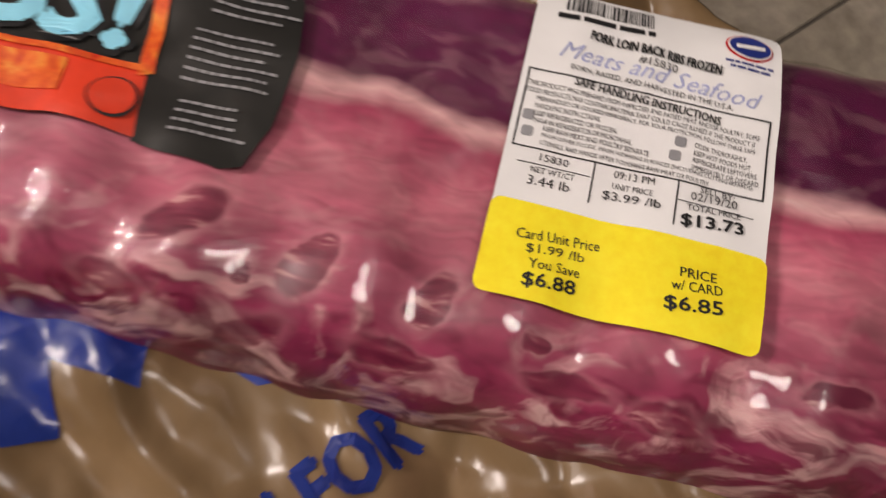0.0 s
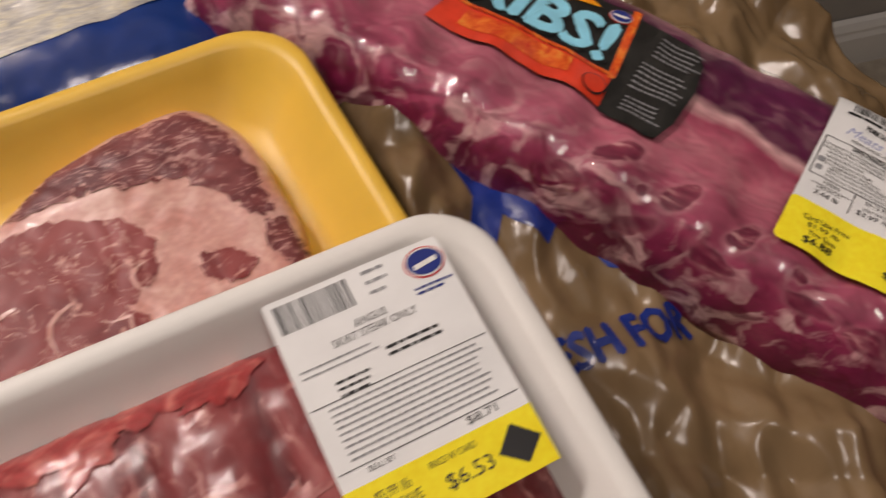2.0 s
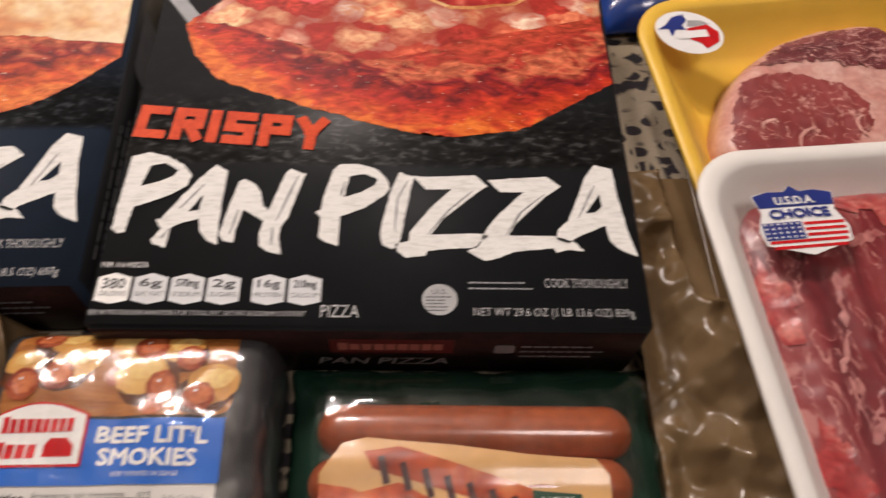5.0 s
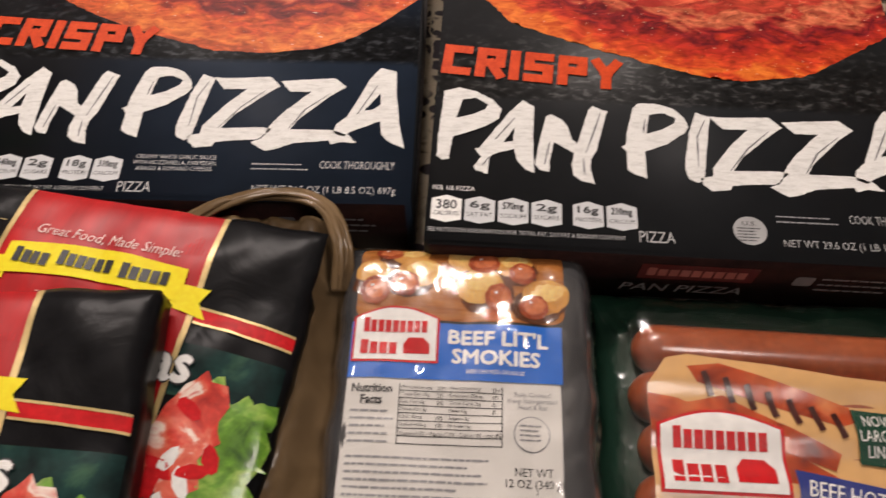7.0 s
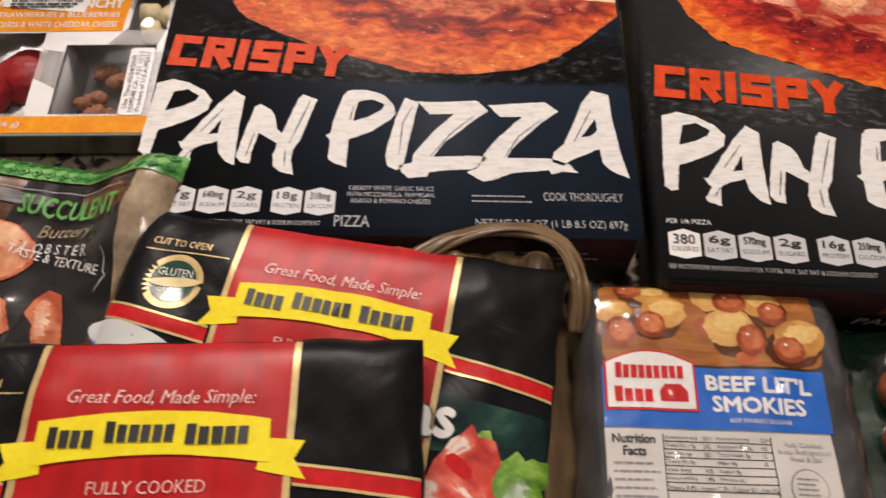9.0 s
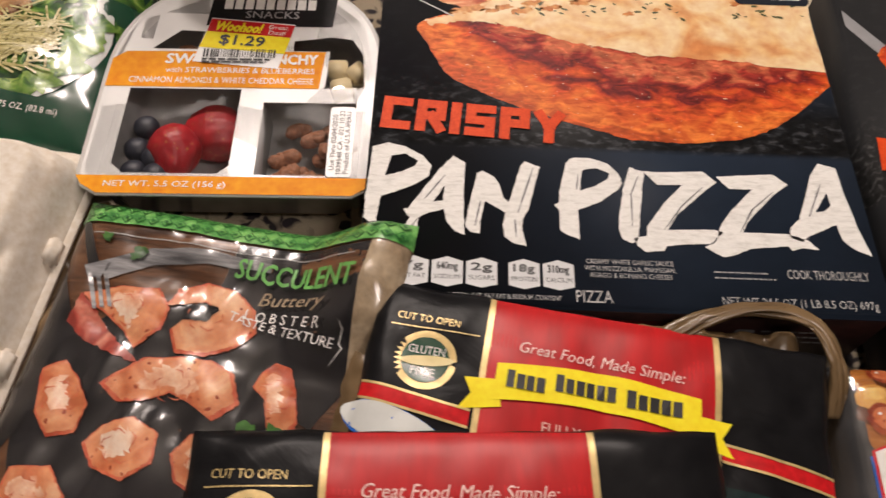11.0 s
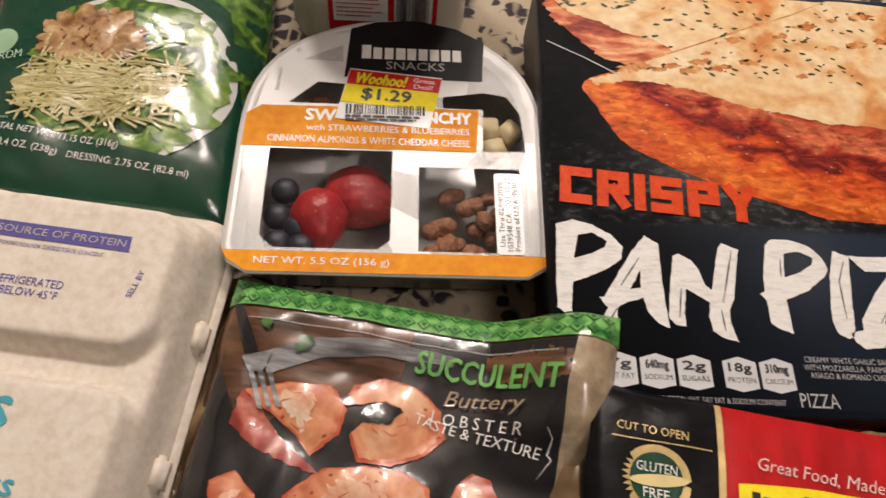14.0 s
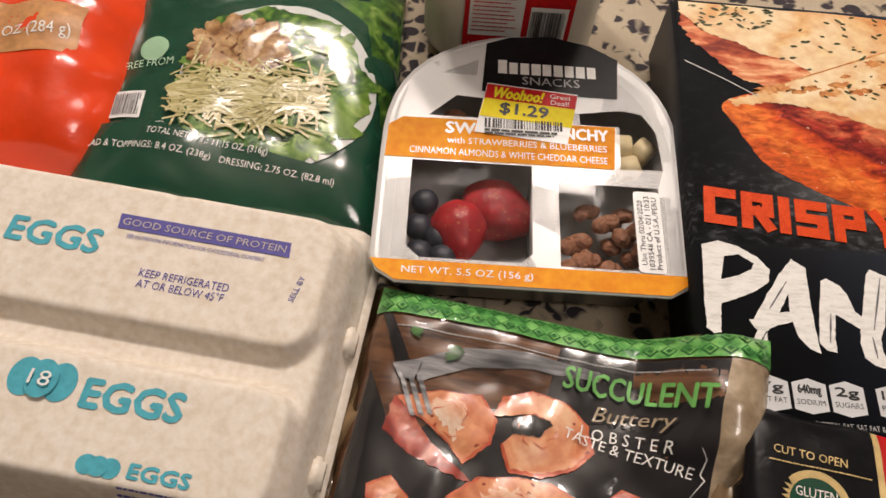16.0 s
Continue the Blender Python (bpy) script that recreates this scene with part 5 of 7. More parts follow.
def salad_bag(m):
    b = thing("salad_bag", "puffed salad kit bag, dark green with a salad picture", "salad bag", m)
    w, d = 0.186, 0.215
    body = bag_height(w, d, 0.034, 0.0025, 18, 6.0)

    def surf(x, y):
        return max(body(x, y), 0.0) + 0.003
    part("pouch", pillow(w, d, surf, lambda x, y: 0.0, 60, 60, 0.004), SALAD_GREEN, b)
    p = Print(b, surf, 0.004, 0.0004)
    ox, oy = -0.010, 0.030
    p.poly("clear_window", [(-0.02 + ox, 0.106), (0.092, 0.106), (0.092, -0.062), (0.086, -0.070), (0.084, -0.02), (0.072, 0.045), (0.03, 0.075)], LETTUCE, 1, "clear window over green lettuce")
    p.poly("plate_picture", oval(0.024, -0.010, 0.057, 0.061, 36, 0.1), PLATE_INK, 2)
    p.poly("lettuce_picture", oval(0.022, -0.011, 0.054, 0.057, 60, 0.1, 0.2), LETTUCE, 3)
    rnd = random.Random(8)
    for i in range(48):
        a, q = i * 2.4, math.sqrt((i + 0.5) / 48)
        cx, cy, r = -0.002 + 0.029 * q * math.cos(a), 0.014 + 0.020 * q * math.sin(a), rnd.uniform(0.003, 0.0065)
        p.poly("crumb_shade_picture", oval(cx + 0.001, cy - 0.0016, r * 1.05, r * 0.9, 14, a, 0.4), CRUMB_DARK, 5)
        p.poly("crumb_picture", oval(cx, cy, r, r * 0.8, 16, a, 0.5), CRUMBS, 6 + rnd.random() * 0.4)
    for i in range(34):
        a = rnd.uniform(0, 6.28)
        p.poly("leaf_picture", oval(0.023 + 0.046 * math.cos(a), -0.012 + 0.049 * math.sin(a), rnd.uniform(0.007, 0.014), rnd.uniform(0.004, 0.008), 24, rnd.uniform(0, 3), 0.7), LETTUCE if i % 2 else LETTUCE_PALE, 3.6 + rnd.random() * 0.3)
    p.poly("cheese_picture", oval(0.010, -0.026, 0.036, 0.017, 60, -0.15, 0.7), GRATED, 4)
    p.poly("text_band", [(-0.091, -0.044), (-0.040, -0.046), (-0.010, -0.054), (0.030, -0.062), (0.086, -0.074), (0.090, -0.104), (-0.091, -0.104)][::-1], SALAD_GREEN, 7)
    bm = bmesh.new()
    for i in range(420):
        x, y, a = 0.010 + 0.042 * rnd.uniform(-1, 1), -0.024 + rnd.gauss(0, 0.0115), rnd.uniform(0, math.pi)
        l, q = rnd.uniform(0.004, 0.0095), 0.0007
        dx, dy = math.cos(a), math.sin(a)
        z = rnd.uniform(0, 0.0005)
        bm.faces.new([bm.verts.new((x + sx * dx * l - sy * dy * q, y + sx * dy * l + sy * dx * q, z)) for sx, sy in ((-1, -1), (1, -1), (1, 1), (-1, 1))])
    step, p.step = p.step, 0
    p.lay("cheese_shreds_picture", bm, GRATED, 6)
    p.step = step
    p.text("TOTAL NET WT.: 11.15 OZ. (316g)", -0.042, -0.0555, 0.068, 0.0054, WHITE_INK, 9, rot=-8)
    p.text("SALAD & TOPPINGS: 8.4 OZ. (238g)   DRESSING: 2.75 OZ. (82.8 ml)", -0.082, -0.0590, 0.146, 0.0052, WHITE_INK, 9, rot=-8)
    p.rect("barcode_plate", -0.078, -0.040, -0.050, -0.021, LABEL_PAPER, 2)
    p.barcode(-0.076, -0.038, 0.024, 0.015, BLACK_INK, 3)
    p.text("PERISHABLE - KEEP REFRIGERATED", -0.078, -0.047, 0.044, 0.0025, WHITE_INK, 2)
    p.poly("round_mark", oval(-0.052, 0.012, 0.0085, 0.0095), plain("pale_green_ink", (0.30, 0.50, 0.32), 0.35), 2)
    p.text("FREE FROM", -0.068, -0.004, 0.030, 0.006, plain("mint_ink", (0.4, 0.58, 0.42), 0.35), 3, rot=5)
    sheen = part("film", field(-w / 2 + 0.004, w / 2 - 0.004, -d / 2 + 0.004, d / 2 - 0.004, 50, 50, lambda x, y: surf(x, y) + 0.0045), FILM_BAG, b, "clear glossy outer film")
    sheen.visible_shadow = False
    return b


salad_bag(pose(-0.257, 0.210, 0.002, 0, 0, 3))

# ---- orange bread-roll bag ----
ORANGE_FILM = plain("orange_film", (0.74, 0.055, 0.008), 0.25, 0.12, 30, 0.3, 60, coat=0.6, dist=0.003)
AQUA_INK = plain("aqua_ink", (0.02, 0.25, 0.27), 0.3)
BUN = mottled("bread_roll", [(0.3, (0.36, 0.15, 0.05)), (0.7, (0.58, 0.30, 0.12))], 40, 5, 0.4, 0.5, 0.2)


def roll_bag(m):
    b = thing("roll_bag", "orange plastic bag of bread rolls with clear ends", "bread bag", m)
    w, d = 0.15, 0.20
    body = bag_height(w, d, 0.05, 0.004, 16, 9.0)

    def surf(x, y):
        return max(body(x, y), 0.0) + 0.004
    part("pouch", pillow(w, d, surf, lambda x, y: 0.0, 50, 60, 0.004), ORANGE_FILM, b)
    p = Print(b, surf, 0.004, 0.0004)
    p.rect("aqua_print", -0.06, 0.012, -0.012, 0.05, AQUA_INK, 1)
    p.rect("clear_window", -0.06, -0.035, 0.046, 0.002, BUN, 1, "clear window showing brown rolls")
    p.text("NET WT 10 OZ (284 g)", -0.042, -0.029, 0.084, 0.0095, WHITE_INK, 2, rot=3)
    p.rect("clear_window", -0.06, -0.085, 0.01, -0.062, BUN, 1)
    p.bars("small_print", [(0.050, 0.03, 0.012, 0.004)], WHITE_INK, 2)
    return b


roll_bag(pose(-0.392, 0.225, 0.002, 0, 0, 4))

# ---- cream jug with a red label ----
JUG = plain("cream_plastic", (0.66, 0.62, 0.52), 0.35, 0.04, 30, 0.08, coat=0.2)


def cream_jug(m):
    b = thing("cream_jug", "cream plastic jug with a red and white label", "jug", m)
    rings = []
    for g, z in ((0.008, 0), (0.002, 0.004), (0.0, 0.012), (0.0, 0.13), (0.006, 0.15), (0.022, 0.185), (0.034, 0.2), (0.034, 0.215)):
        rings.append([(x, y, z) for x, y in rounded(0.11 - 2 * g, 0.10 - 2 * g, max(0.012, 0.024 - g * 0.3))])
    part("body", loft(rings), JUG, b)
    cap = loft([[(x, y, z) for x, y in rounded(2 * r, 2 * r, r, 6)] for r, z in ((0.019, 0.215), (0.019, 0.228), (0.017, 0.231))])
    part("cap", cap, RED_INK, b)
    p = Print(b, lift=0.0004, place=Matrix.Translation((0, -0.0502, 0)) @ Matrix.Rotation(radians(90), 4, "X"))
    p.rect("label", -0.030, 0.016, 0.036, 0.12, RED_INK, 1, "red printed label")
    p.rect("facts_panel", -0.027, 0.030, 0.006, 0.10, LABEL_PAPER, 2)
    p.block(-0.025, 0.095, 0.028, 20, 0.0032, 0.0012, RED_INK, 3)
    p.rect("barcode_plate", 0.010, 0.026, 0.033, 0.055, LABEL_PAPER, 2)
    p.barcode(0.011, 0.028, 0.020, 0.024, BLACK_INK, 3)
    p.text("HALF GALLON", -0.026, 0.019, 0.03, 0.005, WHITE_INK, 2)
    return b


cream_jug(pose(-0.100, 0.312, 0.0, 0, 0, 2))

# ---- fajita pouches ----
POUCH_RED = mottled("red_foil_print", [(0.3, (0.36, 0.006, 0.008)), (0.7, (0.50, 0.012, 0.013))], 30, 4, 0.3, 0.38, 0.2, (1, 0.2, 1), spec=0.3, dist=0.001)
POUCH_BLACK = mottled("black_foil_print", [(0.3, (0.006, 0.006, 0.007)), (0.7, (0.011, 0.011, 0.012))], 26, 4, 1.2, 0.30, 0.25, dist=0.004, spec=0.10)
SALSA = mottled("printed_salsa", [(0.25, (0.34, 0.012, 0.010)), (0.45, (0.62, 0.05, 0.03)), (0.58, (0.70, 0.16, 0.10)), (0.66, (0.85, 0.72, 0.62)), (0.8, (0.62, 0.03, 0.03))], 55, 3, 1.5, 0.3, 0.1, coat=0.3, kind="noise")
BEEF_INK = mottled("printed_beef", [(0.3, (0.035, 0.012, 0.008)), (0.7, (0.16, 0.055, 0.03))], 70, 5, 0.8, 0.3, 0.1, coat=0.3)
GREENS_INK = mottled("printed_greens", [(0.25, (0.02, 0.07, 0.008)), (0.5, (0.14, 0.32, 0.03)), (0.75, (0.42, 0.58, 0.12))], 60, 5, 1.3, 0.3, 0.1, coat=0.3)


def fajita_pouch(m, floor, height, seed, label):
    b = thing("fajita_pouch", label, "food pouch", m, "fajita pouches")
    w, d = 0.213, 0.25
    body = bag_height(w, d, 0.008, 0.0022, 15, seed, 8)

    def surf(x, y):
        return height + body(x, y) + 0.0022 * pleat(x, y, 14, seed) * smooth01((abs(x) - 0.045) / 0.015) - 0.030 * smooth01((-y) / 0.14)
    part("pouch", pillow(w, d, surf, floor, 64, 70, 0.002), POUCH_BLACK, b)
    p = Print(b, surf, 0.0045, 0.0003)
    T = 0.125

    def yy(v):
        return T - 0.9 * v
    p.rect("red_panel", -0.052, -T + 0.002, 0.053, T - 0.001, POUCH_RED, 1)
    bm = bmesh.new()
    for i in range(50):
        x = -0.050 + i * 0.00206
        bm.faces.new([bm.verts.new(q) for q in ((x, yy(0.030), 0), (x + 0.0006, yy(0.030), 0), (x + 0.0006, yy(0.002), 0), (x, yy(0.002), 0))])
    step, p.step = p.step, 0
    p.lay("seal_ribs", bm, RED_INK, 2)
    p.step = step
    for x in (-0.0535, 0.0525):
        p.poly("gold_stripe", [(x, -T), (x + 0.0028, -T), (x + 0.0028, T - 0.001), (x, T - 0.001)], GOLD_INK, 2)
    p.text("Great Food, Made Simple:", -0.038, yy(0.033), 0.076, 0.0075, plain("pink_ink", (0.80, 0.55, 0.50), 0.4), 3, shear=0.2, rot=-1)
    top = [(-0.046 + 0.092 * i / 12, yy(0.0395) + 0.004 * math.sin(math.pi * i / 12)) for i in range(13)]
    bot = [(x * 1.01, y - 0.0175) for x, y in top]
    p.poly("banner", top + bot[::-1], YELLOW_INK, 4, "curved yellow banner")
    for sg in (-1, 1):
        p.poly("banner_tail", [(sg * 0.044, yy(0.048)), (sg * 0.060, yy(0.049)), (sg * 0.056, yy(0.057)), (sg * 0.061, yy(0.0660)), (sg * 0.042, yy(0.062))], YELLOW_INK, 3)
    for gx, gw, gn in ((-0.041, 0.018, 4), (-0.019, 0.028, 6), (0.013, 0.026, 5)):
        p.glyphs(gx, yy(0.0535) + 0.004 * math.sin(math.pi * (gx + gw / 2 + 0.046) / 0.092), gw, 0.0092, gn, BLACK_INK, 6)
    p.text("FULLY COOKED", -0.023, yy(0.071), 0.046, 0.0050, plain("rose_ink", (0.78, 0.48, 0.42), 0.4), 3)
    p.text("Beef Fajitas", -0.048, yy(0.108), 0.112, 0.024, BLACK_INK, 5, bold=0.0016)
    p.text("Beef Fajitas", -0.048, yy(0.108), 0.112, 0.024, WHITE_INK, 6, bold=0.0008)
    for x0, x1 in ((-0.1055, -0.055), (0.056, 0.1055)):
        y = yy(0.060)
        p.poly("red_strip", [(x0, y), (x1, y - 0.006), (x1, y - 0.0125), (x0, y - 0.0065)], RED_INK, 2)
        p.poly("gold_edge", [(x0, y), (x1, y - 0.006), (x1, y - 0.0048), (x0, y + 0.0012)], GOLD_INK, 3)
        p.poly("gold_edge", [(x0, y - 0.0077), (x1, y - 0.0137), (x1, y - 0.0125), (x0, y - 0.0065)], GOLD_INK, 3)
    p.poly("plate_picture", oval(-0.085, yy(0.083), 0.028, 0.010, 24, -0.3), BLUE_INK, 2)
    p.poly("plate_picture", oval(-0.087, yy(0.081), 0.026, 0.0085, 24, -0.25), PLATE_INK, 3)
    p.poly("teal_glow_picture", [(0.056, yy(0.080)), (0.1055, yy(0.084)), (0.1055, yy(0.108)), (0.056, yy(0.108))], mottled("dark_teal_print", [(0.35, (0.006, 0.014, 0.014)), (0.6, (0.014, 0.045, 0.040)), (0.75, (0.05, 0.12, 0.07))], 40, 4, 0.5, 0.4, 0.1, spec=0.1), 1.5)
    p.poly("beef_picture", oval(0.060, yy(0.170), 0.040, 0.030, 30, 0.2, 0.5), BEEF_INK, 2)
    p.poly("greens_picture", oval(0.088, yy(0.145), 0.020, 0.045, 40, 0.1, 0.55), GREENS_INK, 3)
    p.poly("salsa_picture", oval(0.069, yy(0.128), 0.016, 0.026, 30, -0.3, 0.6), SALSA, 4)
    rnd = random.Random(int(seed))
    for i in range(9):
        p.poly("tomato_picture", oval(0.060 + rnd.random() * 0.03, yy(0.112 + 0.05 * rnd.random()), 0.007, 0.0035, 8, rnd.uniform(0, 3), 0.5), RED_INK if i % 3 else WHITE_INK, 5)
    for i in range(6):
        p.poly("greens_picture", oval(0.078 + rnd.random() * 0.024, yy(0.105 + 0.06 * rnd.random()), 0.009, 0.006, 16, rnd.uniform(0, 3), 0.7), GREENS_INK, 4)
    p.text("CUT TO OPEN", -0.096, yy(0.022), 0.030, 0.0038, GOLD_INK, 2, rot=-2)
    p.bars("cut_line", [(-0.098, yy(0.0262), 0.042, 0.0006)], GOLD_INK, 2)
    rays = []
    for i in range(64):
        a, r = 2 * math.pi * i / 64, 0.0145 if i % 2 else 0.0115
        rays.append((-0.079 + r * math.cos(a), yy(0.0435) + r * math.sin(a)))
    p.poly("seal_burst", rays, GOLD_INK, 2)
    p.poly("seal_ring", oval(-0.079, yy(0.0435), 0.0112, 0.0112), SALAD_GREEN, 3)
    p.text("GLUTEN", -0.0875, yy(0.0405), 0.017, 0.0040, WHITE_INK, 4)
    p.poly("wheat_print", oval(-0.078, yy(0.0440), 0.0125, 0.0026, 20, 0.12), plain("wheat_ink", (0.75, 0.62, 0.3), 0.4), 5)
    p.text("FREE", -0.0845, yy(0.0525), 0.011, 0.0042, WHITE_INK, 4)
    return b


fajita_pouch(pose(0.1015, -0.1145, 0.0, 0, 0, -8), lambda x, y: 0.0572 if y > 0.09 else 0.03, 0.056, 3.0, "red and black fajita pouch leaning on the pizza box")
fajita_pouch(pose(0.0555, -0.182, 0.0, 0, 0, 2.5), lambda x, y: 0.068, 0.084, 8.0, "red and black fajita pouch lying on another pouch")

# ---- smoked sausage pack ----
CLEAR_DARK = plain("clear_pouch_edge", (0.06, 0.06, 0.062), 0.12, 0.2, 40, 0.35, 30, coat=0.8, dist=0.003)
PASTRY = mottled("printed_pastry", [(0.3, (0.48, 0.20, 0.04)), (0.5, (0.62, 0.32, 0.08)), (0.68, (0.74, 0.46, 0.16))], 35, 5, 0.4, 0.2, 0.05, coat=0.5)
SAUSAGE_INK = mottled("printed_sausage", [(0.3, (0.22, 0.03, 0.012)), (0.7, (0.46, 0.11, 0.035))], 70, 5, 0.4, 0.2, 0.05, coat=0.5)
PASTRY_LIGHT = mottled("printed_pastry_light", [(0.3, (0.70, 0.42, 0.12)), (0.7, (0.80, 0.56, 0.22))], 60, 5, 0.4, 0.2, 0.05, coat=0.5)
BOARD_SHADE = plain("printed_board_shade", (0.10, 0.028, 0.008), 0.25, 0.3, 60, coat=0.4)
SAUSAGE_LIGHT = mottled("printed_sausage_end", [(0.3, (0.42, 0.09, 0.03)), (0.7, (0.62, 0.20, 0.08))], 90, 5, 0.4, 0.2, 0.05, coat=0.5)
BOARD_INK = mottled("printed_board", [(0.3, (0.26, 0.08, 0.016)), (0.7, (0.46, 0.18, 0.045))], 50, 5, 0.4, 0.2, 0.05, (1, 5, 1), coat=0.5)
LABEL_GLOSS = plain("gloss_label", (0.66, 0.64, 0.60), 0.25, 0.06, 30, 0.15, 40, coat=0.5, dist=0.002)


def barn_mark(p, x, y, w, h, layer):
    """A white arched plate with red word bars and a small barn."""
    pts = [(x, y), (x + w, y)] + [(x + w * (1 - i / 10), y + h * 0.80 + h * 0.20 * math.sin(math.pi * i / 10)) for i in range(11)]
    p.poly("brand_plate", [(px + (px - x - w / 2) * 0.06, py + (py - y - h / 2) * 0.08) for px, py in pts], RED_INK, layer)
    p.poly("brand_plate", pts, WHITE_INK, layer + 1)
    p.glyphs(x + w * 0.10, y + h * 0.52, w * 0.80, h * 0.30, 9, RED_INK, layer + 2)
    p.glyphs(x + w * 0.08, y + h * 0.10, w * 0.46, h * 0.30, 4, RED_INK, layer + 2)
    p.poly("barn_mark", [(x + w * 0.60, y + h * 0.12), (x + w * 0.92, y + h * 0.12), (x + w * 0.92, y + h * 0.30), (x + w * 0.84, y + h * 0.42), (x + w * 0.66, y + h * 0.42), (x + w * 0.60, y + h * 0.30)], RED_INK, layer + 2)


def sausage_pack(m):
    b = thing("sausage_pack", "glossy pack of little beef sausages with blue label", "sausage pack", m)
    w, d = 0.136, 0.195
    body = bag_height(w, d, 0.040, 0.0014, 26, 4.0, 14)

    def surf(x, y):
        return 0.006 + max(body(x, y), 0)
    part("pouch", pillow(w, d, surf, lambda x, y: 0.0, 50, 64, 0.003), CLEAR_DARK, b)
    p = Print(b, surf, 0.004, 0.0003)
    o = 0.097
    p.rect("label", -0.056, -0.090, 0.046, -0.078 + o, LABEL_GLOSS, 1)
    p.rect("serving_picture", -0.055, 0.047 - 0.0, 0.049, 0.0905, BOARD_INK, 2, r=0.006)
    def at(u, v):
        return -0.055 + (u - 65) * 0.0001656, 0.0905 - (v - 90) * 0.0001656

    def disc(name, u, v, ru, rv, mat, layer, rot=0.0, wob=0.12):
        return p.poly(name, oval(*at(u, v), ru * 0.0001656, rv * 0.0001656, 26, rot, wob), mat, layer)
    ru_k = 1.2
    for u, v, ru, rv, su, sv, sr, sq in ((222, 125, 48, 34, 153, 117, 35, 24), (105, 192, 44, 32, 118, 258, 38, 40), (250, 190, 56, 45, 207, 234, 37, 36), (385, 132, 40, 44, 450, 148, 42, 34), (540, 150, 50, 40, 567, 185, 34, 33), (435, 232, 62, 50, 495, 270, 34, 39), (636, 262, 62, 48, 600, 298, 37, 34)):
        ru, rv, sr, sq = ru * ru_k, rv * ru_k, sr * ru_k, sq * ru_k
        disc("roll_shade_picture", (u + su) / 2 - 4, (v + sv) / 2 + 12, ru * 1.12, rv * 1.05, BOARD_SHADE, 2.6, 0.2)
        disc("roll_picture", u, v, ru, rv, PASTRY, 3, 0.2)
        disc("roll_picture", u + ru * 0.1, v - rv * 0.25, ru * 0.68, rv * 0.5, PASTRY_LIGHT, 3.5, 0.2, 0.3)
        disc("sausage_picture", su, sv, sr, sq, SAUSAGE_INK, 4)
        disc("sausage_picture", su + 3, sv - 4, sr * 0.72, sq * 0.66, SAUSAGE_LIGHT, 4.5, 0.3, 0.25)
        disc("glint_picture", su - sr * 0.2, sv - sq * 0.35, 5, 4, WHITE_INK, 5)
    disc("sausage_picture", 362, 236, 24, 30, SAUSAGE_INK, 2.9)
    disc("sausage_picture", 476, 328, 32, 22, SAUSAGE_LIGHT, 2.9)
    p.rect("blue_band", -0.056, 0.0165, 0.047, 0.0455, BLUE_INK, 3)
    barn_mark(p, -0.054, 0.0255, 0.040, 0.027, 5)
    p.text("BEEF LIT'L", -0.008, 0.0350, 0.048, 0.0072, WHITE_INK, 4, bold=0.0004, rot=-1)
    p.text("SMOKIES", -0.006, 0.0250, 0.042, 0.0072, WHITE_INK, 4, bold=0.0004, rot=-1)
    p.text("BEEF SMOKED SAUSAGE", 0.001, 0.0200, 0.028, 0.0020, WHITE_INK, 4)
    p.text("Nutrition\nFacts", -0.053, 0.0040, 0.019, 0.0095, BLACK_INK, 2, bold=0.0002)
    for i in range(8):
        p.bars("fact_rule", [(-0.030, 0.0105 - i * 0.0036, 0.048, 0.0005)], BLACK_INK, 2)
    for i, (lt, lp, rt, rp) in enumerate((("Amount/serving", "%DV*", "Amount/serving", "%DV*"), ("Total Fat 15g", "23%", "Potassium 350mg", "10%"), ("Sat. Fat 6g", "30%", "Total Carb. 2g", "1%"), ("Trans Fat 0g", "", "Fiber 0g", "0%"), ("Chol. 30mg", "10%", "Sugars 0g", ""), ("Sodium 440mg", "18%", "Protein 6g", ""))):
        y = 0.0113 - i * 0.0036
        for x, t, wt in ((-0.0295, lt, 0.0013), (-0.0125, lp, 0.0013), (-0.0065, rt, 0.0013), (0.0135, rp, 0.0012)):
            if t:
                p.text(t, x, y, wt * len(t) * 0.8, 0.0021, BLACK_INK, 3)
    p.text("Vitamin A 0% - Vitamin C 0% - Calcium 0% - Iron 4%", -0.0295, -0.0106, 0.047, 0.0020, BLACK_INK, 3)
    for x in (-0.0305, 0.0180):
        p.rect("fact_rule", x, -0.0150, x + 0.0005, 0.0140, BLACK_INK, 2)
    p.block(-0.053, 0.0000, 0.021, 5, 0.0036, 0.0015, DIM_INK)
    p.block(-0.053, -0.0215, 0.068, 7, 0.0034, 0.0015, DIM_INK)
    p.text("Fully Cooked\nKeep Refrigerated\nHeat & Eat", 0.021, 0.0035, 0.023, 0.0085, DIM_INK, 2)
    p.poly("seal_print", oval(0.032, -0.0080, 0.0085, 0.0085), DIM_INK, 2)
    p.poly("seal_print", oval(0.032, -0.0080, 0.0079, 0.0079), LABEL_GLOSS, 3)
    p.block(0.0265, -0.0045, 0.011, 4, 0.0022, 0.001, DIM_INK, 4)
    p.text("NET WT\n12 OZ (340 g)", 0.020, -0.0335, 0.026, 0.010, BLACK_INK, 2)
    p.text("FEB 17 20  A781", -0.048, -0.053, 0.032, 0.0042, BLACK_INK, 2)
    p.barcode(-0.005, -0.075, 0.044, 0.022, BLACK_INK, 2)
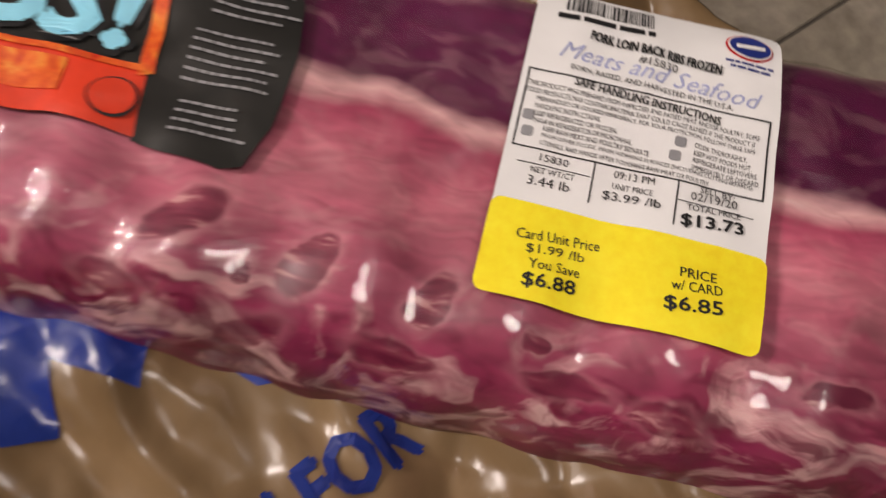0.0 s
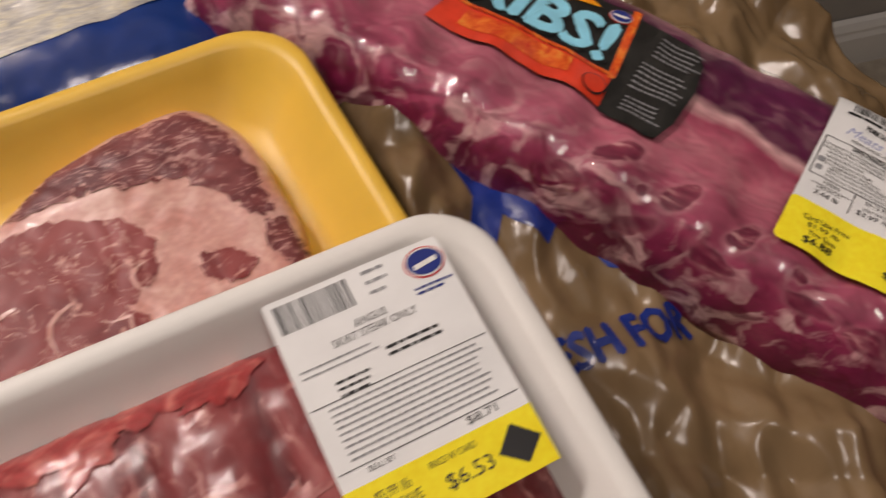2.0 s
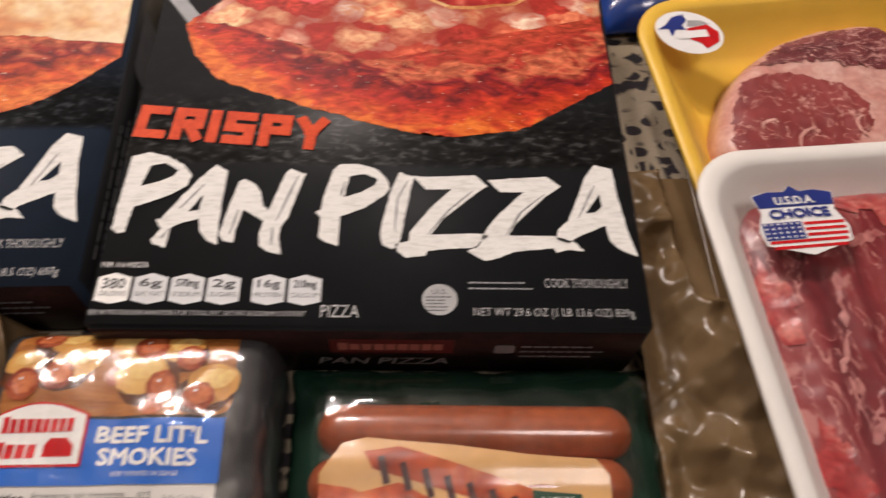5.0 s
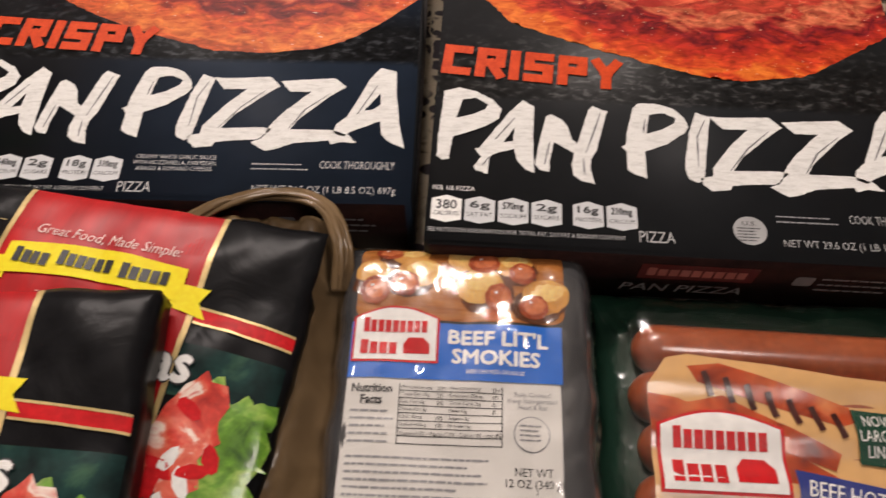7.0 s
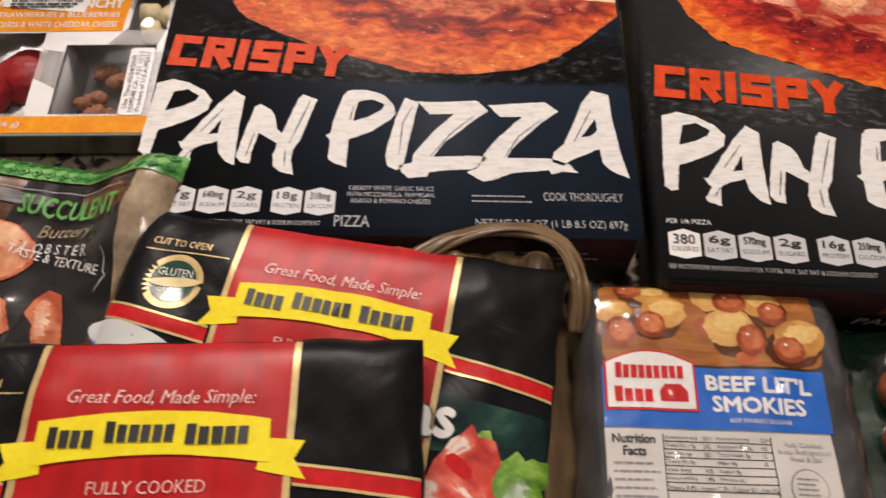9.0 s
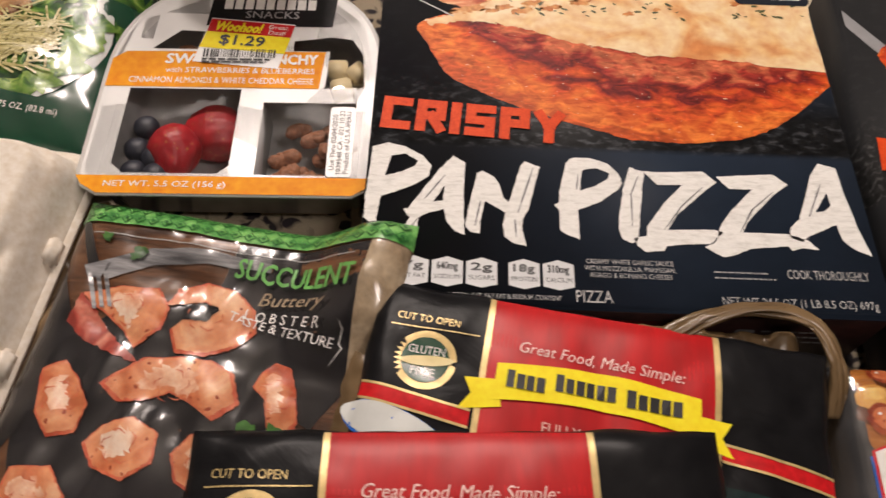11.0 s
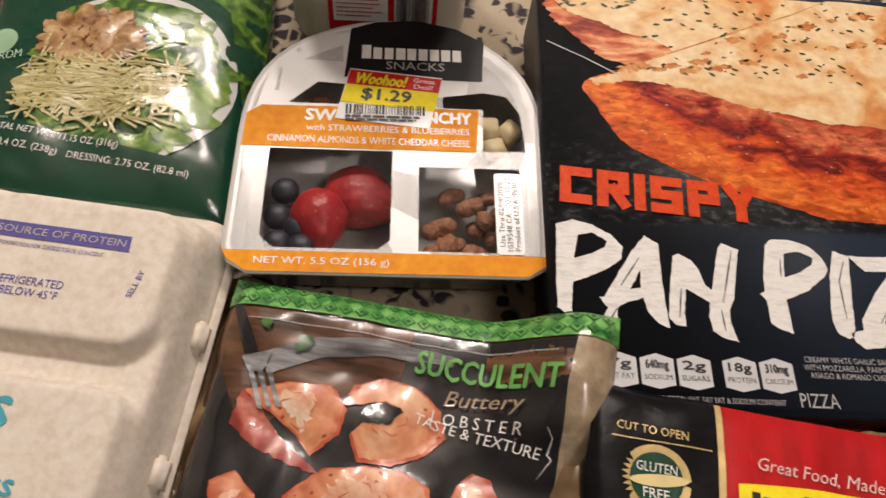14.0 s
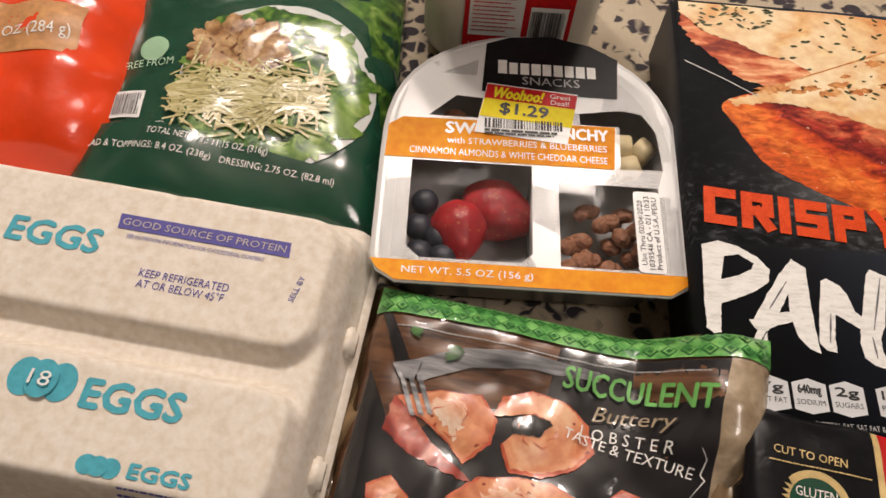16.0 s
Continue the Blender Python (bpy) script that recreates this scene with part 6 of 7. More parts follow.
    sheen = part("film", field(-w / 2 + 0.003, w / 2 - 0.003, -d / 2 + 0.003, d / 2 - 0.003, 60, 80, lambda x, y: surf(x, y) + 0.0028 + 0.0012 * crumple(x, y, 38, 1)), FILM_VAC, b, "wrinkled clear vacuum film")
    sheen.visible_shadow = False
    return b


sausage_pack(pose(0.2955, -0.0955, 0.002, 0, 0, -0.5))

# ---- hot dog pack ----
HOTDOG = mottled("hot_dog_skin", [(0.3, (0.26, 0.055, 0.018)), (0.7, (0.38, 0.095, 0.035))], 60, 5, 0.3, 0.28, 0.1, coat=0.7, dist=0.0008)
GREEN_FILM = plain("dark_green_film", (0.010, 0.035, 0.022), 0.15, 0.2, 40, 0.5, 40, coat=0.8, dist=0.004)
GRILL = mottled("printed_grilled_sausage", [(0.3, (0.14, 0.015, 0.008)), (0.5, (0.46, 0.07, 0.02)), (0.7, (0.68, 0.22, 0.08))], 40, 5, 0.6, 0.25, 0.05, coat=0.5)
CHAR_INK = plain("char_ink", (0.05, 0.008, 0.006), 0.3, 0.3, coat=0.4)
CREAM_INK = plain("cream_ink", (0.66, 0.38, 0.15), 0.3, 0.1, coat=0.4)


def capsule(length, r, n=14):
    rings = []
    xs = [(-length / 2 + r * (1 - math.cos(a)), max(0.0005, r * math.sin(a))) for a in (0.02, 0.35, 0.7, 1.05, 1.35, math.pi / 2)]
    xs += [(k * length / 16, r) for k in range(-5, 6)]
    xs += [(-x, q) for x, q in xs[:6][::-1]]
    for x, q in xs:
        rings.append([(x, q * math.cos(2 * math.pi * i / n), q * math.sin(2 * math.pi * i / n)) for i in range(n)])
    return loft(rings)


def hot_dog_pack(m):
    b = thing("hot_dog_pack", "dark green vacuum pack of beef hot dogs", "hot dog pack", m)
    w, d = 0.186, 0.178

    def bed(x, y):
        u, v = min(1, abs(2 * x / w)), min(1, abs(2 * y / d))
        return 0.004 + 0.012 * (1 - u ** 6) * (1 - v ** 6) + 0.004 * max(0, crumple(x, y, 30, 12))
    part("backing", pillow(w, d, bed, lambda x, y: 0.0, 50, 46, 0.004), GREEN_FILM, b)
    for i, y in enumerate((0.050, 0.0245, -0.001, -0.0265, -0.052)):
        o = part("hot_dog", capsule(0.152, 0.0132), HOTDOG, b)
        o.matrix_basis = pose(-0.002 - 0.003 * (i % 2), y, 0.0225, 0, 0, -0.8)

    def surf(x, y):
        return 0.0362 + 0.0012 * math.cos((y - 0.0245) / 0.0255 * 2 * math.pi) + 0.0005 * noise.noise((x * 40, y * 40, 0))
    p = Print(b, surf, 0.003, 0.0003, Matrix.Translation((-0.0085, 0.0075, 0)))
    p.poly("label", [(-0.066, -0.08), (-0.066, 0.020), (-0.056, 0.0345), (-0.045, 0.037), (-0.005, 0.033), (0.030, 0.028), (0.060, 0.0255), (0.066, 0.018), (0.066, -0.08)], CREAM_INK, 1, "printed paper label")
    p.poly("grill_picture", [(-0.066, -0.01), (-0.066, 0.016), (-0.052, 0.014), (-0.012, -0.002), (0.020, -0.022), (0.0, -0.025), (-0.03, -0.02)], GRILL, 2)
    p.poly("grill_picture", [(-0.046, 0.030), (-0.030, 0.0325), (0.030, 0.013), (0.033, 0.006), (0.024, 0.003), (-0.042, 0.022)], GRILL, 2)
    p.poly("grill_picture", [(-0.056, 0.010), (-0.030, 0.016), (0.022, -0.010), (0.018, -0.018), (-0.040, 0.004)], GRILL, 3)
    for k in range(7):
        x = -0.040 + k * 0.010
        p.poly("char_mark", [(x, 0.027 - k * 0.003), (x + 0.003, 0.028 - k * 0.003), (x + 0.006, 0.016 - k * 0.003), (x + 0.003, 0.015 - k * 0.003)], CHAR_INK, 4)
    p.poly("green_flag", [(0.030, 0.012), (0.052, 0.010), (0.052, -0.016), (0.030, -0.014)], SALAD_GREEN, 5)
    p.text("NOW\nLARGER\nLINKS", 0.0315, -0.011, 0.019, 0.020, WHITE_INK, 6)
    p.poly("navy_band", [(-0.001, -0.018), (0.066, -0.030), (0.066, -0.052), (-0.001, -0.036)], NAVY_INK, 4)
    p.text("BEEF HOT DOGS", 0.003, -0.030, 0.058, 0.0075, WHITE_INK, 6, rot=-9)
    barn_mark(p, -0.062, -0.030, 0.056, 0.037, 5)
    p.poly("white_panel", [(-0.066, -0.034), (0.0, -0.040), (0.066, -0.052), (0.066, -0.08), (-0.066, -0.08)], LABEL_GLOSS, 3)
    p.text("100% BEEF", -0.046, -0.052, 0.060, 0.0095, BLACK_INK, 4, rot=-4)
    sheen = part("film", field(-w / 2 + 0.006, w / 2 - 0.006, -d / 2 + 0.006, d / 2 - 0.006, 70, 70, lambda x, y: max(bed(x, y), 0.0395 * min(1, (1 - min(1, abs(2 * x / w)) ** 14)) * (1 - min(1, abs(2 * y / d)) ** 10)) + 0.001 * crumple(x, y, 34, 2)), FILM_VAC, b, "wrinkled clear vacuum film")
    sheen.visible_shadow = False
    return b


hot_dog_pack(pose(0.459, -0.103, 0.002, 0, 0, -1))

# ---- meat trays ----
FOAM_WHITE = plain("white_foam", (0.78, 0.76, 0.72), 0.5, 0.03, 50, 0.25, 700)
FOAM_YELLOW = plain("yellow_foam", (0.80, 0.50, 0.06), 0.4, 0.05, 40, 0.25, 700)


def foam_tray(b, w, d, h, mat, r=0.034):
    rows = [(0.026, 0.0), (0.022, 0.001), (0.004, h - 0.005), (0.0, h - 0.003), (0.0, h - 0.0012), (0.0015, h), (0.007, h), (0.0095, h - 0.002), (0.014, h - 0.008), (0.030, 0.008), (0.036, 0.0048), (0.046, 0.004)]
    part("foam_tray", loft([[(x, y, z) for x, y in rounded(w - 2 * g, d - 2 * g, max(0.012, r - g * 0.3), 8)] for g, z in rows]), mat, b)


def veined(name, lean, fat, scale, width, stretch=(1, 1, 1), rot=0.0, patch=0.62, coat=0.25, rough=0.36):
    """Raw meat: mottled lean with fine pale veins and some fat patches."""
    m, nt, bs = nodes_of(name)
    v = coords(nt, stretch, (0, 0, rot), 0.012, 50)
    n1 = node(nt, "ShaderNodeTexNoise", [("Vector", v)], Scale=scale, Detail=5.0, Distortion=0.8)
    n2 = node(nt, "ShaderNodeTexNoise", [("Vector", v)], Scale=scale * 1.9, Detail=4.0, Distortion=1.2)
    n3 = node(nt, "ShaderNodeTexNoise", [("Vector", v)], Scale=scale * 7, Detail=4.0)
    col = ramp(nt, n1.outputs[0], [(0.3, lean[0]), (0.5, lean[1]), (0.7, lean[2])])
    vein = ramp(nt, n2.outputs[0], [(0.5 - width, (0, 0, 0)), (0.5 - width * 0.3, (1, 1, 1)), (0.5 + width * 0.3, (1, 1, 1)), (0.5 + width, (0, 0, 0))])
    broken = mixc(nt, 1.0, vein, ramp(nt, n3.outputs[0], [(0.42, (0, 0, 0)), (0.58, (1, 1, 1))]), "MULTIPLY")
    col = mixc(nt, broken, col, fat)
    v4 = coords(nt, (1, 1.6, 1), (0, 0, 0.4), 0.03, 30)
    n4 = node(nt, "ShaderNodeTexNoise", [("Vector", v4)], Scale=scale * 0.8, Detail=7.0, Distortion=1.5)
    col = mixc(nt, ramp(nt, n4.outputs[0], [(patch, (0, 0, 0)), (patch + 0.06, (0.9, 0.9, 0.9))]), col, tuple(c * 0.95 for c in fat))
    nt.links.new(col, bs.inputs["Base Color"])
    bs.inputs["Roughness"].default_value = rough
    bs.inputs["Coat Weight"].default_value, bs.inputs["Coat Roughness"].default_value = coat, 0.15
    bs.inputs["Subsurface Weight"].default_value = 0.0
    relief(nt, bs, n3.outputs[0], 0.15, 0.002)
    return m


RIBEYE = veined("ribeye_lean", [(0.17, 0.022, 0.024), (0.24, 0.036, 0.036), (0.31, 0.055, 0.052)], (0.60, 0.30, 0.25), 34, 0.026, patch=0.72, coat=0.02, rough=0.55)
RIBEYE_CAP = veined("ribeye_cap", [(0.10, 0.018, 0.024), (0.17, 0.035, 0.038), (0.26, 0.07, 0.068)], (0.52, 0.27, 0.24), 36, 0.040, (1, 1.7, 1), 0.6, patch=0.62, coat=0.05, rough=0.5)
FAT = mottled("beef_fat", [(0.3, (0.56, 0.25, 0.21)), (0.7, (0.70, 0.42, 0.36))], 60, 5, 0.6, 0.35, 0.25, coat=0.3)
SKIRT = veined("skirt_lean", [(0.10, 0.009, 0.014), (0.21, 0.026, 0.030), (0.34, 0.080, 0.078)], (0.48, 0.20, 0.18), 26, 0.022, (1.9, 0.4, 1), 0.15, patch=0.61)
SKIRT_FAT = mottled("skirt_fat", [(0.36, (0.30, 0.075, 0.075)), (0.52, (0.46, 0.18, 0.16)), (0.66, (0.58, 0.30, 0.26))], 70, 7, 1.0, 0.35, 0.25, coat=0.3)
MEMBRANE = mottled("meat_membrane", [(0.3, (0.34, 0.10, 0.10)), (0.7, (0.52, 0.24, 0.22))], 60, 5, 0.6, 0.3, 0.25, coat=0.4)
RAW_EDGE = mottled("bright_raw_beef", [(0.3, (0.22, 0.014, 0.016)), (0.5, (0.36, 0.04, 0.04)), (0.7, (0.55, 0.17, 0.14))], 90, 6, 0.6, 0.3, 0.4, coat=0.4)


def slab(shape, h, seed, n=96, rings=24, rough=0.003):
    """A flat lump of meat; shape: some points of its outline in millimetres round the middle."""
    ring = sorted((math.atan2(y, x), math.hypot(x, y) / 1000) for x, y in shape)
    ang = [a - 2 * math.pi for a, r in ring] + [a for a, r in ring] + [a + 2 * math.pi for a, r in ring]
    rad = [r for a, r in ring] * 3

    def radius(a):
        return float(np.mean([np.interp(a + o, ang, rad) for o in (-0.09, -0.045, 0, 0.045, 0.09)])) * (1 + 0.02 * noise.noise((math.cos(a) * 4 + seed, math.sin(a) * 4, 0)))

    def surf(x, y):
        q = math.hypot(x, y) / radius(math.atan2(y, x))
        return h * max(0.0, 1 - min(q, 1) ** 14) ** 0.5 + rough * noise.noise((x * 30, y * 30, seed)) + 0.0012 * crumple(x, y, 60, seed)
    edge = [radius(2 * math.pi * i / n) for i in range(n)]
    rows = [[(edge[i] * q * math.cos(2 * math.pi * i / n), edge[i] * q * math.sin(2 * math.pi * i / n)) for i in range(n)] for q in np.linspace(1.0, 0.02, rings)]
    bm = loft([[(x * 0.97, y * 0.97, 0) for x, y in rows[0]]] + [[(x, y, max(0.001, surf(x, y))) for x, y in r] for r in rows])
    return bm, surf


# ribeye in the yellow tray
steak = thing("ribeye_tray", "yellow foam tray holding a wrapped raw ribeye steak", "meat tray", pose(0.6965, 0.1257, 0.014, 0, 0, 6.5))
foam_tray(steak, 0.232, 0.216, 0.034, FOAM_YELLOW)
bm, hs = slab([(-84, 6), (-71, 37), (-38, 74), (1, 92), (31, 97), (63, 96), (77, 72), (80, 34), (78, -4), (72, -45), (40, -70), (0, -76), (-45, -66), (-76, -30)], 0.024, 3.0, rough=0.0012)
meat = part("ribeye_steak", bm, FAT, steak, "marbled raw ribeye steak with a pale fat rim")
meat.matrix_basis = pose(-0.0055, -0.012, 0.005)
pm = Print(meat, lambda x, y: hs(x, y), 0.003, 0.0004)


def raised(pts):
    """The steak's inner shapes, pushed out a little towards its far rim."""
    return [(x, y + 5 * smooth01((y + 10) / 60)) for x, y in pts]


pm.outline("ribeye_eye", [raised([(-54, 46), (-36, 50), (-18, 48), (7, 37), (17, 22), (12, 5), (-4, -3), (8, -20), (24, -40), (0, -66), (-45, -58), (-70, -28), (-76, 4), (-66, 26)])], RIBEYE, 1, 4, 4)
pm.outline("cap_muscle", [raised([(-39, 58), (-26, 69), (-12, 76), (24, 83), (56, 82), (68, 62), (72, 30), (70, 12), (60, 14), (54, 28), (37, 46), (10, 53), (-10, 57)])], RIBEYE_CAP, 1.3, 5, 2)
pm.outline("spinalis_eye", [raised([(31, 6), (46, 4), (55, -7), (42, -13), (30, -5)])], RIBEYE, 1.5, 3, 5)
pm.outline("edge_muscle", [raised([(64, 10), (74, 8), (76, -12), (66, -16), (60, -2)])], RIBEYE_CAP, 1.5, 3, 6)
for vx, vy, a, l in ((-0.03, 0.005, 0.9, 0.03), (-0.005, -0.012, 2.2, 0.028), (-0.045, -0.02, 0.3, 0.02), (0.005, 0.010, 1.5, 0.02), (-0.02, -0.05, 0.2, 0.03), (-0.05, 0.015, 0.6, 0.016)):
    pts = [(vx + l * t * math.cos(a) + 0.003 * math.sin(9 * t), vy + l * t * math.sin(a) + 0.003 * math.cos(7 * t)) for t in np.linspace(-0.5, 0.5, 9)]
    wv = [0.0002 + 0.0009 * math.sin(math.pi * t) for t in np.linspace(0, 1, 9)]
    pm.poly("fat_vein", [(x - q * math.sin(a), y + q * math.cos(a)) for (x, y), q in zip(pts, wv)] + [(x + q * math.sin(a), y - q * math.cos(a)) for (x, y), q in zip(pts, wv)][::-1], FAT, 2)


def wrap_top(x, y):
    return 0.0352 - 0.006 * smooth01((0.03 - math.hypot(x - 0.02, y + 0.01)) / 0.03 + 0.6) * 0.3


wrap = part("cling_film", field(-0.112, 0.112, -0.103, 0.103, 50, 46, lambda x, y: wrap_top(x, y) + 0.0006 * noise.noise((x * 30, y * 30, 2))), FILM_TIGHT, steak, "tight clear cling film")
wrap.visible_shadow = False
pw2 = Print(steak, lambda x, y: 0.0355, 0, 0.0003)
cx, cy = -0.0845, 0.0750
pw2.poly("round_sticker", oval(cx, cy, 0.0215, 0.0180, 36, -0.45), LABEL_PAPER, 2, "white oval sticker with a state outline")
pw2.poly("sticker_navy", [(cx + x, cy + y) for x, y in ((-0.0080, 0.0135), (0.0000, 0.0155), (0.0010, 0.0100), (-0.0030, 0.0060), (-0.0020, 0.0020), (-0.0080, 0.0030), (-0.0120, -0.0030), (-0.0125, 0.0040), (-0.0195, 0.0040), (-0.0135, 0.0075))], NAVY_INK, 3)
pw2.poly("sticker_red", [(cx + x, cy + y) for x, y in ((-0.0010, 0.0030), (0.0130, 0.0050), (0.0185, -0.0020), (0.0165, -0.0100), (0.0070, -0.0150), (0.0040, -0.0095), (-0.0010, -0.0065))], RED_INK, 3)
pw2.poly("sticker_grey", [(cx + x, cy + y) for x, y in ((0.0015, 0.0100), (0.0100, 0.0090), (0.0150, 0.0050), (0.0130, 0.0050), (0.0000, 0.0045))], GREY_INK, 3)
pw2.bars("sticker_bar", [(cx - 0.0095, cy - 0.0055, 0.021, 0.0062)], LABEL_PAPER, 4)

# skirt steak in the white tray
skirt = thing("beef_tray", "white foam tray of wrapped raw beef with labels", "meat tray", pose(0.7085, -0.030, 0.049, 0, 0, 4))
foam_tray(skirt, 0.268, 0.222, 0.034, FOAM_WHITE, 0.03)


def skirt_top(x, y):
    u, v = min(1, abs(x / 0.116)), min(1, abs((y + 0.004) / 0.096))
    k = max(0, (1 - u ** 5) * (1 - v ** 7)) ** 0.5
    return 0.006 + 0.0235 * k + (0.0022 * noise.noise((x * 55, y * 16, 4)) + 0.0016 * crumple(x, y, 40, 7)) * k


bm = field(-0.116, 0.116, -0.100, 0.092, 90, 80, skirt_top)
part("skirt_steak", bm, SKIRT, skirt, "streaky raw red beef")
ps = Print(skirt, skirt_top, 0.003, 0.0004)
rnd = random.Random(5)
for k, pts in enumerate(([(-62, 24), (-44, 28), (-30, 33), (-25, 15), (-42, 1), (-60, -3), (-46, 15)], [(-49, -16), (-31, -7), (-10, -8), (8, -11), (2, -19), (-25, -14), (-48, -20)], [(-33, -37), (-23, -32), (-14, -30), (-24, -38)],
                         [(-66, 56), (-52, 62), (-43, 59), (-60, 53)], [(6, 27), (27, 33), (41, 28), (15, 23)], [(-79, 40), (-82, 15), (-91, -8), (-89, -8), (-80, 15), (-77, 40)], [(22, 22), (18, -3), (16, -24), (19, -3)],
                         [(-31, 50), (-31, 39), (-29, 20), (-27, 38)], [(-77, -17), (-83, -27), (-89, -40), (-85, -40), (-80, -27)])):
    ps.poly("fat_patch", torn(pts, 3.5, k * 3.1), SKIRT_FAT if k < 5 else MEMBRANE, 1)
for vx, vy, rx, ry in ((-0.085, 0.078, 0.013, 0.010), (-0.060, 0.083, 0.016, 0.007), (-0.036, 0.080, 0.012, 0.011), (-0.012, 0.084, 0.016, 0.007), (0.014, 0.081, 0.013, 0.010), (0.112, 0.066, 0.008, 0.012), (-0.104, -0.05, 0.007, 0.02), (-0.106, 0.03, 0.006, 0.02)):
    ps.poly("bright_edge", oval(vx, vy, rx, ry, 34, 0.08, 0.8), RAW_EDGE, 2)
wrap = part("cling_film", field(-0.124, 0.124, -0.102, 0.102, 50, 46, lambda x, y: 0.0352 + 0.0006 * noise.noise((x * 30, y * 30, 5))), FILM_TIGHT, skirt, "tight clear cling film")
wrap.visible_shadow = False
pl = Print(skirt, lambda x, y: 0.0357 + 0.0005 * noise.noise((x * 30, y * 30, 5)), 0.006, 0.00025)


def store_mark(p, x, y, rx, ry, layer, rot=0.0):
    """The store's oval mark, in its colours only."""
    p.poly("store_mark", oval(x, y, rx, ry, 30, rot), RED_INK, layer)
    p.poly("store_mark", oval(x, y, rx * 0.93, ry * 0.9, 30, rot), WHITE_INK, layer + 1)
    p.poly("store_mark", oval(x, y, rx * 0.86, ry * 0.8, 30, rot), NAVY_INK, layer + 2)
    p.poly("store_mark", [(x - rx * 0.6, y - ry * 0.05), (x + rx * 0.6, y + ry * 0.15), (x + rx * 0.6, y - ry * 0.15), (x - rx * 0.6, y - ry * 0.35)], WHITE_INK, layer + 3)


# price label: white above, yellow below
pl.rect("price_label", 0.0385, -0.0005 + 0.004, 0.1115, 0.0975, LABEL_PAPER, 1, "white and yellow printed price label", r=0.002)
pl.rect("yellow_panel", 0.0385, -0.0005, 0.1115, 0.0215, YELLOW_INK, 2)
pl.barcode(0.042, 0.083, 0.030, 0.012, BLACK_INK, 2)
store_mark(pl, 0.1025, 0.0885, 0.0085, 0.0068, 2)
pl.bars("mark_line", [(0.094, 0.0785, 0.016, 0.0010), (0.094, 0.0765, 0.012, 0.0010)], NAVY_INK, 2)
pl.text("ANGUS\nSKIRT STEAK ONLY", 0.057, 0.0705, 0.034, 0.0075, BLACK_INK, 2)
pl.block(0.078, 0.0935, 0.009, 3, 0.0045, 0.0018, DIM_INK)
pl.block(0.042, 0.0665, 0.030, 2, 0.0026, 0.0010, DIM_INK)
pl.block(0.074, 0.062, 0.026, 2, 0.0028, 0.0016, BLACK_INK)
pl.block(0.052, 0.0575, 0.014, 3, 0.0026, 0.0014, BLACK_INK)
pl.bars("rule", [(0.040, 0.0520, 0.070, 0.0004)], BLACK_INK, 2)
pl.block(0.046, 0.0495, 0.060, 9, 0.0024, 0.0011, DIM_INK, ragged=0.1)
pl.bars("rule", [(0.040, 0.0275, 0.070, 0.0004)], BLACK_INK, 2)
pl.text("SELL BY", 0.050, 0.0245, 0.010, 0.0020, BLACK_INK, 2)
pl.text("$8.71", 0.088, 0.0235, 0.012, 0.0034, BLACK_INK, 2)
pl.text("$5.99 /lb\nYOU SAVE\n$2.18", 0.046, 0.0035, 0.017, 0.0140, BLACK_INK, 3)
pl.text("PRICE W/ CARD", 0.069, 0.0160, 0.018, 0.0024, BLACK_INK, 3)
pl.text("$6.53", 0.072, 0.0060, 0.018, 0.0062, BLACK_INK, 3)
pl.poly("black_diamond", [(0.0925, 0.0100), (0.1010, 0.0030), (0.1095, 0.0100), (0.1010, 0.0180)], BLACK_INK, 3)
# shield sticker
sx, sy = -0.0890, 0.0665
shield = [(-0.021, 0.014), (-0.012, 0.016), (-0.004, 0.0155), (0.0, 0.019), (0.004, 0.0155), (0.012, 0.016), (0.021, 0.014), (0.0185, 0.004), (0.0225, -0.006), (0.021, -0.014), (0.010, -0.0175), (0.0, -0.0205), (-0.010, -0.0175), (-0.021, -0.014), (-0.0225, -0.006), (-0.0185, 0.004)]
pl.poly("shield_sticker", [(sx + x, sy + y) for x, y in shield], LABEL_PAPER, 2, "grade shield sticker with flag stripes")
pl.poly("shield_blue", [(sx + x, sy + y) for x, y in [(-0.0203, 0.0137), (-0.012, 0.0157), (-0.004, 0.0152), (0.0, 0.0186), (0.004, 0.0152), (0.012, 0.0157), (0.0203, 0.0137), (0.019, 0.0065), (-0.019, 0.0065)]], NAVY_INK, 3)
pl.text("U.S.D.A.", sx - 0.010, sy + 0.0078, 0.020, 0.0045, WHITE_INK, 4, bold=0.0002)
pl.text("CHOICE", sx - 0.015, sy + 0.0000, 0.030, 0.0050, NAVY_INK, 4, bold=0.0004)
for i in range(5):
    wq = 0.0205 - 0.0012 * max(0, i - 2)
    pl.rect("shield_stripe", sx - (0.0 if i < 3 else wq), sy - 0.0042 - i * 0.0031, sx + wq, sy - 0.0026 - i * 0.0031, RED_INK, 3)
pl.rect("shield_canton", sx - 0.0205, sy - 0.0115, sx - 0.001, sy - 0.0020, NAVY_INK, 3)
bm = bmesh.new()
for i in range(6):
    for j in range(4):
        cx, cy = sx - 0.0190 + i * 0.0032, sy - 0.0102 + j * 0.0024
        bm.faces.new([bm.verts.new((cx + 0.0007 * math.cos(k * 1.2566), cy + 0.0007 * math.sin(k * 1.2566), 0)) for k in range(5)])
pl.lay("shield_stars", bm, WHITE_INK, 4)

# ---- vacuum-packed ribs ----
FILM_RIB = film_material("rib_film", gloss=0.8, wrinkle=0.5, wscale=55, rough=0.05)


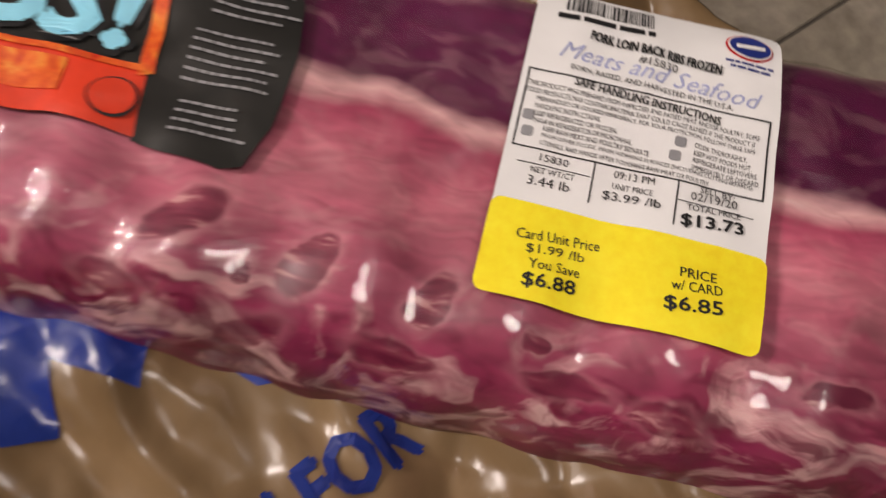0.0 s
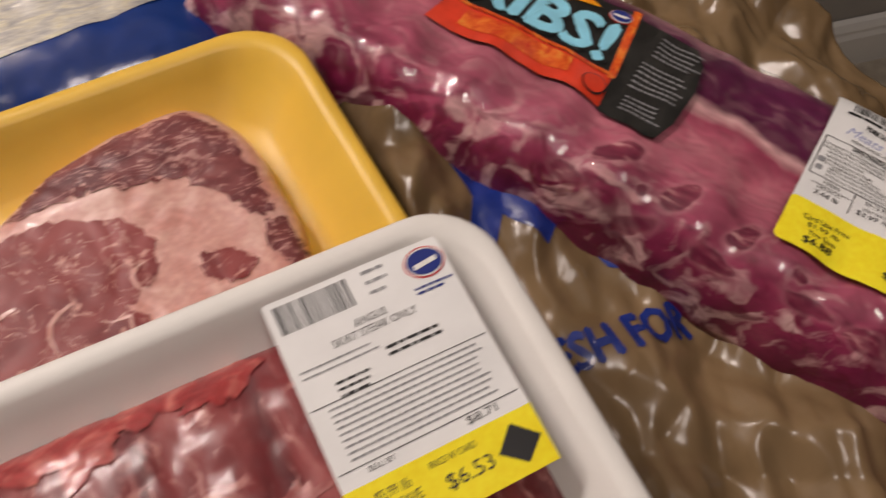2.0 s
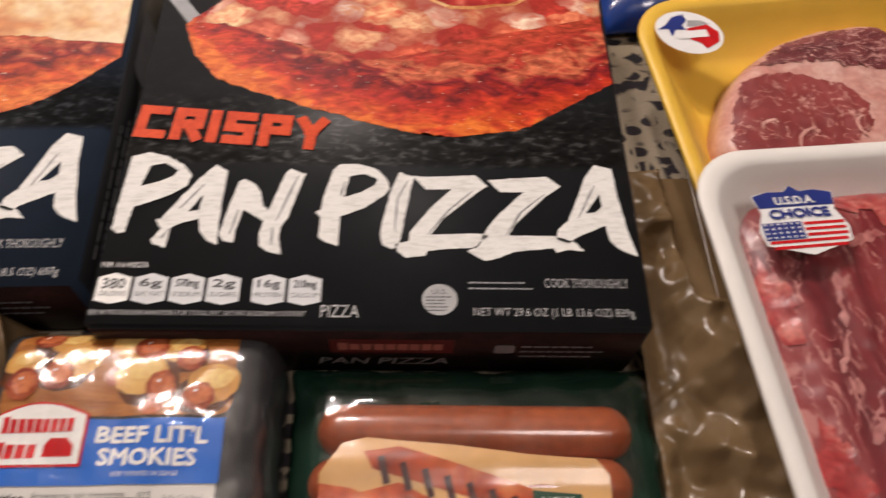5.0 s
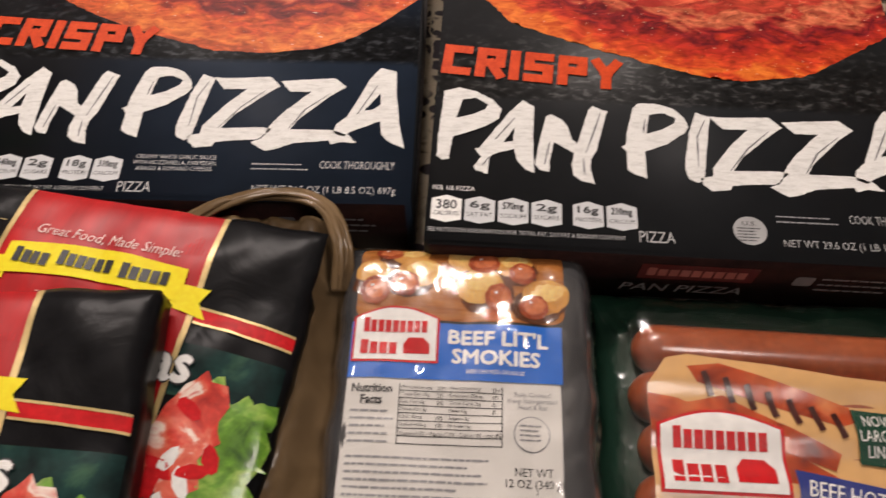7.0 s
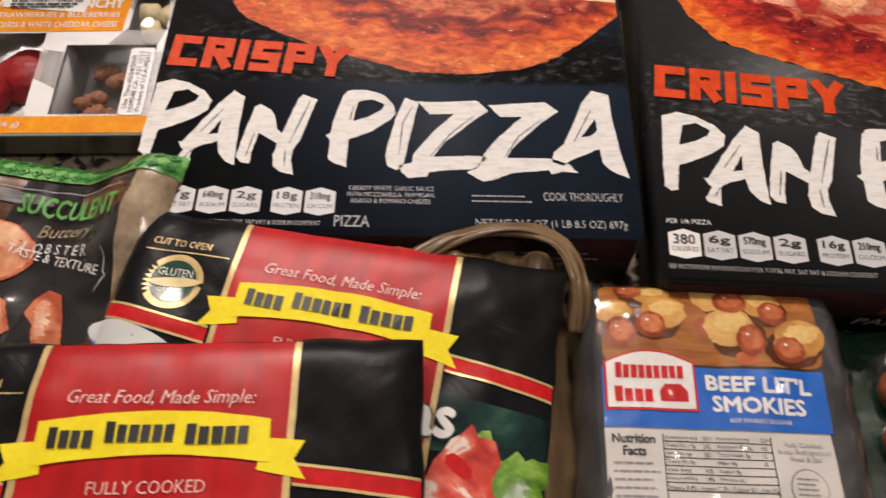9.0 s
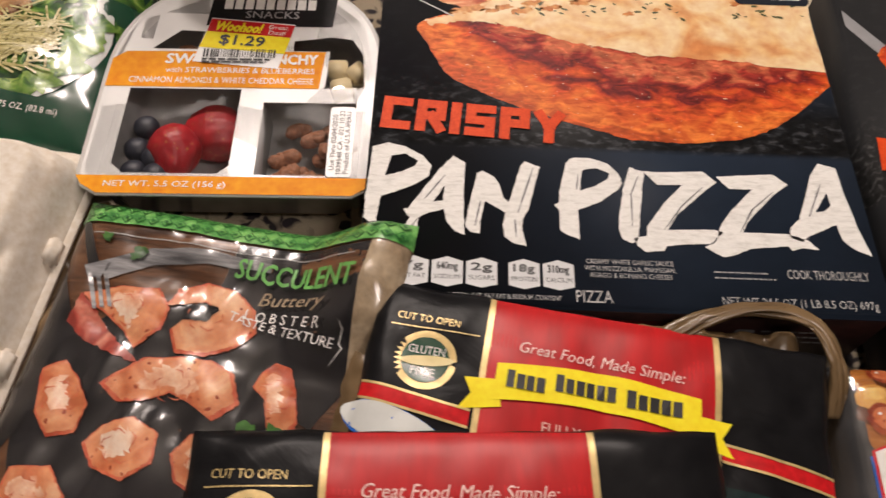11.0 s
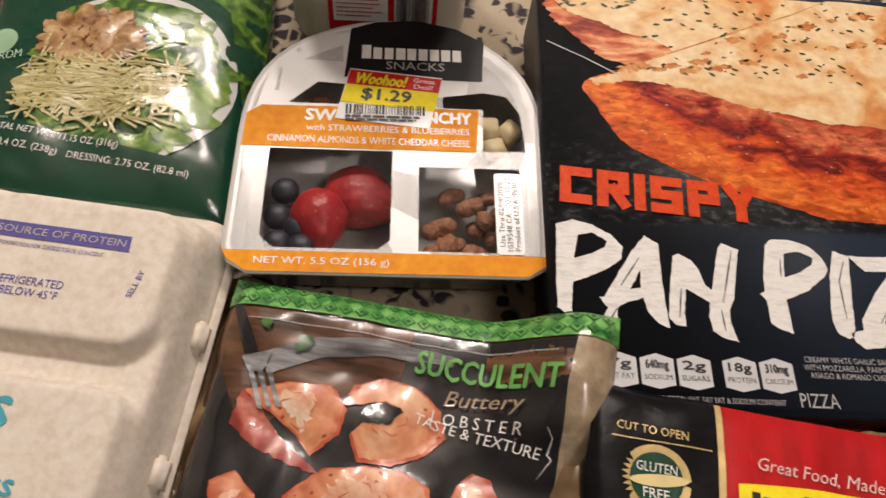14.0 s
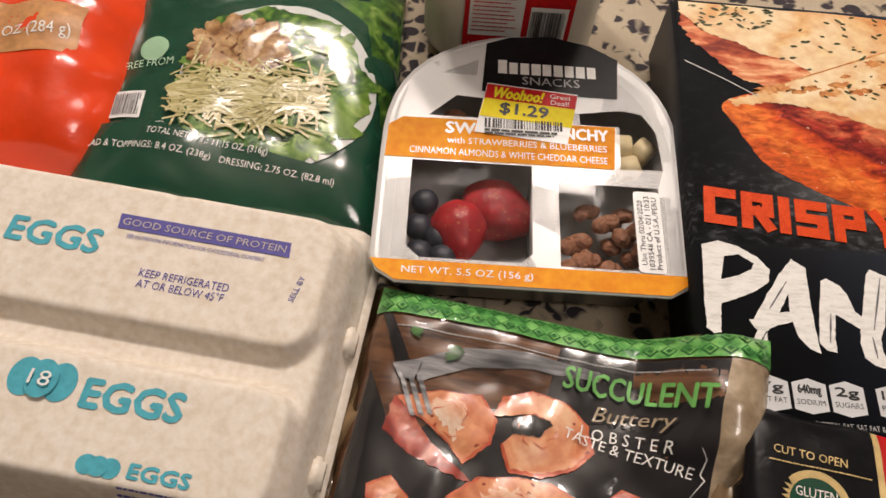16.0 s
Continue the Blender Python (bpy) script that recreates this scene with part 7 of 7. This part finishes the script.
def halo(nt, dist, start, end, k):
    """A grey mask: k from start on, fading to nothing at end."""
    top = 2.0
    rise = [(max(0.0, start - 0.14) / top, (0, 0, 0)), (start / top, (k, k, k))] if start else [(0.0, (k, k, k)), (end * 0.82 / top, (k, k, k))]
    half = nt.nodes.new("ShaderNodeMath")
    half.operation = "MULTIPLY"
    nt.links.new(dist, half.inputs[0])
    half.inputs[1].default_value = 1 / top
    return ramp(nt, half.outputs[0], rise + [(end / top, (0, 0, 0))])


def rib_material():
    m, nt, bs = nodes_of("rib_meat")
    bend = coords(nt, (1, 1, 1), (0, 0, 0), 0.030, 22)
    sep = node(nt, "ShaderNodeSeparateXYZ", [(0, bend)])
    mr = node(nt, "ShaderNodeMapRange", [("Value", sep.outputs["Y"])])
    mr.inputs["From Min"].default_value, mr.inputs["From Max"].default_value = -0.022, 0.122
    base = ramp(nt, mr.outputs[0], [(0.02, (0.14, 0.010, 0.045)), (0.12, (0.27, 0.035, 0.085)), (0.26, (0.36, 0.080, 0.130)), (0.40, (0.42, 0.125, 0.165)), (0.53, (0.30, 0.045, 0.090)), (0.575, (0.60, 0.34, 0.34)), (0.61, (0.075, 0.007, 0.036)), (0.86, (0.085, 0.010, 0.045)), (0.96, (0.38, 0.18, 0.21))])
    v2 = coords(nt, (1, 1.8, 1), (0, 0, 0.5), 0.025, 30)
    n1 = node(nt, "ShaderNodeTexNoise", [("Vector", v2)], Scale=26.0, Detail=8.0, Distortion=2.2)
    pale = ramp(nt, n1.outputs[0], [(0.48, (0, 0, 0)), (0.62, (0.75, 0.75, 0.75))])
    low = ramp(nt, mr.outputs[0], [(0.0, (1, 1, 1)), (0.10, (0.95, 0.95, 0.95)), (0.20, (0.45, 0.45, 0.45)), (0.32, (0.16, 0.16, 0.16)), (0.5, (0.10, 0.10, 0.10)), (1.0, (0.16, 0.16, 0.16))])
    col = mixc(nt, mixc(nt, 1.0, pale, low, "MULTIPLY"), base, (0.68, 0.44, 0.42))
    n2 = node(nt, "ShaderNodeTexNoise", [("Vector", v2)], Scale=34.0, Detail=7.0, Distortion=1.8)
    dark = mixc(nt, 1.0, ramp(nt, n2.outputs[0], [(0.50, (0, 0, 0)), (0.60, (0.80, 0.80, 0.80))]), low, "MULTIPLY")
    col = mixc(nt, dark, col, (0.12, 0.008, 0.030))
    fib = node(nt, "ShaderNodeTexNoise", [("Vector", coords(nt, (1, 5, 1), (0, 0, 1.1), 0.01, 60))], Scale=70.0, Detail=6.0, Distortion=0.5)
    col = mixc(nt, 0.28, col, ramp(nt, fib.outputs[0], [(0.35, (0.25, 0.25, 0.25)), (0.65, (0.78, 0.78, 0.78))]), "OVERLAY")
    # bone ends and muscle lumps: dark striped ovals in a soft pale rim
    warp = coords(nt, (1, 1, 1), (0, 0, 0), 0.011, 60)
    stripe = node(nt, "ShaderNodeTexNoise", [("Vector", coords(nt, (1, 6, 1), (0, 0, -0.8), 0.006, 60))], Scale=75.0, Detail=5.0)
    inner = ramp(nt, stripe.outputs[0], [(0.42, (0.12, 0.012, 0.035)), (0.58, (0.21, 0.035, 0.065)), (0.70, (0.50, 0.25, 0.25))])
    for bx, by, rx, ry, a in ((-46, -1, 13.0, 7.2, 0.55), (-10, -6, 12.0, 6.4, 0.95), (22, -7, 8.5, 5.0, 1.0), (-26, -13, 4.5, 3.2, 0.8), (52, -11, 5.0, 2.6, 0.2), (16, -22, 13, 4.2, 0.1), (60, -19, 13, 3.6, 0.05), (88, -22, 12, 3.8, -0.1), (128, -8, 12, 4.0, 0.1), (-62, -20, 10, 3.6, 0.0), (-24, -24, 11, 3.6, 0.15)):
        mp = node(nt, "ShaderNodeMapping", [("Vector", warp)])
        mp.vector_type = "TEXTURE"
        mp.inputs["Location"].default_value = (bx / 1000 + 0.0055, by / 1000 + 0.0055, 0)
        mp.inputs["Rotation"].default_value = (0, 0, a)
        mp.inputs["Scale"].default_value = (rx / 1000, ry / 1000, 1000)
        ln = nt.nodes.new("ShaderNodeVectorMath")
        ln.operation = "LENGTH"
        nt.links.new(mp.outputs[0], ln.inputs[0])
        k, depth = (0.30, 0.9) if by > -14 else (0.22, 0.75)
        col = mixc(nt, halo(nt, ln.outputs["Value"], 0.78, 1.30, k), col, (0.62, 0.34, 0.35))
        col = mixc(nt, halo(nt, ln.outputs["Value"], 0.0, 0.95, depth), col, inner)
    n3 = node(nt, "ShaderNodeTexNoise", [("Vector", coords(nt, (1, 1, 1), (0, 0, 0), 0.01, 60))], Scale=16.0, Detail=4.0, Distortion=1.0)
    col = mixc(nt, 0.60, col, ramp(nt, n3.outputs[0], [(0.3, (0.2, 0.2, 0.2)), (0.7, (0.8, 0.8, 0.8))]), "OVERLAY")
    nt.links.new(col, bs.inputs["Base Color"])
    bs.inputs["Roughness"].default_value, bs.inputs["Specular IOR Level"].default_value = 0.38, 0.25
    bs.inputs["Coat Weight"].default_value, bs.inputs["Coat Roughness"].default_value = 0.12, 0.12
    relief(nt, bs, n2.outputs[0], 0.25, 0.002)
    return m


RIB = rib_material()
ribs = thing("rib_pack", "vacuum-packed rack of raw pork ribs with stickers", "meat pack", pose(0.945, 0.060, 0.004, 0, 0, -56))


def rib_top(x, y):
    u, v = min(1, abs((x + 0.02) / 0.285)), min(1, abs((y - 0.038) / 0.070))
    k = max(0, (1 - u ** 10) * (1 - v ** 7)) ** 0.5
    z = 0.008 + 0.048 * k
    z += k * (0.0022 * math.cos(x / 0.021 * math.pi) * smooth01((0.05 - y) / 0.05) + 0.003 * noise.noise((x * 22, y * 22, 1)) + 0.0016 * noise.noise((x * 70, y * 70, 3)))
    return z


def rib_low(x, y):
    return 0.0


bm = pillow(0.57, 0.140, lambda x, y: rib_top(x - 0.02, y + 0.038), rib_low, 190, 70, 0.004)
bmesh.ops.translate(bm, verts=bm.verts, vec=(-0.02, 0.038, 0))
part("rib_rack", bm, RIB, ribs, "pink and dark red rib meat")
vac = part("vacuum_film", field(-0.302, 0.262, -0.0315, 0.1075, 200, 70, lambda x, y: rib_top(x, y) + 0.0014 + 0.0006 * max(0, crumple(x, y, 42, 3))), FILM_RIB, ribs, "wrinkled clear vacuum film")
vac.visible_shadow = False
# brand sticker
pq = Print(ribs, lambda x, y: rib_top(x, y) + 0.0022, 0.004, 0.0004)
FIRE = mottled("printed_fire", [(0.3, (0.55, 0.03, 0.01)), (0.55, (0.74, 0.14, 0.02)), (0.75, (0.80, 0.36, 0.05))], 120, 5, 0.8, 0.25, 0.1, coat=0.5)
RED_BAND = plain("printed_red_band", (0.66, 0.05, 0.02), 0.25, 0.2, 60, coat=0.5)
STICKER_BLACK = plain("sticker_black", (0.015, 0.015, 0.014), 0.3, 0.2, 60, 0.2, 60, coat=0.3, dist=0.002)
pq.poly("rib_sticker", [(-0.166, 0.014), (-0.066, 0.0165), (-0.074, 0.082), (-0.158, 0.082)], STICKER_BLACK, 1, "black, red and orange brand sticker")
pq.poly("red_band", [(-0.166, 0.014), (-0.066, 0.0165), (-0.069, 0.036), (-0.163, 0.033)], RED_BAND, 2)
pq.poly("fire_band", [(-0.150, 0.020), (-0.088, 0.0225), (-0.090, 0.0335), (-0.150, 0.031)], FIRE, 3)
pq.poly("orange_rule", [(-0.071, 0.034), (-0.067, 0.036), (-0.0745, 0.083), (-0.079, 0.083)], FIRE, 3)
pq.poly("orange_rule", [(-0.163, 0.0325), (-0.069, 0.0355), (-0.069, 0.0375), (-0.163, 0.0345)], FIRE, 4)
pq.text("RIBS!", -0.156, 0.0395, 0.078, 0.027, BLACK_INK, 3, rot=1, bold=0.0030)
pq.text("RIBS!", -0.155, 0.0400, 0.076, 0.026, SKY_INK, 4, rot=1, bold=0.0016)
pq.poly("flame_mark", oval(-0.118, 0.075, 0.020, 0.006, 24, 0.1, 0.5), AMBER_INK, 3)
store_mark(pq, -0.083, 0.0745, 0.0065, 0.0048, 3)
pq.poly("seal_ring", oval(-0.074, 0.0255, 0.0065, 0.0065), BLACK_INK, 4)
pq.poly("seal_ring", oval(-0.074, 0.0255, 0.0058, 0.0058), RED_BAND, 5)
back = [(-0.0665, 0.0155), (-0.040, 0.0125), (-0.0350, 0.0150), (-0.0310, 0.0280), (-0.0300, 0.0510), (-0.0335, 0.0690), (-0.0400, 0.0780), (-0.0750, 0.0790), (-0.0745, 0.0600), (-0.0710, 0.0380)]
pq.poly("black_panel", back, STICKER_BLACK, 1.5)
pq.block(-0.058, 0.072, 0.026, 5, 0.0032, 0.0013, DIM_INK, 3)
pq.block(-0.060, 0.052, 0.028, 6, 0.0030, 0.0012, DIM_INK, 3)
pq.block(-0.058, 0.030, 0.022, 4, 0.0030, 0.0012, DIM_INK, 3)
# price label
q2 = Print(ribs, lambda x, y: rib_top(x, y) * 0.5 + 0.0315 + 0.0010 * max(0, noise.noise((x * 90, y * 20, 6))), 0.004, 0.0003)
q2.rect("price_label", 0.0318, 0.0020, 0.1055, 0.0975, LABEL_PAPER, 1, "creased white and yellow price label", r=0.003)
q2.rect("yellow_panel", 0.0315, -0.0035, 0.1060, 0.0235, YELLOW_INK, 2, r=0.003)
q2.barcode(0.0405, 0.0885, 0.027, 0.0070, BLACK_INK, 2)
q2.bars("code_digits", [(0.0385, 0.0850, 0.029, 0.0020)], BLACK_INK, 2)
store_mark(q2, 0.0955, 0.0895, 0.0072, 0.0054, 2)
q2.bars("mark_line", [(0.0885, 0.0825, 0.0145, 0.0008), (0.0900, 0.0808, 0.012, 0.0008)], NAVY_INK, 2)


def line(words, x, y, w, h, rot=-1.5, ink=BLACK_INK, layer=3, **more):
    q2.text(words, x / 1000, y / 1000, w / 1000, h / 1000, ink, layer, rot=rot, **more)


line("PORK LOIN BACK RIBS FROZEN", 49, 78.4, 38.5, 3.4, -3, bold=0.00012)
line("#15830", 63.6, 73.6, 11.4, 2.8)
line("Meats and Seafood", 41, 70.6, 57, 5.6, -3, plain("pale_violet_ink", (0.38, 0.41, 0.62), 0.5), 2, shear=0.35)
line("BORN, RAISED, AND HARVESTED IN THE U.S.A.", 45, 66.4, 47, 2.0)
line("SAFE HANDLING INSTRUCTIONS", 47, 61.6, 42, 2.7, -2.5, bold=0.00006)
for words, x, y, w in (("THIS PRODUCT WAS PREPARED FROM INSPECTED AND PASSED MEAT AND/OR POULTRY. SOME", 34.2, 59.0, 66), ("FOOD PRODUCTS MAY CONTAIN BACTERIA THAT COULD CAUSE ILLNESS IF THE PRODUCT IS", 34.2, 56.7, 65),
                       ("MISHANDLED OR COOKED IMPROPERLY. FOR YOUR PROTECTION, FOLLOW THESE SAFE", 37.5, 54.4, 62), ("HANDLING INSTRUCTIONS.", 37.5, 52.2, 18.5),
                       ("KEEP REFRIGERATED OR FROZEN.", 37.5, 49.8, 23.5), ("THAW IN REFRIGERATOR OR MICROWAVE.", 37.5, 47.6, 28), ("COOK THOROUGHLY.", 82.5, 50.6, 15),
                       ("KEEP RAW MEAT AND POULTRY SEPARATE", 41, 45.4, 29.5), ("KEEP HOT FOODS HOT.", 82.5, 48.3, 16.5), ("REFRIGERATE LEFTOVERS", 82.5, 46.1, 18),
                       ("FROM OTHER FOODS. WASH WORKING SURFACES (INCLUDING CUTTING BOARDS),", 41, 43.2, 59), ("UTENSILS, AND HANDS AFTER TOUCHING RAW MEAT OR POULTRY.", 41, 41.0, 47), ("IMMEDIATELY OR DISCARD.", 82.5, 43.9, 19)):
    line(words, x, y, w, 1.55, -1.2)
for x, y in ((34.6, 48.3), (35.2, 43.2), (77.0, 50.0), (76.0, 45.5)):
    q2.rect("icon_print", x / 1000, y / 1000, x / 1000 + 0.0032, y / 1000 + 0.0032, DIM_INK, 2, r=0.0008)
for x0, y0, x1, y1 in ((33.5, 64.2, 103, 64.7), (33.5, 39.6, 103, 40.1), (33.5, 39.6, 34.0, 64.7), (102.6, 39.6, 103.1, 64.7), (56.6, 27.5, 57.0, 39.6), (79.4, 26.5, 79.8, 39.6), (36, 34.9, 56, 35.2), (80, 33.9, 101, 34.2)):
    q2.rect("rule", x0 / 1000, y0 / 1000, x1 / 1000, y1 / 1000, BLACK_INK, 2)
line("15830", 41.8, 36.2, 8, 2.2, 0)
line("NET WT/CT", 40, 32.3, 12, 1.8, 1)
line("3.44 lb", 39.7, 28.6, 11.5, 2.7, 1)
line("09:13 PM", 62.3, 36.4, 11, 2.2, 1)
line("UNIT PRICE", 62.3, 33.2, 10.8, 1.7, 0)
line("$3.99 /lb", 60.2, 29.4, 15.5, 2.8, 1)
line("SELL BY:", 85.7, 37.6, 9.6, 1.8, 1)
line("02/19/20", 83.3, 34.8, 13, 2.4, 3)
line("TOTAL PRICE", 82.6, 31.6, 14.8, 1.8, 4)
line("$13.73", 81.6, 26.4, 17, 3.9, 5, bold=0.00012)
line("Card Unit Price", 40, 12.5, 22, 2.9, 5)
line("$1.99 /lb", 43.2, 8.8, 15.5, 2.9, 5)
line("You Save", 44.6, 5.0, 13.5, 2.8, 4)
line("$6.88", 43.8, -0.6, 14, 4.2, 5, bold=0.0001)
line("PRICE", 83, 12.3, 9.8, 2.7, 4)
line("w/ CARD", 81.2, 8.4, 13.5, 2.7, 6)
line("$6.85", 80.1, 2.2, 15.2, 4.2, 7, bold=0.0001)

# ---- shredded cheese bag behind the trays ----
BAG_BLUE = plain("blue_film", (0.006, 0.035, 0.20), 0.22, 0.2, 40, 0.3, 40, coat=0.6, dist=0.003)
SHREDS = mottled("cheese_in_bag", [(0.3, (0.34, 0.33, 0.34)), (0.5, (0.55, 0.52, 0.46)), (0.7, (0.72, 0.66, 0.48))], 60, 5, 1.2, 0.3, 0.3, (1, 3, 1), 0.5, coat=0.5)


def cheese_bag(m):
    b = thing("cheese_bag", "blue and white plastic bag of shredded cheese", "cheese bag", m)
    w, d = 0.215, 0.135
    body = bag_height(w, d, 0.030, 0.003, 20, 15.0)

    def surf(x, y):
        return max(body(x, y), 0) + 0.003
    part("pouch", pillow(w, d, surf, lambda x, y: 0.0, 46, 36, 0.003), BAG_BLUE, b)
    p = Print(b, surf, 0.004, 0.0004)
    p.poly("clear_window", [(-0.100, -0.030), (-0.05, -0.036), (0.04, -0.026), (0.098, -0.012), (0.098, 0.062), (-0.100, 0.062)], SHREDS, 1, "clear window showing shredded cheese")
    p.poly("yellow_print", [(-0.085, -0.015), (-0.040, -0.022), (-0.028, 0.030), (-0.080, 0.030)], plain("pale_yellow_ink", (0.72, 0.62, 0.25), 0.35), 2)
    p.block(-0.078, 0.015, 0.040, 8, 0.004, 0.002, DIM_INK, 3)
    return b


cheese_bag(pose(0.668, 0.310, 0.002, 0, 0, 3))

# ---- thin brown plastic grocery bags under and between the food ----
def facet(x, y, s, seed):
    """Flat-sided creases, about -1 to 1, as in crumpled thin film."""
    z = 0.0
    for k in range(5):
        a, f = seed * 1.7 + k * 2.4, s * (0.6 + 0.38 * k)
        u = (x * math.cos(a) + y * math.sin(a)) * f + 0.9 * noise.noise((x * s * 0.7, y * s * 0.7, seed + k))
        z += (abs((u % 1) - 0.5) * 4 - 1) / (1 + 0.55 * k)
    return z / 2.2


def bag_material():
    m, nt, bs = nodes_of("brown_film")
    v = coords(nt, (1, 1, 1), (0, 0, 0), 0.02, 20)
    n1 = node(nt, "ShaderNodeTexNoise", [("Vector", v)], Scale=14.0, Detail=5.0, Distortion=0.8)
    nt.links.new(ramp(nt, n1.outputs[0], [(0.3, (0.115, 0.072, 0.032)), (0.7, (0.235, 0.155, 0.080))]), bs.inputs["Base Color"])
    n2 = node(nt, "ShaderNodeTexVoronoi", [("Vector", coords(nt, (1, 0.35, 1), (0, 0, 0.7), 0.012, 25))], Scale=13.0)
    n2.distance = "MANHATTAN"
    bs.inputs["Roughness"].default_value = 0.25
    bs.inputs["Transmission Weight"].default_value = 0.0
    relief(nt, bs, n2.outputs["Distance"], 0.08, 0.012)
    return m


BROWN = bag_material()


def grocery_bag(name, label, m, x0, x1, y0, y1, nx, ny, z):
    b = thing(name, label, "plastic bag", m, "brown grocery bags")
    bm = field(x0, x1, y0, y1, nx, ny, z)
    low = bmesh.ops.extrude_face_region(bm, geom=bm.faces[:])
    for v in low["geom"]:
        if isinstance(v, bmesh.types.BMVert):
            v.co.z -= 0.0006
    bmesh.ops.recalc_face_normals(bm, faces=bm.faces)
    part("sheet", bm, BROWN, b)
    return b


def big_z(x, y):
    edge = smooth01((1.128 - x - 0.2 * max(0, y - 0.1)) / 0.015)
    near = 0.016 + 0.014 * facet(x, y, 12, 1.5) + 0.0036 * facet(x * 1.6, y * 0.7, 24, 3) + 0.0006 * crumple(x, y, 40, 2)
    drop = smooth01((x - 1.118) / 0.03) * 0.12
    lump = 0.022 * math.exp(-((x - 0.83) / 0.03) ** 2 - ((y - 0.15) / 0.06) ** 2)
    cap = 0.009 + 0.06 * smooth01((x - 0.805) / 0.03) + 0.03 * smooth01((-0.02 - y) / 0.05)
    return max(0.0005, min(near + lump, cap)) - drop


gb = grocery_bag("grocery_bag", "crumpled brown plastic bag with blue print under the ribs", Matrix.Identity(4), 0.60, 1.135, -0.30, 0.42, 250, 320, big_z)
pb = Print(gb, big_z, 0.004, 0.0008)
BAG_INK = plain("bag_blue_ink", (0.012, 0.03, 0.20), 0.25, 0.2, 60)
pb.text("FRESH FOR", 0.838, 0.019, 0.092, 0.018, BAG_INK, 1, rot=-3, bold=0.0010)
pb.poly("blue_print", [(0.852, 0.150), (0.868, 0.146), (0.874, 0.118), (0.892, 0.092), (0.880, 0.080), (0.866, 0.104), (0.854, 0.086), (0.842, 0.092), (0.856, 0.118)], BAG_INK, 1)
pb.poly("blue_print", [(0.888, 0.120), (0.902, 0.112), (0.912, 0.080), (0.896, 0.078)], BAG_INK, 1)
pb.poly("blue_print", [(0.900, 0.076), (0.925, 0.062), (0.940, 0.052), (0.925, 0.046), (0.905, 0.060)], BAG_INK, 1)

grocery_bag("grocery_bag", "crumpled brown plastic bag tucked beside the pizza box", Matrix.Identity(4), 0.549, 0.62, -0.26, 0.110, 60, 210,
            lambda x, y: min(0.05 - 0.044 * smooth01((x - 0.572) / 0.012) * smooth01(y / 0.03), 0.012 + 0.020 * smooth01((x - 0.56) / 0.03) * smooth01((0.06 - y) / 0.04) + 0.004 + 0.009 * facet(x, y, 17, 5) * smooth01((x - 0.549) / 0.012) + 0.003 * facet(x, y, 40, 6)))
grocery_bag("grocery_bag", "brown plastic bag sagging under the fajita pouches", Matrix.Identity(4), -0.03, 0.238, -0.30, 0.010, 130, 120,
            lambda x, y: max(0.001, 0.016 + 0.030 * smooth01((0.236 - x) / 0.025) * smooth01((x + 0.03) / 0.04) + 0.006 * facet(x * 2.2, y * 0.5, 20, 8) + 0.002 * facet(x, y, 45, 2)))
grocery_bag("grocery_bag", "crumpled brown plastic bag beside the egg carton", Matrix.Identity(4), -0.21, -0.150, -0.14, 0.085, 34, 80,
            lambda x, y: max(0.001, 0.018 + 0.009 * facet(x, y, 22, 9) + 0.003 * facet(x, y, 50, 2)))
# twisted handle lying over the front of the blue box
hb = thing("bag_handle", "twisted brown plastic bag handle on the pizza box", "bag handle", Matrix.Identity(4), "brown grocery bags")
path = [Vector(q) for q in ((0.140, -0.006, 0.052), (0.165, 0.009, 0.058), (0.195, 0.016, 0.060), (0.2205, 0.010, 0.059), (0.231, -0.010, 0.052), (0.231, -0.030, 0.040))]
rnd = random.Random(11)
for strand in range(16):
    rings = []
    ph, amp = rnd.uniform(0, 6.28), rnd.uniform(0.0005, 0.0042)
    for i in range(41):
        t = i / 40 * (len(path) - 1)
        k = min(int(t), len(path) - 2)
        f = t - k
        p0, p1, p2, p3 = path[max(k - 1, 0)], path[k], path[k + 1], path[min(k + 2, len(path) - 1)]
        c = 0.5 * (2 * p1 + (p2 - p0) * f + (2 * p0 - 5 * p1 + 4 * p2 - p3) * f * f + (3 * p1 - p0 - 3 * p2 + p3) * f ** 3)
        d = (p2 - p1).normalized()
        side = d.cross(Vector((0, 0, 1))).normalized()
        up = side.cross(d)
        c = c + side * amp * math.cos(ph + i * 0.09) + up * 0.002 * math.sin(ph + i * 0.13)
        ring = []
        for j in range(8):
            a = 2 * math.pi * j / 8
            r = 0.0011 * (1 + 0.35 * math.cos(3 * a + i * 0.5 + strand))
            ring.append(c + side * r * 1.5 * math.cos(a) + up * r * 0.6 * math.sin(a))
        rings.append(ring)
    part("strand", loft(rings), BROWN, hb)
